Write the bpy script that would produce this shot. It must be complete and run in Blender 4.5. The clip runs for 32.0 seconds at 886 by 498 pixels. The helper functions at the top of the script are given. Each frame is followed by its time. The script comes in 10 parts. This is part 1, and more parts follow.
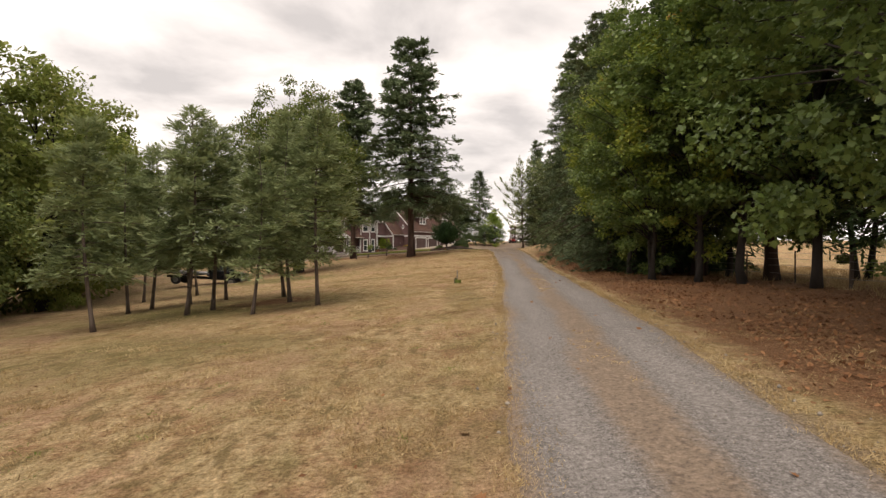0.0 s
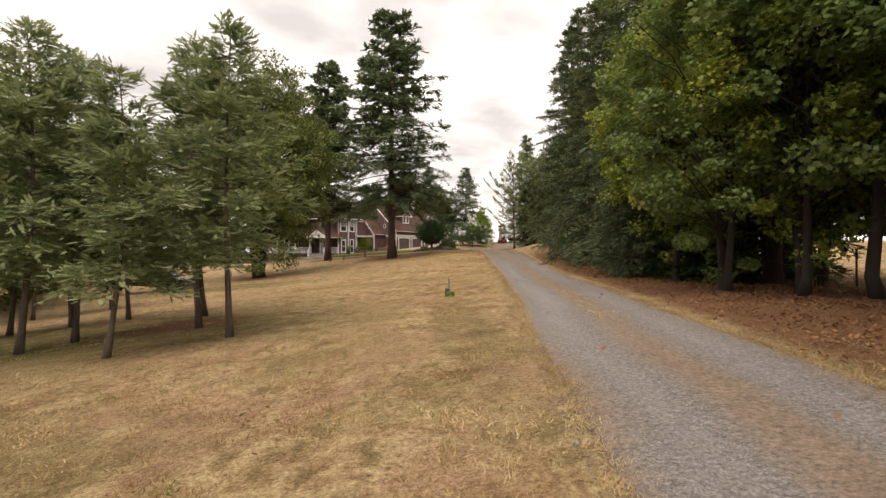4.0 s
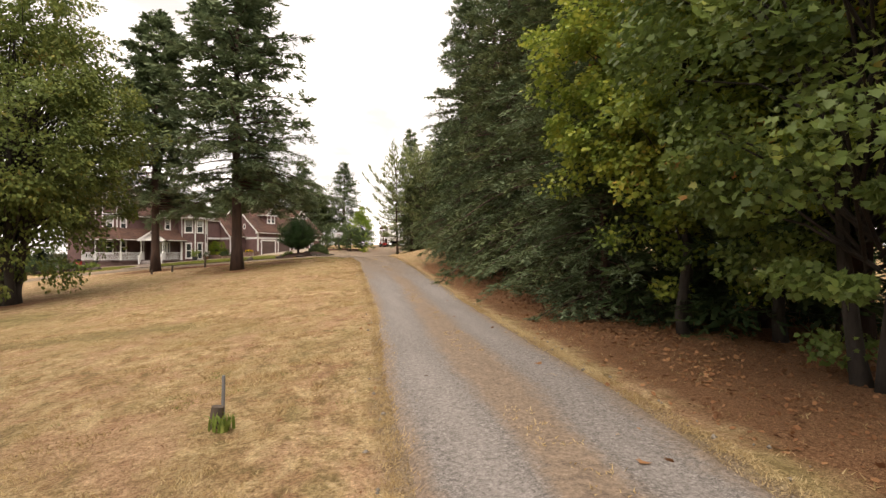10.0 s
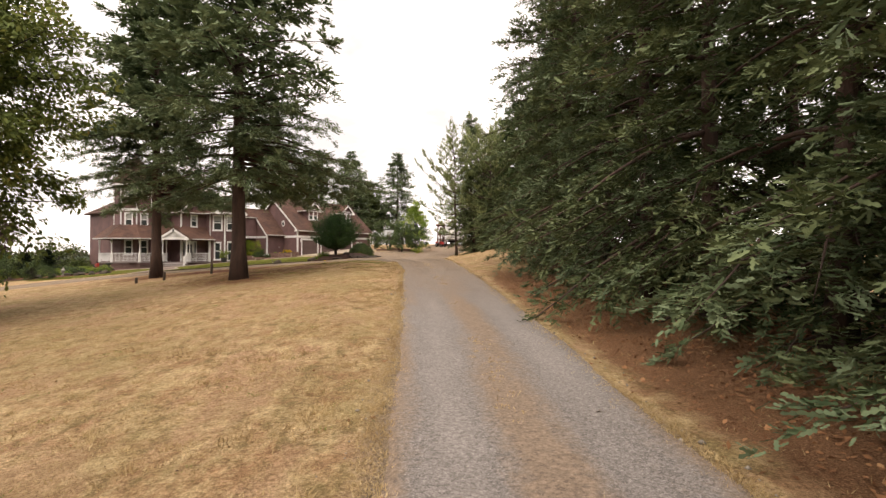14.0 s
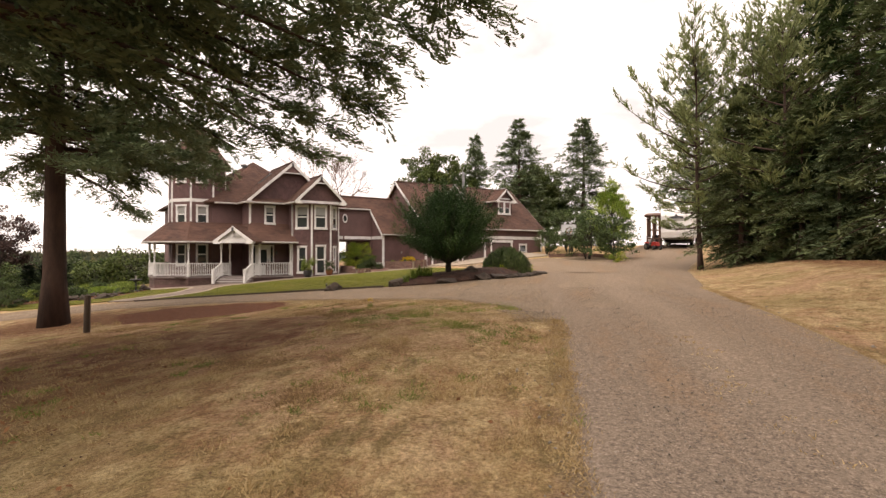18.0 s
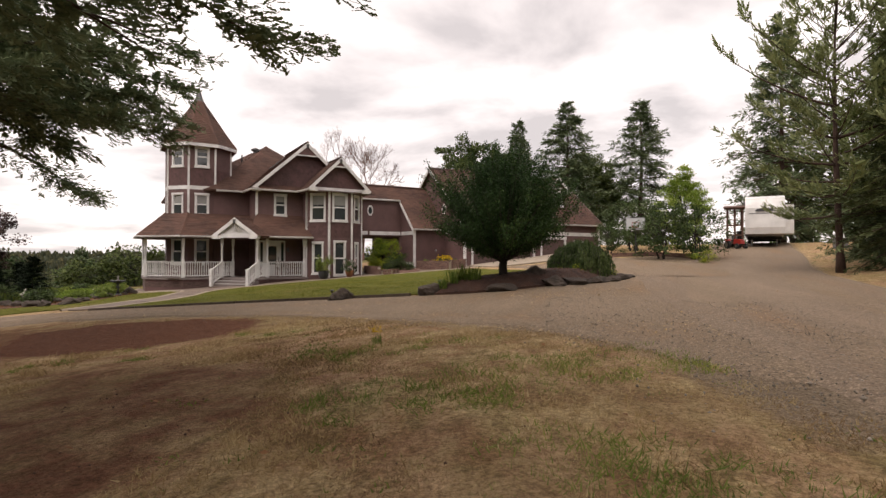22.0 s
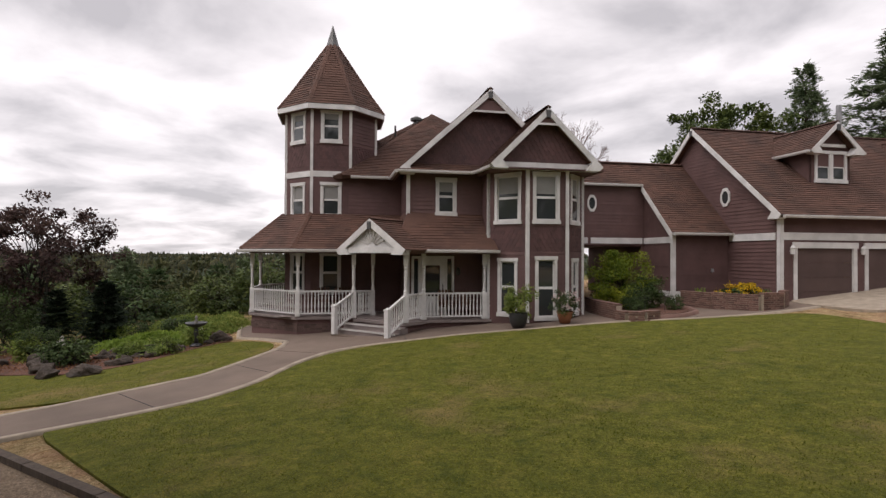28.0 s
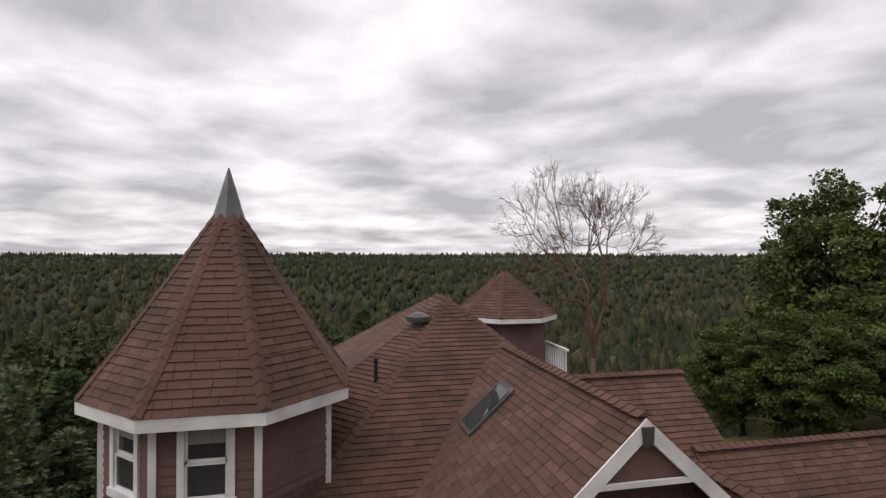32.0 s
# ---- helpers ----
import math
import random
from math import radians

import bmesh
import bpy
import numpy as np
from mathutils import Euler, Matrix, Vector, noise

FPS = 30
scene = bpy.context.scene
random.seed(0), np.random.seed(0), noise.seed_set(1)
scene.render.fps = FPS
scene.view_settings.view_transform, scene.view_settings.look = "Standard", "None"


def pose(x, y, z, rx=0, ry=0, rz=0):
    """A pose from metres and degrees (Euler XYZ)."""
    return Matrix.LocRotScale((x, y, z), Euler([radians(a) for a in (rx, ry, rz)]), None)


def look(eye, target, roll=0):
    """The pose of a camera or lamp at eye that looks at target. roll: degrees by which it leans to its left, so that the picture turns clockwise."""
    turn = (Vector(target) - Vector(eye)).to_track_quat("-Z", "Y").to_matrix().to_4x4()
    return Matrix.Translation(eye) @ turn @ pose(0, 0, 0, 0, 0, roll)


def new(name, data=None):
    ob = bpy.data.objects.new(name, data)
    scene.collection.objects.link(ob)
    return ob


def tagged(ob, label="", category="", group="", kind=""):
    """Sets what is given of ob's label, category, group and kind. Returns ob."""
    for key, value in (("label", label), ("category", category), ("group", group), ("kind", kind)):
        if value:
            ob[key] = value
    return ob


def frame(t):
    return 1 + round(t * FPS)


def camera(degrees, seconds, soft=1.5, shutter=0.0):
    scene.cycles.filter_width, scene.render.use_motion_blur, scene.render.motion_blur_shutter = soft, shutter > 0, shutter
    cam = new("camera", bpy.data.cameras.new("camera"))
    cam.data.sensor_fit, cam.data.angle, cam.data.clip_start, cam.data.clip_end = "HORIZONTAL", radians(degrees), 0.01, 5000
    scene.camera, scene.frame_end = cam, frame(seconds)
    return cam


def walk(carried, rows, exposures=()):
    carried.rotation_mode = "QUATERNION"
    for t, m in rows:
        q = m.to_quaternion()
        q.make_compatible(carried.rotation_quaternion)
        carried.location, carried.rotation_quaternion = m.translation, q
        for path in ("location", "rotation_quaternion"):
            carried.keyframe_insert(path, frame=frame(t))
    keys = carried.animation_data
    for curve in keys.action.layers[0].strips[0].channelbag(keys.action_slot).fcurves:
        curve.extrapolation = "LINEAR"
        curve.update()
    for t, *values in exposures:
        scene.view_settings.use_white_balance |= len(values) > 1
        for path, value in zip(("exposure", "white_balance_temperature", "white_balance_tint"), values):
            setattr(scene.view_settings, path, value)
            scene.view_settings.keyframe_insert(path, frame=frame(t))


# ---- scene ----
cam = camera(79.4, 32.0, 1.4)
PATH = [
    (0, -4.112, -30.242, 1.327, -1.43, 0.50, -0.14),
    (0.5, -4.129, -29.431, 1.443, -1.54, 0.50, -0.10),
    (1, -4.133, -28.612, 1.521, -1.56, 0.52, -0.03),
    (1.5, -4.130, -27.795, 1.531, -1.58, 0.54, 0.05),
    (2, -4.086, -26.995, 1.526, -1.58, 0.53, 0.04),
    (2.5, -4.004, -26.177, 1.503, -1.53, 0.52, 0.11),
    (4.5, -3.971, -22.492, 1.294, -5.20, 0.75, -0.18),
    (5, -3.918, -21.770, 1.297, -9.23, 0.86, -0.41),
    (5.5, -3.819, -21.028, 1.380, -12.67, 0.88, -0.31),
    (6, -3.748, -20.408, 1.607, -13.84, 0.75, 0.01),
    (6.5, -3.640, -19.687, 1.772, -14.56, 0.76, -0.05),
    (7, -3.458, -18.945, 1.872, -14.94, 0.75, -0.17),
    (7.5, -3.284, -18.158, 1.948, -15.26, 0.75, -0.05),
    (8, -3.076, -17.282, 2.000, -15.39, 0.72, 0.04),
    (8.5, -2.842, -16.345, 2.052, -15.51, 0.73, 0.07),
    (9, -2.576, -15.362, 2.059, -15.61, 0.68, 0.09),
    (9.5, -2.315, -14.346, 2.053, -15.69, 0.68, 0.11),
    (10, -2.055, -13.159, 2.019, -15.57, 0.72, 0.11),
    (10.5, -1.704, -11.808, 2.107, -14.37, 0.65, -0.01),
    (11, -1.314, -10.391, 2.194, -12.91, 0.64, -0.15),
    (11.5, -0.943, -8.941, 2.256, -11.60, 0.58, 0.01),
    (12, -0.639, -7.431, 2.239, -10.89, 0.65, -0.17),
    (12.5, -0.399, -5.897, 2.219, -10.26, 0.62, -0.19),
    (13, -0.179, -4.363, 2.238, -9.79, 0.53, 0.02),
    (13.5, -0.015, -2.825, 2.299, -9.57, 0.61, -0.09),
    (14, 0.176, -1.288, 2.340, -9.27, 0.61, -0.03),
    (16, 2.750, 21.306, 3.132, -3.50, 0.62, -0.05),
    (16.5, 2.689, 22.253, 3.129, -0.32, 0.59, -0.06),
    (17, 2.634, 23.190, 3.137, 3.85, 0.57, 0.03),
    (17.5, 2.589, 24.062, 3.123, 7.88, 0.57, 0.06),
    (18, 2.475, 24.874, 3.115, 10.60, 0.57, 0.04),
    (18.5, 2.345, 25.694, 3.100, 11.97, 0.60, 0.04),
    (19, 2.179, 26.443, 3.081, 12.69, 0.58, 0.07),
    (19.5, 1.990, 27.212, 3.090, 13.19, 0.55, 0.01),
    (20, 1.794, 28.040, 3.089, 13.63, 0.54, -0.02),
    (20.5, 1.561, 28.867, 3.009, 13.91, 0.62, -0.06),
    (21, 1.276, 29.709, 2.968, 14.05, 0.68, -0.07),
    (21.5, 0.965, 30.629, 2.942, 14.17, 0.69, -0.15),
    (22, 0.626, 31.631, 2.918, 14.23, 0.69, -0.17),
    (22.5, 0.311, 32.687, 2.891, 14.95, 0.75, -0.02),
    (23, -0.069, 33.792, 2.869, 16.76, 0.75, -0.10),
    (23.5, -0.452, 34.918, 2.847, 19.34, 0.68, -0.11),
    (24, -0.882, 36.065, 2.815, 20.59, 0.69, -0.20),
    (24.5, -1.353, 37.195, 2.800, 23.32, 0.59, -0.08),
    (25, -1.867, 38.345, 2.777, 25.97, 0.60, -0.10),
    (25.5, -2.452, 39.491, 2.808, 28.88, 0.59, -0.14),
    (26, -3.089, 40.633, 2.846, 31.16, 0.79, -0.06),
    (26.5, -3.772, 41.796, 2.970, 33.47, 0.80, -0.01),
    (28.5, -7.471, 46.070, 4.388, 33.93, 0.72, -0.34),
    (29, -8.466, 47.267, 5.126, 33.82, 0.70, -0.37),
    (29.5, -9.361, 48.462, 6.025, 33.90, 0.72, -0.37),
    (30, -10.263, 49.716, 6.988, 33.99, 0.72, -0.37),
    (30.5, -11.259, 50.958, 8.103, 33.71, 0.63, -0.49),
    (31, -12.321, 52.307, 9.402, 33.50, 0.53, -0.29),
    (31.5, -13.478, 53.872, 10.777, 33.41, 0.67, 0.03),
    (32, -14.672, 55.248, 12.285, 32.52, 0.51, -0.02),
]
EXPOSURE = [(0.0, 0.75, 7400, 14), (5.0, 1.05, 7500, 14), (9.0, 1.25, 7600, 14), (11.5, 1.32, 7500, 14), (13.5, 1.30, 7500, 15), (16.5, 1.26, 7800, 19), (19.0, 1.15, 7600, 19), (21.0, 0.92, 7300, 18), (24.0, 0.60, 7050, 17), (28.0, 0.50, 6700, 16), (30.0, 0.48, 6650, 15), (32.0, 0.28, 6600, 15)]
walk(cam, [(t, pose(x, y, z, 90 + pitch, roll, yaw)) for t, x, y, z, yaw, pitch, roll in PATH], EXPOSURE)

# ---- light and sky ----
world = bpy.data.worlds.new("overcast_sky")
scene.world = world
world.use_nodes = True
_n, _l = world.node_tree.nodes, world.node_tree.links
_n.clear()
_out, _bg = _n.new("ShaderNodeOutputWorld"), _n.new("ShaderNodeBackground")
_sky = _n.new("ShaderNodeTexSky")
_sky.sky_type, _sky.sun_disc = "NISHITA", False
_sky.sun_elevation, _sky.sun_rotation = radians(50), radians(200)
_skyg = _n.new("ShaderNodeVectorMath")
_skyg.operation = "SCALE"
_skyg.inputs["Scale"].default_value = 0.09
_l.new(_sky.outputs["Color"], _skyg.inputs[0])
_tc = _n.new("ShaderNodeTexCoord")
_sep = _n.new("ShaderNodeSeparateXYZ")
_l.new(_tc.outputs["Generated"], _sep.inputs[0])
# clouds lie on a flat layer: direction divided by its height
_h = _n.new("ShaderNodeMath")
_h.operation, _h.inputs[1].default_value = "MAXIMUM", 0.0
_l.new(_sep.outputs["Z"], _h.inputs[0])
_h2 = _n.new("ShaderNodeMath")
_h2.operation, _h2.inputs[1].default_value = "ADD", 0.16
_l.new(_h.outputs[0], _h2.inputs[0])
_div = _n.new("ShaderNodeVectorMath")
_div.operation = "DIVIDE"
_cmb = _n.new("ShaderNodeCombineXYZ")
for _k in ("X", "Y", "Z"):
    _l.new(_h2.outputs[0], _cmb.inputs[_k])
_l.new(_tc.outputs["Generated"], _div.inputs[0])
_l.new(_cmb.outputs[0], _div.inputs[1])
_map = _n.new("ShaderNodeMapping")
_map.inputs["Scale"].default_value = (1.0, 1.0, 0.0)
_map.inputs["Location"].default_value = (3.1, 1.7, 0.0)
_l.new(_div.outputs[0], _map.inputs[0])
_c1, _c2 = _n.new("ShaderNodeTexNoise"), _n.new("ShaderNodeTexNoise")
_c1.inputs["Scale"].default_value, _c1.inputs["Detail"].default_value, _c1.inputs["Roughness"].default_value = 1.5, 7.0, 0.52
_c1.inputs["Distortion"].default_value = 0.25
_c2.inputs["Scale"].default_value, _c2.inputs["Detail"].default_value = 0.35, 2.0
_l.new(_map.outputs[0], _c1.inputs["Vector"])
_l.new(_map.outputs[0], _c2.inputs["Vector"])
_add = _n.new("ShaderNodeMath")
_add.operation = "MULTIPLY_ADD"
_add.inputs[1].default_value = 0.55
_l.new(_c2.outputs["Fac"], _add.inputs[0])
_l.new(_c1.outputs["Fac"], _add.inputs[2])
_ramp = _n.new("ShaderNodeValToRGB")
_ramp.color_ramp.elements[0].position, _ramp.color_ramp.elements[0].color = 0.61, (0.42, 0.42, 0.438, 1)
_ramp.color_ramp.elements[1].position, _ramp.color_ramp.elements[1].color = 0.96, (0.92, 0.91, 0.925, 1)
_l.new(_add.outputs[0], _ramp.inputs[0])
_mix = _n.new("ShaderNodeMix")
_mix.data_type = "RGBA"
_mix.inputs["Factor"].default_value = 0.94
_l.new(_skyg.outputs[0], _mix.inputs["A"])
_l.new(_ramp.outputs["Color"], _mix.inputs["B"])
_l.new(_mix.outputs["Result"], _bg.inputs["Color"])
_bg.inputs["Strength"].default_value = 1.0
_l.new(_bg.outputs[0], _out.inputs[0])

sun = new("sun", bpy.data.lights.new("sun", "SUN"))
sun.data.energy, sun.data.angle, sun.data.color = 1.4, radians(60), (1.0, 0.97, 0.93)
sun.matrix_world = look((0, 0, 60), (14, 34, 0))


# ---- materials ----
def shader(name):
    m = bpy.data.materials.new(name)
    m.use_nodes = True
    nt = m.node_tree
    return m, nt, nt.nodes["Principled BSDF"]


def noise_node(nt, scale, detail=4.0, rough=0.6, vec=None, dim=None):
    n = nt.nodes.new("ShaderNodeTexNoise")
    n.inputs["Scale"].default_value, n.inputs["Detail"].default_value, n.inputs["Roughness"].default_value = scale, detail, rough
    if vec is not None:
        nt.links.new(vec, n.inputs["Vector"])
    return n.outputs["Fac"]


def ramp_node(nt, fac, stops):
    r = nt.nodes.new("ShaderNodeValToRGB")
    while len(r.color_ramp.elements) < len(stops):
        r.color_ramp.elements.new(0.5)
    for e, (p, c) in zip(r.color_ramp.elements, stops):
        e.position, e.color = p, (*c, 1) if len(c) == 3 else c
    nt.links.new(fac, r.inputs[0])
    return r.outputs["Color"]


def mix_node(nt, fac, a, b, mode="MIX"):
    m = nt.nodes.new("ShaderNodeMix")
    m.data_type, m.blend_type = "RGBA", mode
    for key, v in (("Factor", fac), ("A", a), ("B", b)):
        s = m.inputs[key]
        if isinstance(v, (int, float)):
            s.default_value = v
        elif isinstance(v, tuple):
            s.default_value = (*v, 1)
        else:
            nt.links.new(v, s)
    return m.outputs["Result"]


def bump_node(nt, bsdf, height, strength, dist):
    b = nt.nodes.new("ShaderNodeBump")
    b.inputs["Strength"].default_value, b.inputs["Distance"].default_value = strength, dist
    nt.links.new(height, b.inputs["Height"])
    nt.links.new(b.outputs[0], bsdf.inputs["Normal"])


def coords(nt, which="Object", scale=None):
    c = nt.nodes.new("ShaderNodeTexCoord").outputs[which]
    if scale:
        m = nt.nodes.new("ShaderNodeMapping")
        m.inputs["Scale"].default_value = scale
        nt.links.new(c, m.inputs[0])
        c = m.outputs[0]
    return c


def surface(name, a, b, fine=40.0, wide=1.2, rough=0.7, bump=0.3, dist=0.005, metal=0.0, stretch=None, rand=0.0, spec=None):
    """Two-scale mottled surface between the colours a and b."""
    m, nt, p = shader(name)
    v = coords(nt, "Object", stretch)
    f, w = noise_node(nt, fine, 5.0, 0.65, v), noise_node(nt, wide, 3.0, 0.6, v)
    col = mix_node(nt, f, a, b)
    col = mix_node(nt, ramp_node(nt, w, [(0.35, (0, 0, 0)), (0.7, (1, 1, 1))]), col, tuple(x * 0.78 for x in b))
    if rand:
        r = nt.nodes.new("ShaderNodeNewGeometry").outputs["Random Per Island"] if rand > 0 else nt.nodes.new("ShaderNodeObjectInfo").outputs["Random"]
        k = abs(rand)
        col = mix_node(nt, 1.0, col, ramp_node(nt, r, [(0.0, (1 - k, 1 - k, 1 - k)), (1.0, (1, 1, 1))]), "MULTIPLY")
    nt.links.new(col, p.inputs["Base Color"])
    p.inputs["Roughness"].default_value, p.inputs["Metallic"].default_value = rough, metal
    if spec is not None:
        p.inputs["Specular IOR Level"].default_value = spec
    bump_node(nt, p, f, bump, dist)
    return m


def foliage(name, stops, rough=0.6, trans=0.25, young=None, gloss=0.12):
    """Leaves: a colour for each leaf from a ramp, some light through them; young: paler colour painted at the shoots'
    ends, for new needles and for the light that tips catch.
    """
    m, nt, p = shader(name)
    r = nt.nodes.new("ShaderNodeNewGeometry").outputs["Random Per Island"]
    w = noise_node(nt, 0.45, 3.0, 0.6, coords(nt))
    add = nt.nodes.new("ShaderNodeMath")
    add.operation, add.inputs[1].default_value, add.use_clamp = "MULTIPLY_ADD", 0.5, True
    nt.links.new(r, add.inputs[0])
    half = nt.nodes.new("ShaderNodeMath")
    half.operation, half.inputs[1].default_value, half.inputs[2].default_value = "MULTIPLY_ADD", 1.5, -0.5
    nt.links.new(w, half.inputs[0])
    nt.links.new(half.outputs[0], add.inputs[2])
    col = ramp_node(nt, add.outputs[0], stops)
    # pale new needles and lit tips, both put into the colour
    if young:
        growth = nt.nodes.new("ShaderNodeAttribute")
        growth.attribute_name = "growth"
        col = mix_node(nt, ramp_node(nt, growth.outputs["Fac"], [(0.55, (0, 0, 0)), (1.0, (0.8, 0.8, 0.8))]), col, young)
    nt.links.new(col, p.inputs["Base Color"])
    p.inputs["Roughness"].default_value = rough
    p.inputs["Specular IOR Level"].default_value = gloss
    t = nt.nodes.new("ShaderNodeBsdfTranslucent")
    nt.links.new(col, t.inputs["Color"])
    x = nt.nodes.new("ShaderNodeMixShader")
    x.inputs[0].default_value = trans
    out = nt.nodes["Material Output"]
    nt.links.new(p.outputs[0], x.inputs[1])
    nt.links.new(t.outputs[0], x.inputs[2])
    nt.links.new(x.outputs[0], out.inputs[0])
    return m


M_SIDING = surface("mauve_brown_paint", (0.176, 0.096, 0.090), (0.130, 0.070, 0.066), 60, 0.9, 0.75, 0.2, 0.003, rand=0.18)
M_SCALE = surface("fish_scale_paint", (0.150, 0.072, 0.069), (0.104, 0.052, 0.050), 60, 0.9, 0.75, 0.25, 0.003, rand=0.3)
M_WHITE = surface("white_trim_paint", (0.80, 0.79, 0.78), (0.68, 0.67, 0.66), 25, 1.5, 0.5, 0.1, 0.002)
M_SHINGLE = surface("brown_asphalt_shingle", (0.165, 0.081, 0.056), (0.092, 0.046, 0.033), 90, 0.7, 0.9, 0.8, 0.004, rand=0.38)
M_DECK = surface("grey_porch_boards", (0.340, 0.281, 0.264), (0.238, 0.196, 0.187), 30, 1.2, 0.6, 0.2, 0.002, rand=0.2)
M_BRICK = surface("mottled_red_brick", (0.34, 0.195, 0.155), (0.215, 0.122, 0.098), 35, 2.0, 0.85, 0.5, 0.004, rand=-0.5)
M_CONC = surface("worn_concrete", (0.215, 0.160, 0.125), (0.155, 0.114, 0.088), 60, 0.5, 0.85, 0.5, 0.004)
M_EDGE = surface("pale_concrete_edging", (0.43, 0.36, 0.28), (0.31, 0.255, 0.195), 45, 3.0, 0.85, 0.4, 0.004)
M_LEAD = surface("dull_lead_cap", (0.16, 0.155, 0.15), (0.10, 0.10, 0.10), 12, 2.0, 0.45, 0.15, 0.003, metal=0.6)
M_GUTTER = surface("grey_white_gutter", (0.62, 0.60, 0.58), (0.52, 0.50, 0.48), 20, 1.0, 0.45, 0.05, 0.002)
M_GDOOR = surface("brown_garage_door", (0.121, 0.076, 0.069), (0.098, 0.061, 0.056), 40, 0.8, 0.6, 0.1, 0.002)
M_DARK = surface("dark_interior", (0.018, 0.015, 0.014), (0.012, 0.011, 0.01), 10, 1.0, 0.8, 0.1, 0.002)
M_ROCK = surface("dark_basalt_boulder", (0.125, 0.094, 0.072), (0.038, 0.030, 0.025), 9, 2.0, 0.92, 1.0, 0.07)
M_BARKF = surface("fir_bark", (0.120, 0.068, 0.050), (0.045, 0.027, 0.021), 9, 1.0, 0.95, 1.0, 0.03, stretch=(3, 3, 0.7))
M_BARKM = surface("maple_bark", (0.062, 0.05, 0.042), (0.026, 0.021, 0.018), 10, 1.0, 0.95, 1.0, 0.025, stretch=(3, 3, 0.8))
M_BARKY = surface("young_fir_bark", (0.20, 0.155, 0.125), (0.075, 0.055, 0.045), 12, 2.5, 0.95, 0.8, 0.02, stretch=(2, 2, 0.6))
M_WOODP = surface("weathered_post_wood", (0.13, 0.095, 0.07), (0.07, 0.052, 0.04), 20, 2.0, 0.9, 0.6, 0.006, stretch=(4, 4, 0.5))
M_STEEL = surface("galvanised_steel", (0.42, 0.42, 0.42), (0.30, 0.30, 0.30), 30, 2.0, 0.4, 0.1, 0.001, metal=0.9)
M_BLACK = surface("black_car_paint", (0.012, 0.012, 0.014), (0.008, 0.008, 0.009), 60, 2.0, 0.18, 0.02, 0.001, spec=0.6)
M_TYRE = surface("black_rubber", (0.02, 0.02, 0.02), (0.012, 0.012, 0.012), 30, 3.0, 0.85, 0.3, 0.003)
M_RVW = surface("white_trailer_skin", (0.78, 0.78, 0.77), (0.70, 0.69, 0.68), 15, 0.8, 0.35, 0.05, 0.002)
M_GREY = surface("mid_grey_paint", (0.20, 0.20, 0.21), (0.15, 0.15, 0.155), 20, 1.5, 0.5, 0.1, 0.002)
M_CEDAR = surface("red_brown_timber", (0.17, 0.085, 0.055), (0.10, 0.05, 0.035), 20, 1.5, 0.75, 0.3, 0.004, stretch=(1, 1, 6))
M_TERRA = surface("terracotta", (0.42, 0.17, 0.08), (0.30, 0.12, 0.06), 30, 2.0, 0.8, 0.2, 0.003)
M_POT = surface("dark_glazed_pot", (0.05, 0.05, 0.055), (0.03, 0.03, 0.033), 20, 3.0, 0.4, 0.2, 0.003)
M_STONE = surface("grey_garden_stone", (0.34, 0.32, 0.29), (0.22, 0.205, 0.185), 18, 2.0, 0.9, 0.5, 0.008)
M_BLIND = surface("white_window_blind", (0.30, 0.30, 0.285), (0.24, 0.235, 0.225), 30, 1.0, 0.7, 0.1, 0.002)
M_RED = surface("red_enamel", (0.38, 0.03, 0.025), (0.28, 0.025, 0.02), 30, 1.0, 0.4, 0.1, 0.002)
M_EARTH = surface("bark_mulch", (0.20, 0.088, 0.056), (0.085, 0.041, 0.028), 60, 2.0, 0.97, 1.0, 0.02)

M_MULCH = surface("dark_bark_mulch", (0.105, 0.050, 0.034), (0.042, 0.022, 0.016), 60, 2.0, 0.97, 1.0, 0.02)
M_SKIRT = surface("dull_brown_brick", (0.205, 0.130, 0.112), (0.135, 0.085, 0.073), 35, 2.0, 0.88, 0.5, 0.004, rand=-0.4)
M_GLASS, _nt, _p = shader("window_glass")
_p.inputs["Base Color"].default_value = (0.035, 0.04, 0.042, 1)
_p.inputs["Roughness"].default_value, _p.inputs["Specular IOR Level"].default_value = 0.04, 0.9
M_CLEAR, _nt, _p = shader("clear_backboard")
_p.inputs["Base Color"].default_value = (0.6, 0.63, 0.65, 1)
_p.inputs["Roughness"].default_value, _p.inputs["Alpha"].default_value = 0.15, 0.75
M_WATER, _nt, _p = shader("pond_water")
_p.inputs["Base Color"].default_value = (0.02, 0.025, 0.025, 1)
_p.inputs["Roughness"].default_value = 0.05
bump_node(_nt, _p, noise_node(_nt, 6.0, 3.0, 0.5, coords(_nt)), 0.1, 0.01)

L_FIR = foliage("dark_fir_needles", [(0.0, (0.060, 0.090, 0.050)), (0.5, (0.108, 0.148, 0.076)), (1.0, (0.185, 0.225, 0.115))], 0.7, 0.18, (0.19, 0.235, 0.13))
L_DEEP = foliage("deep_green_spruce_needles", [(0.0, (0.024, 0.043, 0.018)), (0.5, (0.050, 0.083, 0.032)), (1.0, (0.109, 0.143, 0.054))], 0.7, 0.14)
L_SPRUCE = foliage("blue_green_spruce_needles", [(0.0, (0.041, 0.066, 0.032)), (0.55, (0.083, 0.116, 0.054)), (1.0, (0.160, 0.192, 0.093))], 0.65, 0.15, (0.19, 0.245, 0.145))
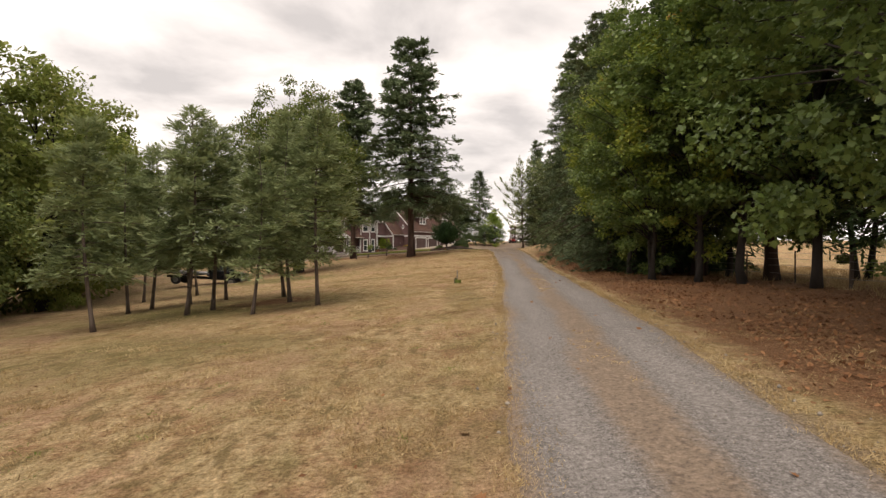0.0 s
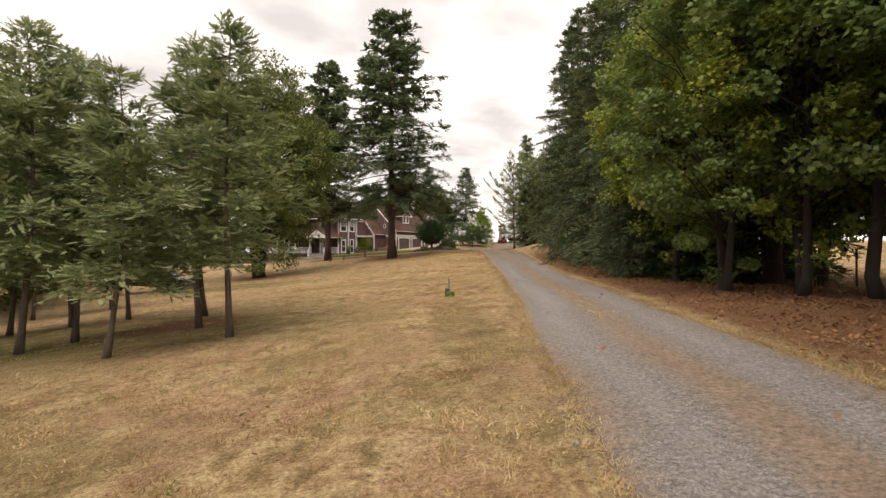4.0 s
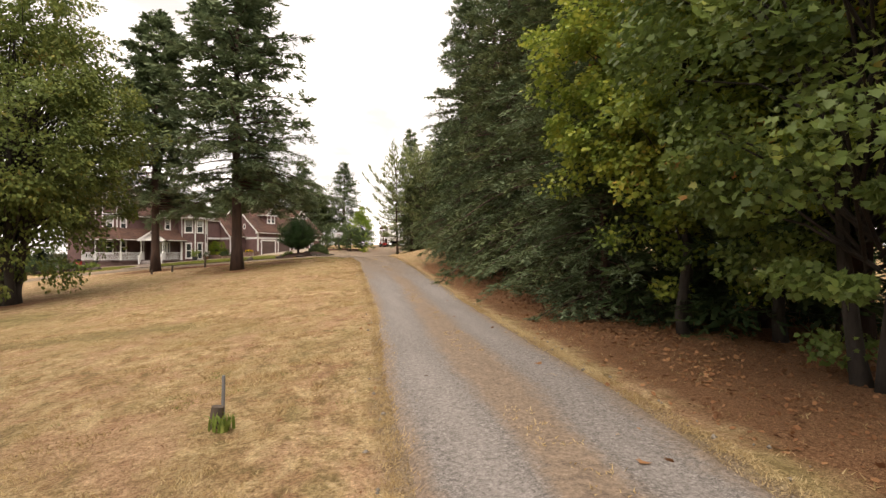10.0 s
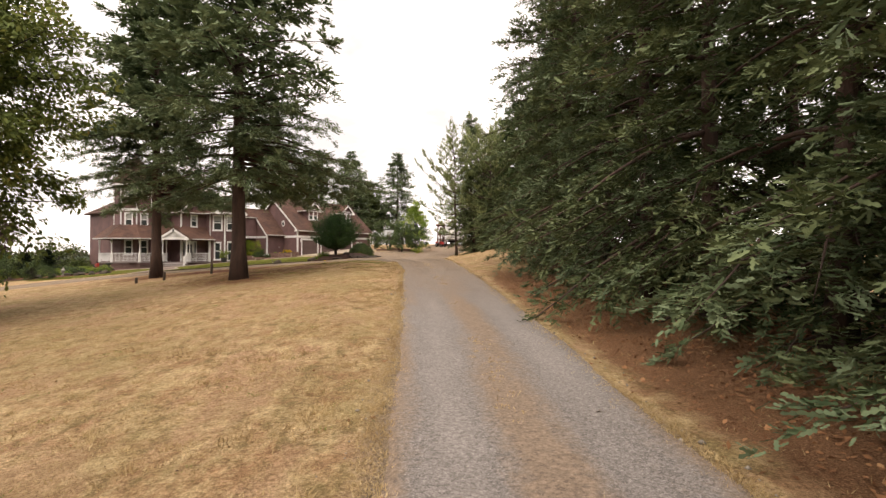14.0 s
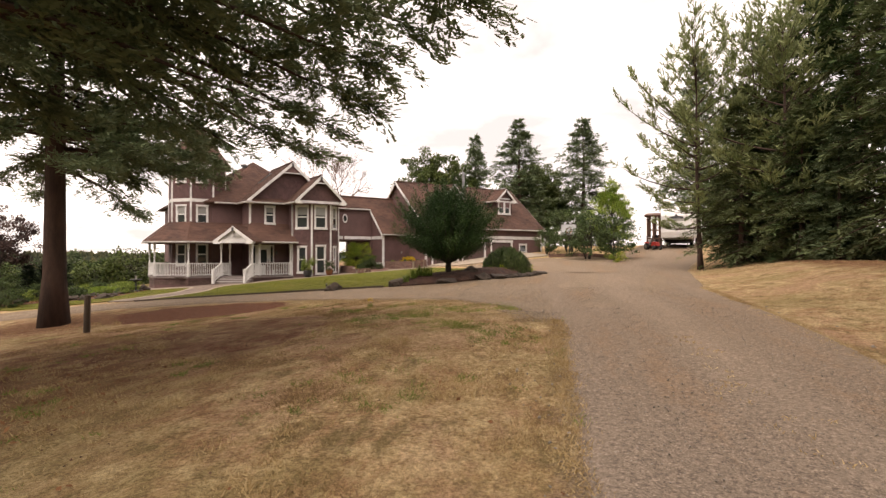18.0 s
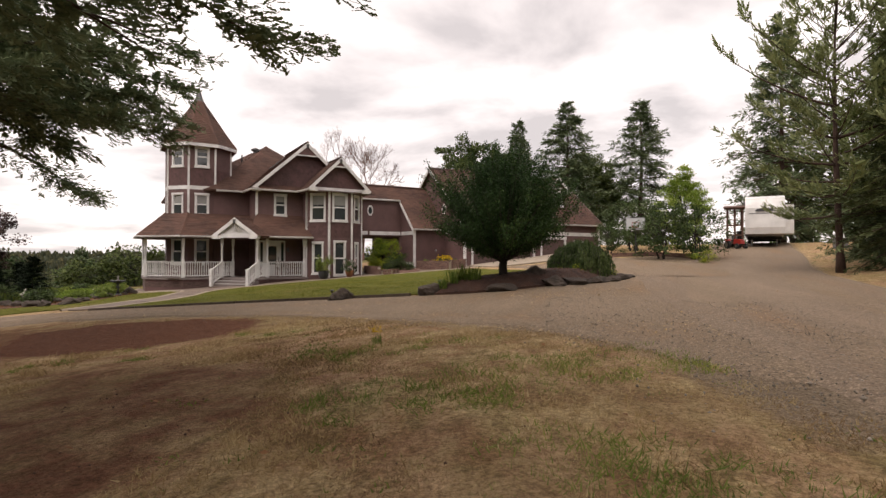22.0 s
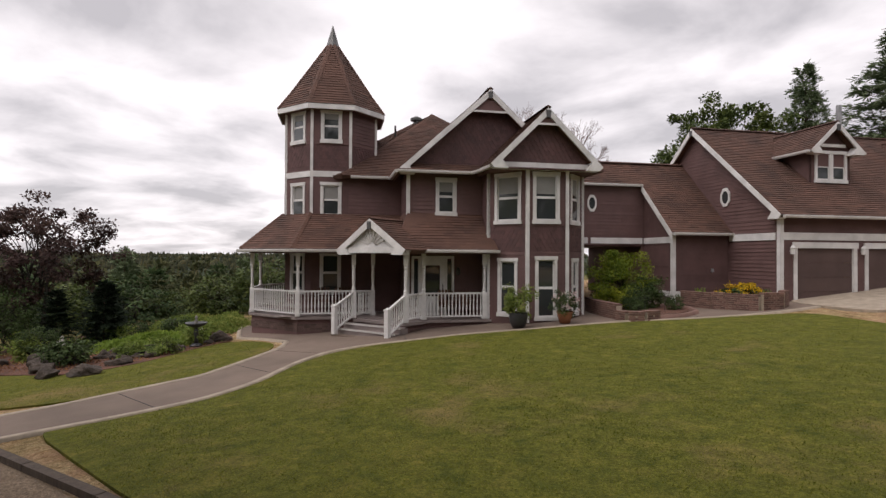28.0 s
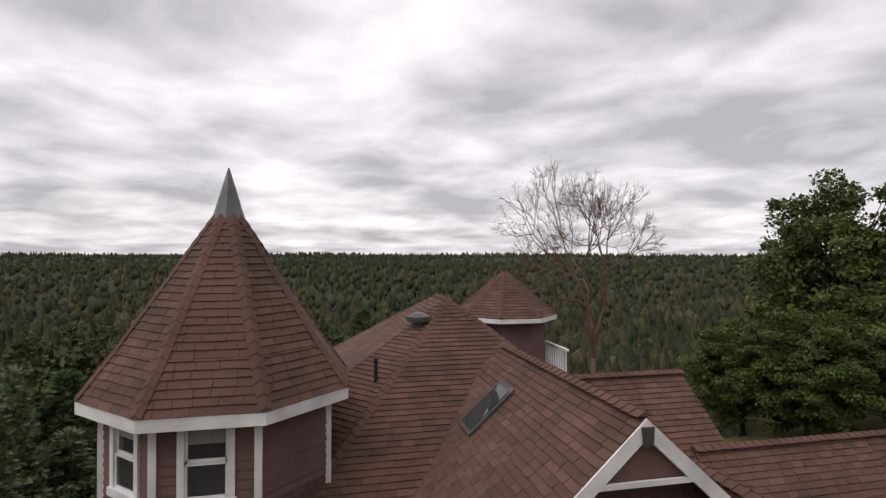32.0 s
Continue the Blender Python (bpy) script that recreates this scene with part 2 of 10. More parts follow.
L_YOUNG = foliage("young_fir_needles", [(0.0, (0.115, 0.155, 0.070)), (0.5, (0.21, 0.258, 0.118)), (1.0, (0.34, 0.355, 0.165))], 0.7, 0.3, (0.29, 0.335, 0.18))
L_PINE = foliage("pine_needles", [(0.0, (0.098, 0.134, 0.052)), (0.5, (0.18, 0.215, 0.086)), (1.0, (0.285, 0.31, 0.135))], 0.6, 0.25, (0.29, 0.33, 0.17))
L_MAPLE = foliage("bigleaf_maple_leaves", [(0.0, (0.095, 0.150, 0.030)), (0.4, (0.205, 0.275, 0.052)), (0.70, (0.37, 0.41, 0.075)), (0.86, (0.50, 0.46, 0.09)), (0.92, (0.54, 0.28, 0.08)), (1.0, (0.48, 0.20, 0.065))], 0.45, 0.38, None, 0.3)
L_OAK = foliage("broad_green_leaves", [(0.0, (0.032, 0.052, 0.017)), (0.5, (0.072, 0.100, 0.028)), (1.0, (0.138, 0.160, 0.046))], 0.55, 0.2)
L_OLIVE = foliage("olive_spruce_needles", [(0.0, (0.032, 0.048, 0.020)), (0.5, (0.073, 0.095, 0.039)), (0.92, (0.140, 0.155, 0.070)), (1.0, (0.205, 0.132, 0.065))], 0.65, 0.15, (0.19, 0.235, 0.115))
L_DEEPM = foliage("deep_green_maple_leaves", [(0.0, (0.060, 0.096, 0.028)), (0.5, (0.134, 0.194, 0.051)), (0.86, (0.23, 0.29, 0.079)), (0.94, (0.34, 0.36, 0.09)), (1.0, (0.35, 0.175, 0.062))], 0.45, 0.36, None, 0.3)
L_WEST = foliage("western_maple_leaves", [(0.0, (0.095, 0.128, 0.032)), (0.5, (0.190, 0.232, 0.056)), (1.0, (0.32, 0.32, 0.095))], 0.55, 0.35)
L_BROWN = foliage("turning_maple_leaves", [(0.0, (0.062, 0.090, 0.030)), (0.5, (0.130, 0.168, 0.048)), (0.85, (0.215, 0.235, 0.064)), (1.0, (0.31, 0.20, 0.064))], 0.6, 0.25)
L_DMAP = foliage("dark_japanese_maple_leaves", [(0.0, (0.014, 0.034, 0.012)), (0.6, (0.034, 0.070, 0.022)), (1.0, (0.105, 0.170, 0.046))], 0.55, 0.15)
L_LIME = foliage("lime_green_leaves", [(0.0, (0.12, 0.19, 0.035)), (0.6, (0.23, 0.32, 0.055)), (1.0, (0.36, 0.42, 0.085))], 0.5, 0.4)
L_SHRUB = foliage("garden_shrub_leaves", [(0.0, (0.028, 0.052, 0.018)), (0.6, (0.070, 0.104, 0.036)), (1.0, (0.126, 0.156, 0.054))], 0.55, 0.2)
L_GOLD = foliage("golden_shrub_leaves", [(0.0, (0.05, 0.09, 0.015)), (0.4, (0.13, 0.19, 0.025)), (0.75, (0.32, 0.35, 0.035)), (1.0, (0.55, 0.52, 0.05))], 0.5, 0.3)
L_JUNI = foliage("dark_juniper_needles", [(0.0, (0.008, 0.014, 0.008)), (0.6, (0.018, 0.030, 0.016)), (1.0, (0.04, 0.055, 0.03))], 0.75, 0.08)
L_PURPLE = foliage("purple_plum_leaves", [(0.0, (0.040, 0.025, 0.024)), (0.6, (0.081, 0.050, 0.044)), (1.0, (0.153, 0.099, 0.076))], 0.55, 0.2)
L_YELLOW = foliage("yellow_petals", [(0.0, (0.45, 0.26, 0.01)), (1.0, (0.70, 0.50, 0.03))], 0.6, 0.25)
L_PALE = foliage("white_pink_petals", [(0.0, (0.55, 0.36, 0.36)), (1.0, (0.75, 0.70, 0.66))], 0.6, 0.25)
L_IRIS = foliage("sword_leaves", [(0.0, (0.06, 0.10, 0.02)), (0.7, (0.12, 0.18, 0.035)), (1.0, (0.28, 0.26, 0.07))], 0.5, 0.25)
L_DRY = foliage("dry_straw_grass", [(0.0, (0.17, 0.105, 0.05)), (0.4, (0.40, 0.28, 0.14)), (0.75, (0.56, 0.43, 0.235)), (1.0, (0.66, 0.54, 0.33))], 0.85, 0.2)
L_LAWN = foliage("lawn_blades", [(0.0, (0.058, 0.076, 0.011)), (0.6, (0.140, 0.154, 0.022)), (1.0, (0.262, 0.232, 0.050))], 0.7, 0.25)
L_WEED = foliage("green_weeds", [(0.0, (0.095, 0.145, 0.034)), (0.6, (0.19, 0.245, 0.056)), (1.0, (0.37, 0.36, 0.11))], 0.7, 0.3)
L_DEAD = foliage("dead_brown_grass", [(0.0, (0.16, 0.10, 0.054)), (0.6, (0.33, 0.222, 0.122)), (1.0, (0.52, 0.38, 0.215))], 0.85, 0.15)
L_LITTER = foliage("fallen_brown_leaves", [(0.0, (0.11, 0.050, 0.026)), (0.5, (0.24, 0.115, 0.056)), (0.85, (0.38, 0.20, 0.098)), (1.0, (0.504, 0.336, 0.170))], 0.85, 0.15)
L_FAR = foliage("far_forest", [(0.0, (0.018, 0.024, 0.016)), (0.45, (0.036, 0.042, 0.023)), (0.75, (0.068, 0.064, 0.030)), (1.0, (0.125, 0.098, 0.046))], 0.8, 0.05)
L_WOOD = foliage("woodland_leaves", [(0.0, (0.024, 0.032, 0.015)), (0.5, (0.055, 0.064, 0.026)), (1.0, (0.120, 0.112, 0.046))], 0.7, 0.15)


# ---- building helpers ----
class Geo:
    """Corner points and faces of one mesh."""

    def __init__(self):
        self.v, self.f = [], []

    def face(self, pts):
        n = len(self.v)
        self.v += [tuple(p) for p in pts]
        self.f.append(tuple(range(n, n + len(pts))))
        return self

    def hexa(self, p):
        """Eight corners: the lower four round, then the upper four."""
        n = len(self.v)
        self.v += [tuple(q) for q in p]
        self.f += [tuple(n + i for i in s) for s in ((3, 2, 1, 0), (4, 5, 6, 7), (0, 1, 5, 4), (1, 2, 6, 5), (2, 3, 7, 6), (3, 0, 4, 7))]
        return self

    def box(self, x0, x1, y0, y1, z0, z1):
        return self.hexa([(x0, y0, z0), (x1, y0, z0), (x1, y1, z0), (x0, y1, z0), (x0, y0, z1), (x1, y0, z1), (x1, y1, z1), (x0, y1, z1)])

    def bar(self, p, q, wide, high, up=(0, 0, 1)):
        """A square bar from p to q."""
        p, q = Vector(p), Vector(q)
        d = (q - p).normalized()
        s = d.cross(Vector(up)).normalized() * (wide / 2)
        t = s.cross(d).normalized() * (high / 2)
        return self.hexa([p - s - t, p + s - t, q + s - t, q - s - t, p - s + t, p + s + t, q + s + t, q - s + t])

    def prism(self, poly, z0, z1):
        n, k = len(self.v), len(poly)
        self.v += [(x, y, z0) for x, y in poly] + [(x, y, z1) for x, y in poly]
        self.f += [tuple(range(n + k - 1, n - 1, -1)), tuple(range(n + k, n + 2 * k))]
        self.f += [(n + i, n + (i + 1) % k, n + k + (i + 1) % k, n + k + i) for i in range(k)]
        return self

    def slab(self, pts, thick):
        """A flat polygon in space, thickened downwards."""
        nrm = (Vector(pts[1]) - Vector(pts[0])).cross(Vector(pts[2]) - Vector(pts[1])).normalized()
        if nrm.z < 0:
            nrm = -nrm
        n, k = len(self.v), len(pts)
        self.v += [tuple(p) for p in pts] + [tuple(Vector(p) - nrm * thick) for p in pts]
        self.f += [tuple(range(n, n + k)), tuple(range(n + 2 * k - 1, n + k - 1, -1))]
        self.f += [(n + (i + 1) % k, n + i, n + k + i, n + k + (i + 1) % k) for i in range(k)]
        return self

    def tube(self, pts, radii, sides=8, caps=True):
        pts = [Vector(p) for p in pts]
        n = len(self.v)
        for i, p in enumerate(pts):
            d = (pts[min(i + 1, len(pts) - 1)] - pts[max(i - 1, 0)]).normalized()
            s = d.cross(Vector((0.31, 0.95, 0.05) if abs(d.z) > 0.9 else (0, 0, 1))).normalized()
            t = d.cross(s)
            self.v += [tuple(p + (s * math.cos(2 * math.pi * k / sides) + t * math.sin(2 * math.pi * k / sides)) * radii[i]) for k in range(sides)]
        for i in range(len(pts) - 1):
            a = n + i * sides
            self.f += [(a + k, a + (k + 1) % sides, a + sides + (k + 1) % sides, a + sides + k) for k in range(sides)]
        if caps:
            self.f += [tuple(range(n + sides - 1, n - 1, -1)), tuple(range(n + (len(pts) - 1) * sides, n + len(pts) * sides))]
        return self

    def lathe(self, profile, sides=12, at=(0, 0, 0)):
        """Turned about z: (radius, height) from the bottom up."""
        return self._turned(profile, sides, at)

    def _turned(self, profile, sides, at):
        n = len(self.v)
        for r, h in profile:
            self.v += [(at[0] + r * math.cos(2 * math.pi * k / sides), at[1] + r * math.sin(2 * math.pi * k / sides), at[2] + h) for k in range(sides)]
        for i in range(len(profile) - 1):
            a = n + i * sides
            self.f += [(a + k, a + (k + 1) % sides, a + sides + (k + 1) % sides, a + sides + k) for k in range(sides)]
        self.f += [tuple(range(n + sides - 1, n - 1, -1)), tuple(range(n + (len(profile) - 1) * sides, n + len(profile) * sides))]
        return self


def mesh_of(name, geo, mat, smooth=False):
    me = bpy.data.meshes.new(name)
    if isinstance(geo, Geo):
        me.from_pydata(geo.v, [], geo.f)
    else:
        verts, quads = geo
        me.vertices.add(len(verts))
        me.vertices.foreach_set("co", np.asarray(verts, np.float32).ravel())
        k = quads.shape[1]
        me.loops.add(quads.size)
        me.loops.foreach_set("vertex_index", quads.astype(np.int32).ravel())
        me.polygons.add(len(quads))
        me.polygons.foreach_set("loop_start", np.arange(0, quads.size, k, dtype=np.int32))
        me.update(calc_edges=True)
    me.materials.append(mat)
    if smooth:
        me.polygons.foreach_set("use_smooth", np.ones(len(me.polygons), bool))
    me.update()
    return me


def part(name, geo, mat, parent=None, label="", smooth=False, at=None):
    me = geo if isinstance(geo, bpy.types.Mesh) else mesh_of(name, geo, mat, smooth)
    ob = new(name, me)
    ob.parent = parent
    if at is not None:
        ob.matrix_local = at
    if label:
        tagged(ob, label)
    return ob


def thing(name, m, label, category, group="", kind=""):
    e = new(name)
    e.empty_display_size = 0.2
    e.matrix_world = m
    return tagged(e, label, category, group, kind)


# ---- the lie of the land ----
RISE_Y = (-60, -32, -20, -5, 8, 20, 35, 48, 58, 68, 76, 86, 120)
RISE_Z = (-0.8, -0.2, 0.1, 0.28, 0.42, 1.0, 1.85, 2.0, 2.17, 2.5, 3.2, 4.0, 4.3)
FALL_Y, FALL_C = (-60, 0, 40, 48, 56, 80), (0.07, 0.09, 0.09, 0.07, 0.062, 0.06)
_fine = np.linspace(-70, 130, 801)
_pad = np.pad(np.interp(_fine, RISE_Y, RISE_Z), 16, mode="edge")
_soft = np.convolve(_pad, np.hanning(33) / np.hanning(33).sum(), "valid")


def height(x, y):
    """The ground's height: it climbs along the drive, falls gently to the west and steeply into the valley behind the house."""
    x, y = np.asarray(x, float), np.asarray(y, float)
    z = np.interp(y, _fine, _soft) + np.interp(y, FALL_Y, FALL_C) * np.clip(x, -45, 0) + 0.012 * np.clip(x - 5, 0, 40)
    # a bank east of the drive's upper end
    k = np.clip((x - np.interp(y, (20, 35, 44, 56, 70, 84), (5.9, 7.0, 7.9, 10.4, 14.8, 18.7))) / 5.0, 0, 1)
    z = z + np.clip(2.86 - z, 0, 1.1) * k * k * (3 - 2 * k) * np.clip((y - 26) / 14, 0, 1) * np.clip((84 - y) / 12, 0, 1)
    b = (-(x + 23.55) + (y - 61.6)) * 0.70711
    d = np.clip(b - 11, 0, None)
    z = z - 46 * (1 - np.exp(-d / 75)) * (1 - np.exp(-d / 8))
    far = np.clip(d - 500, 0, None)
    z = z + 46 * (1 - np.exp(-far / 1500))
    z = z + 9 * np.sin(x / 310 + 1) * np.cos(y / 270) * np.clip((d - 150) / 400, 0, 1)
    return z


def hz(x, y):
    return float(height(x, y))


def inside(poly, x, y):
    """How far inside (+) or outside (-) a polygon points lie, in metres."""
    x, y = np.asarray(x, float), np.asarray(y, float)
    best, odd = np.full(x.shape, 1e9), np.zeros(x.shape, bool)
    for (x0, y0), (x1, y1) in zip(poly, poly[1:] + poly[:1]):
        dx, dy = x1 - x0, y1 - y0
        t = np.clip(((x - x0) * dx + (y - y0) * dy) / (dx * dx + dy * dy + 1e-9), 0, 1)
        best = np.minimum(best, np.hypot(x - x0 - t * dx, y - y0 - t * dy))
        with np.errstate(divide="ignore", invalid="ignore"):
            odd ^= ((y0 > y) != (y1 > y)) & (x < (x1 - x0) * (y - y0) / (y1 - y0) + x0)
    return np.where(odd, best, -best)


# edges of the drive by y
DRIVE_Y = (-60, -34, -26, -21, -15, -9, 0, 5, 9, 20, 28, 35, 44, 56, 70, 84, 96)
DRIVE_L = (-6.6, -4.3, -3.3, -2.8, -2.1, -1.25, -0.05, 0.45, 0.9, 1.95, 2.75, 2.75, 2.0, 2.6, 8.0, 12.5, 16.0)
DRIVE_R = (-4.0, -1.8, -0.9, -0.15, 0.75, 1.7, 3.0, 3.7, 4.3, 5.55, 6.3, 6.75, 7.7, 10.2, 14.6, 18.5, 22.0)


def road_l(y):
    return np.interp(y, DRIVE_Y, DRIVE_L)


def road_r(y):
    return np.interp(y, DRIVE_Y, DRIVE_R)


# the loop past the house: outer kerb by x and inner grass edge by x
LOOP = [(2.2, 35.2), (1.2, 38.0), (-0.4, 39.2), (-2.7, 41.0), (-6.4, 43.2), (-11, 44.7), (-15.5, 45.0), (-21, 43.0), (-30, 38.5), (-42, 31), (-43.5, 34), (-31, 42), (-22, 46.8), (-17.6, 47.8), (-12.5, 47.75), (-7.4, 47.45), (-4.0, 47.0), (-1.4, 47.6), (1.0, 49.4), (2.2, 51.6), (2.3, 54.5), (1.0, 58), (-2.5, 62.5), (2.6, 70.5), (5.5, 72.5), (9.5, 71.5), (9.0, 56), (6.5, 44), (4.6, 36)]
DRIVE = [(float(a), float(b)) for a, b in zip(DRIVE_L, DRIVE_Y)] + [(float(a), float(b)) for a, b in zip(DRIVE_R[::-1], DRIVE_Y[::-1])]
DIRT1 = [(-5.8, 40.3), (-6.0, 41.3), (-6.5, 42.6), (-7.6, 43.4), (-10, 43.7), (-12.4, 43.6), (-13.3, 42.4), (-10.4, 39.3), (-8.3, 38.9), (-6.7, 39.3)]
DIRT2 = [(-2.0, 32.4), (-1.8, 33.6), (-1.8, 34.6), (-1.9, 35.8), (-2.7, 37.2), (-4.6, 37.8), (-6.0, 37.3), (-5.0, 35.6), (-4.7, 33.8), (-3.4, 32.6)]
LAWN = [(-17.3, 48.6), (-12.5, 47.9), (-7.4, 47.6), (-4.0, 47.2), (-2.4, 49.5), (-0.6, 51.5), (1.0, 54.5), (-0.2, 58.0), (-4.4, 63.0), (-6.2, 65.8), (-7.6, 65.1), (-9.3, 63.9), (-11.3, 63.0), (-13.6, 61.2), (-15.6, 59.5), (-17.0, 57.5), (-17.5, 55.8), (-17.2, 54.4), (-16.3, 52.3), (-16.05, 51.0), (-16.4, 49.8)]
LAWN2 = [(-19.0, 49.8), (-18.6, 51.2), (-18.6, 52.5), (-19.3, 54.3), (-20.0, 55.7), (-21.0, 56.7), (-22.5, 56.9), (-23.6, 56.3), (-23.2, 54.8), (-22.2, 52.9), (-23.2, 51.2), (-26.5, 50.0), (-27, 47.6), (-22, 47.2)]
BED = [(-3.9, 46.75), (-2.8, 46.45), (-1.6, 46.75), (-0.6, 47.4), (0.9, 49.2), (2.0, 51.4), (2.1, 54.2), (0.9, 54.6), (-0.6, 52.2), (-2.6, 49.6)]


def axis_lines(lo, hi, step, out):
    line = list(np.arange(lo, hi + 1e-6, step))
    d = step
    while line[-1] < out:
        d *= 1.22
        line.append(line[-1] + d)
    d = step
    while line[0] > -out:
        d *= 1.22
        line.insert(0, line[0] - d)
    return np.array(line)


def build_ground():
    xs, ys = axis_lines(-30, 18, 0.3, 4600), axis_lines(-36, 74, 0.3, 4600)
    gx, gy = np.meshgrid(xs, ys)
    x, y = gx.ravel(), gy.ravel()
    z = height(x, y)
    near = (x > -60) & (x < 60) & (y > -80) & (y < 120)
    rng = np.random.default_rng(5)
    rough = (np.sin(x * 1.9 + 3 * np.sin(y * 0.7)) * np.sin(y * 1.6 + 2 * np.sin(x * 0.9))) * 0.018 + rng.normal(0, 0.007, x.shape)
    grav, dirt, litter, green = (np.zeros(x.shape) for _ in range(4))
    nx, ny = x[near], y[near]
    d = np.maximum(inside(DRIVE, nx, ny), inside(LOOP, nx, ny))
    grav[near] = np.clip(0.5 + d / 1.3, 0, 1)
    dirt[near] = np.maximum(np.clip(0.5 + inside(DIRT1, nx, ny) / 0.8, 0, 1), np.clip(0.36 + inside(DIRT2, nx, ny) / 2.4, 0, 0.48))
    # a worn wheel line beside the drive
    side = road_l(ny) - nx - 0.95 - 0.12 * np.sin(ny * 0.35)
    dirt[near] = np.maximum(dirt[near], 0.36 * np.exp(-((side / 0.26) ** 2)) * np.clip((9 - ny) / 6, 0, 1))
    # thin, trodden turf: earth shows through, most of all where the drives meet
    bare = 0.24 + 0.07 * np.clip((ny - 29) / 4, 0, 1) * np.clip((4 - nx) / 4, 0, 1) + 0.2 * np.exp(-(((nx + 5.5) / 3.2) ** 2) - ((ny - 33.5) / 3.6) ** 2)
    dirt[near] = np.maximum(dirt[near], np.where((ny < 46) & (nx < road_r(ny) + 3), bare, 0))
    # leaf fall and needles along the east verge, and under the two firs
    east = nx - road_r(ny)
    lit = np.clip((east - 0.15) / 1.3, 0, 1) * np.clip((11 - east) / 4, 0, 1) * np.clip((30 - ny) / 8, 0, 1)
    lit2 = np.clip((east - 3.4) / 2, 0, 1) * np.clip((14 - east) / 4, 0, 1) * np.clip((ny - 22) / 8, 0, 1) * np.clip((64 - ny) / 8, 0, 1)
    for cx, cy, r in ((-6.2, 29.6, 3.4), (-14.2, 40.6, 4.2), (-16.2, 19.5, 3.0), (-10.5, -8.0, 2.2)):
        lit = np.maximum(lit, 0.62 * np.clip(1.25 - np.hypot(nx - cx, ny - cy) / r, 0, 1))
    litter[near] = np.maximum(lit, lit2)
    gr = np.zeros(nx.shape)
    for cx, cy, rx, ry, k in ((0.9, 36.6, 2.4, 1.8, 0.14), (-8, 4.5, 5, 1.4, 0.4), (-10, -19, 5, 3, 0.35), (-16, 12, 7, 3, 0.45), (-3.0, -12, 0.8, 6, 0.35), (-12, -9, 7, 5, 0.45)):
        gr = np.maximum(gr, k * np.clip(1.4 - np.hypot((nx - cx) / rx, (ny - cy) / ry), 0, 1))
    green[near] = gr
    green[~near] = np.where((x[~near] < -45) | (height(x[~near], y[~near]) < -6), 1.0, 0.0)
    green = np.where(near & (x < -27) & (y > 49), 1.0, green)
    rough = rough * np.where((y > 47.3) & (x > -26) & (x < 3), 0.3, 1.0)
    back = (-(x + 23.55) + (y - 61.6)) * 0.70711
    green = np.where(near & (back > 7), np.clip((back - 7) / 4, 0, 1) * 1.2, green)
    z = z + np.where(near, rough * (1 - 0.75 * np.clip(grav * 1.5, 0, 1)), 0) - 0.03 * np.clip(grav * 2 - 1, 0, 1)
    w, h = len(xs), len(ys)
    i = (np.arange(h - 1)[:, None] * w + np.arange(w - 1)[None]).ravel()
    me = mesh_of("ground", (np.stack([x, y, z], 1), np.stack([i, i + 1, i + w + 1, i + w], 1)), M_GROUND, True)
    att = me.color_attributes.new("cover", "FLOAT_COLOR", "POINT")
    att.data.foreach_set("color", np.stack([grav, dirt, litter, green], 1).astype(np.float32).ravel())
    tagged(new("ground", me), "dry straw-coloured grass with bare red earth and leaf fall", "ground", kind="structure")


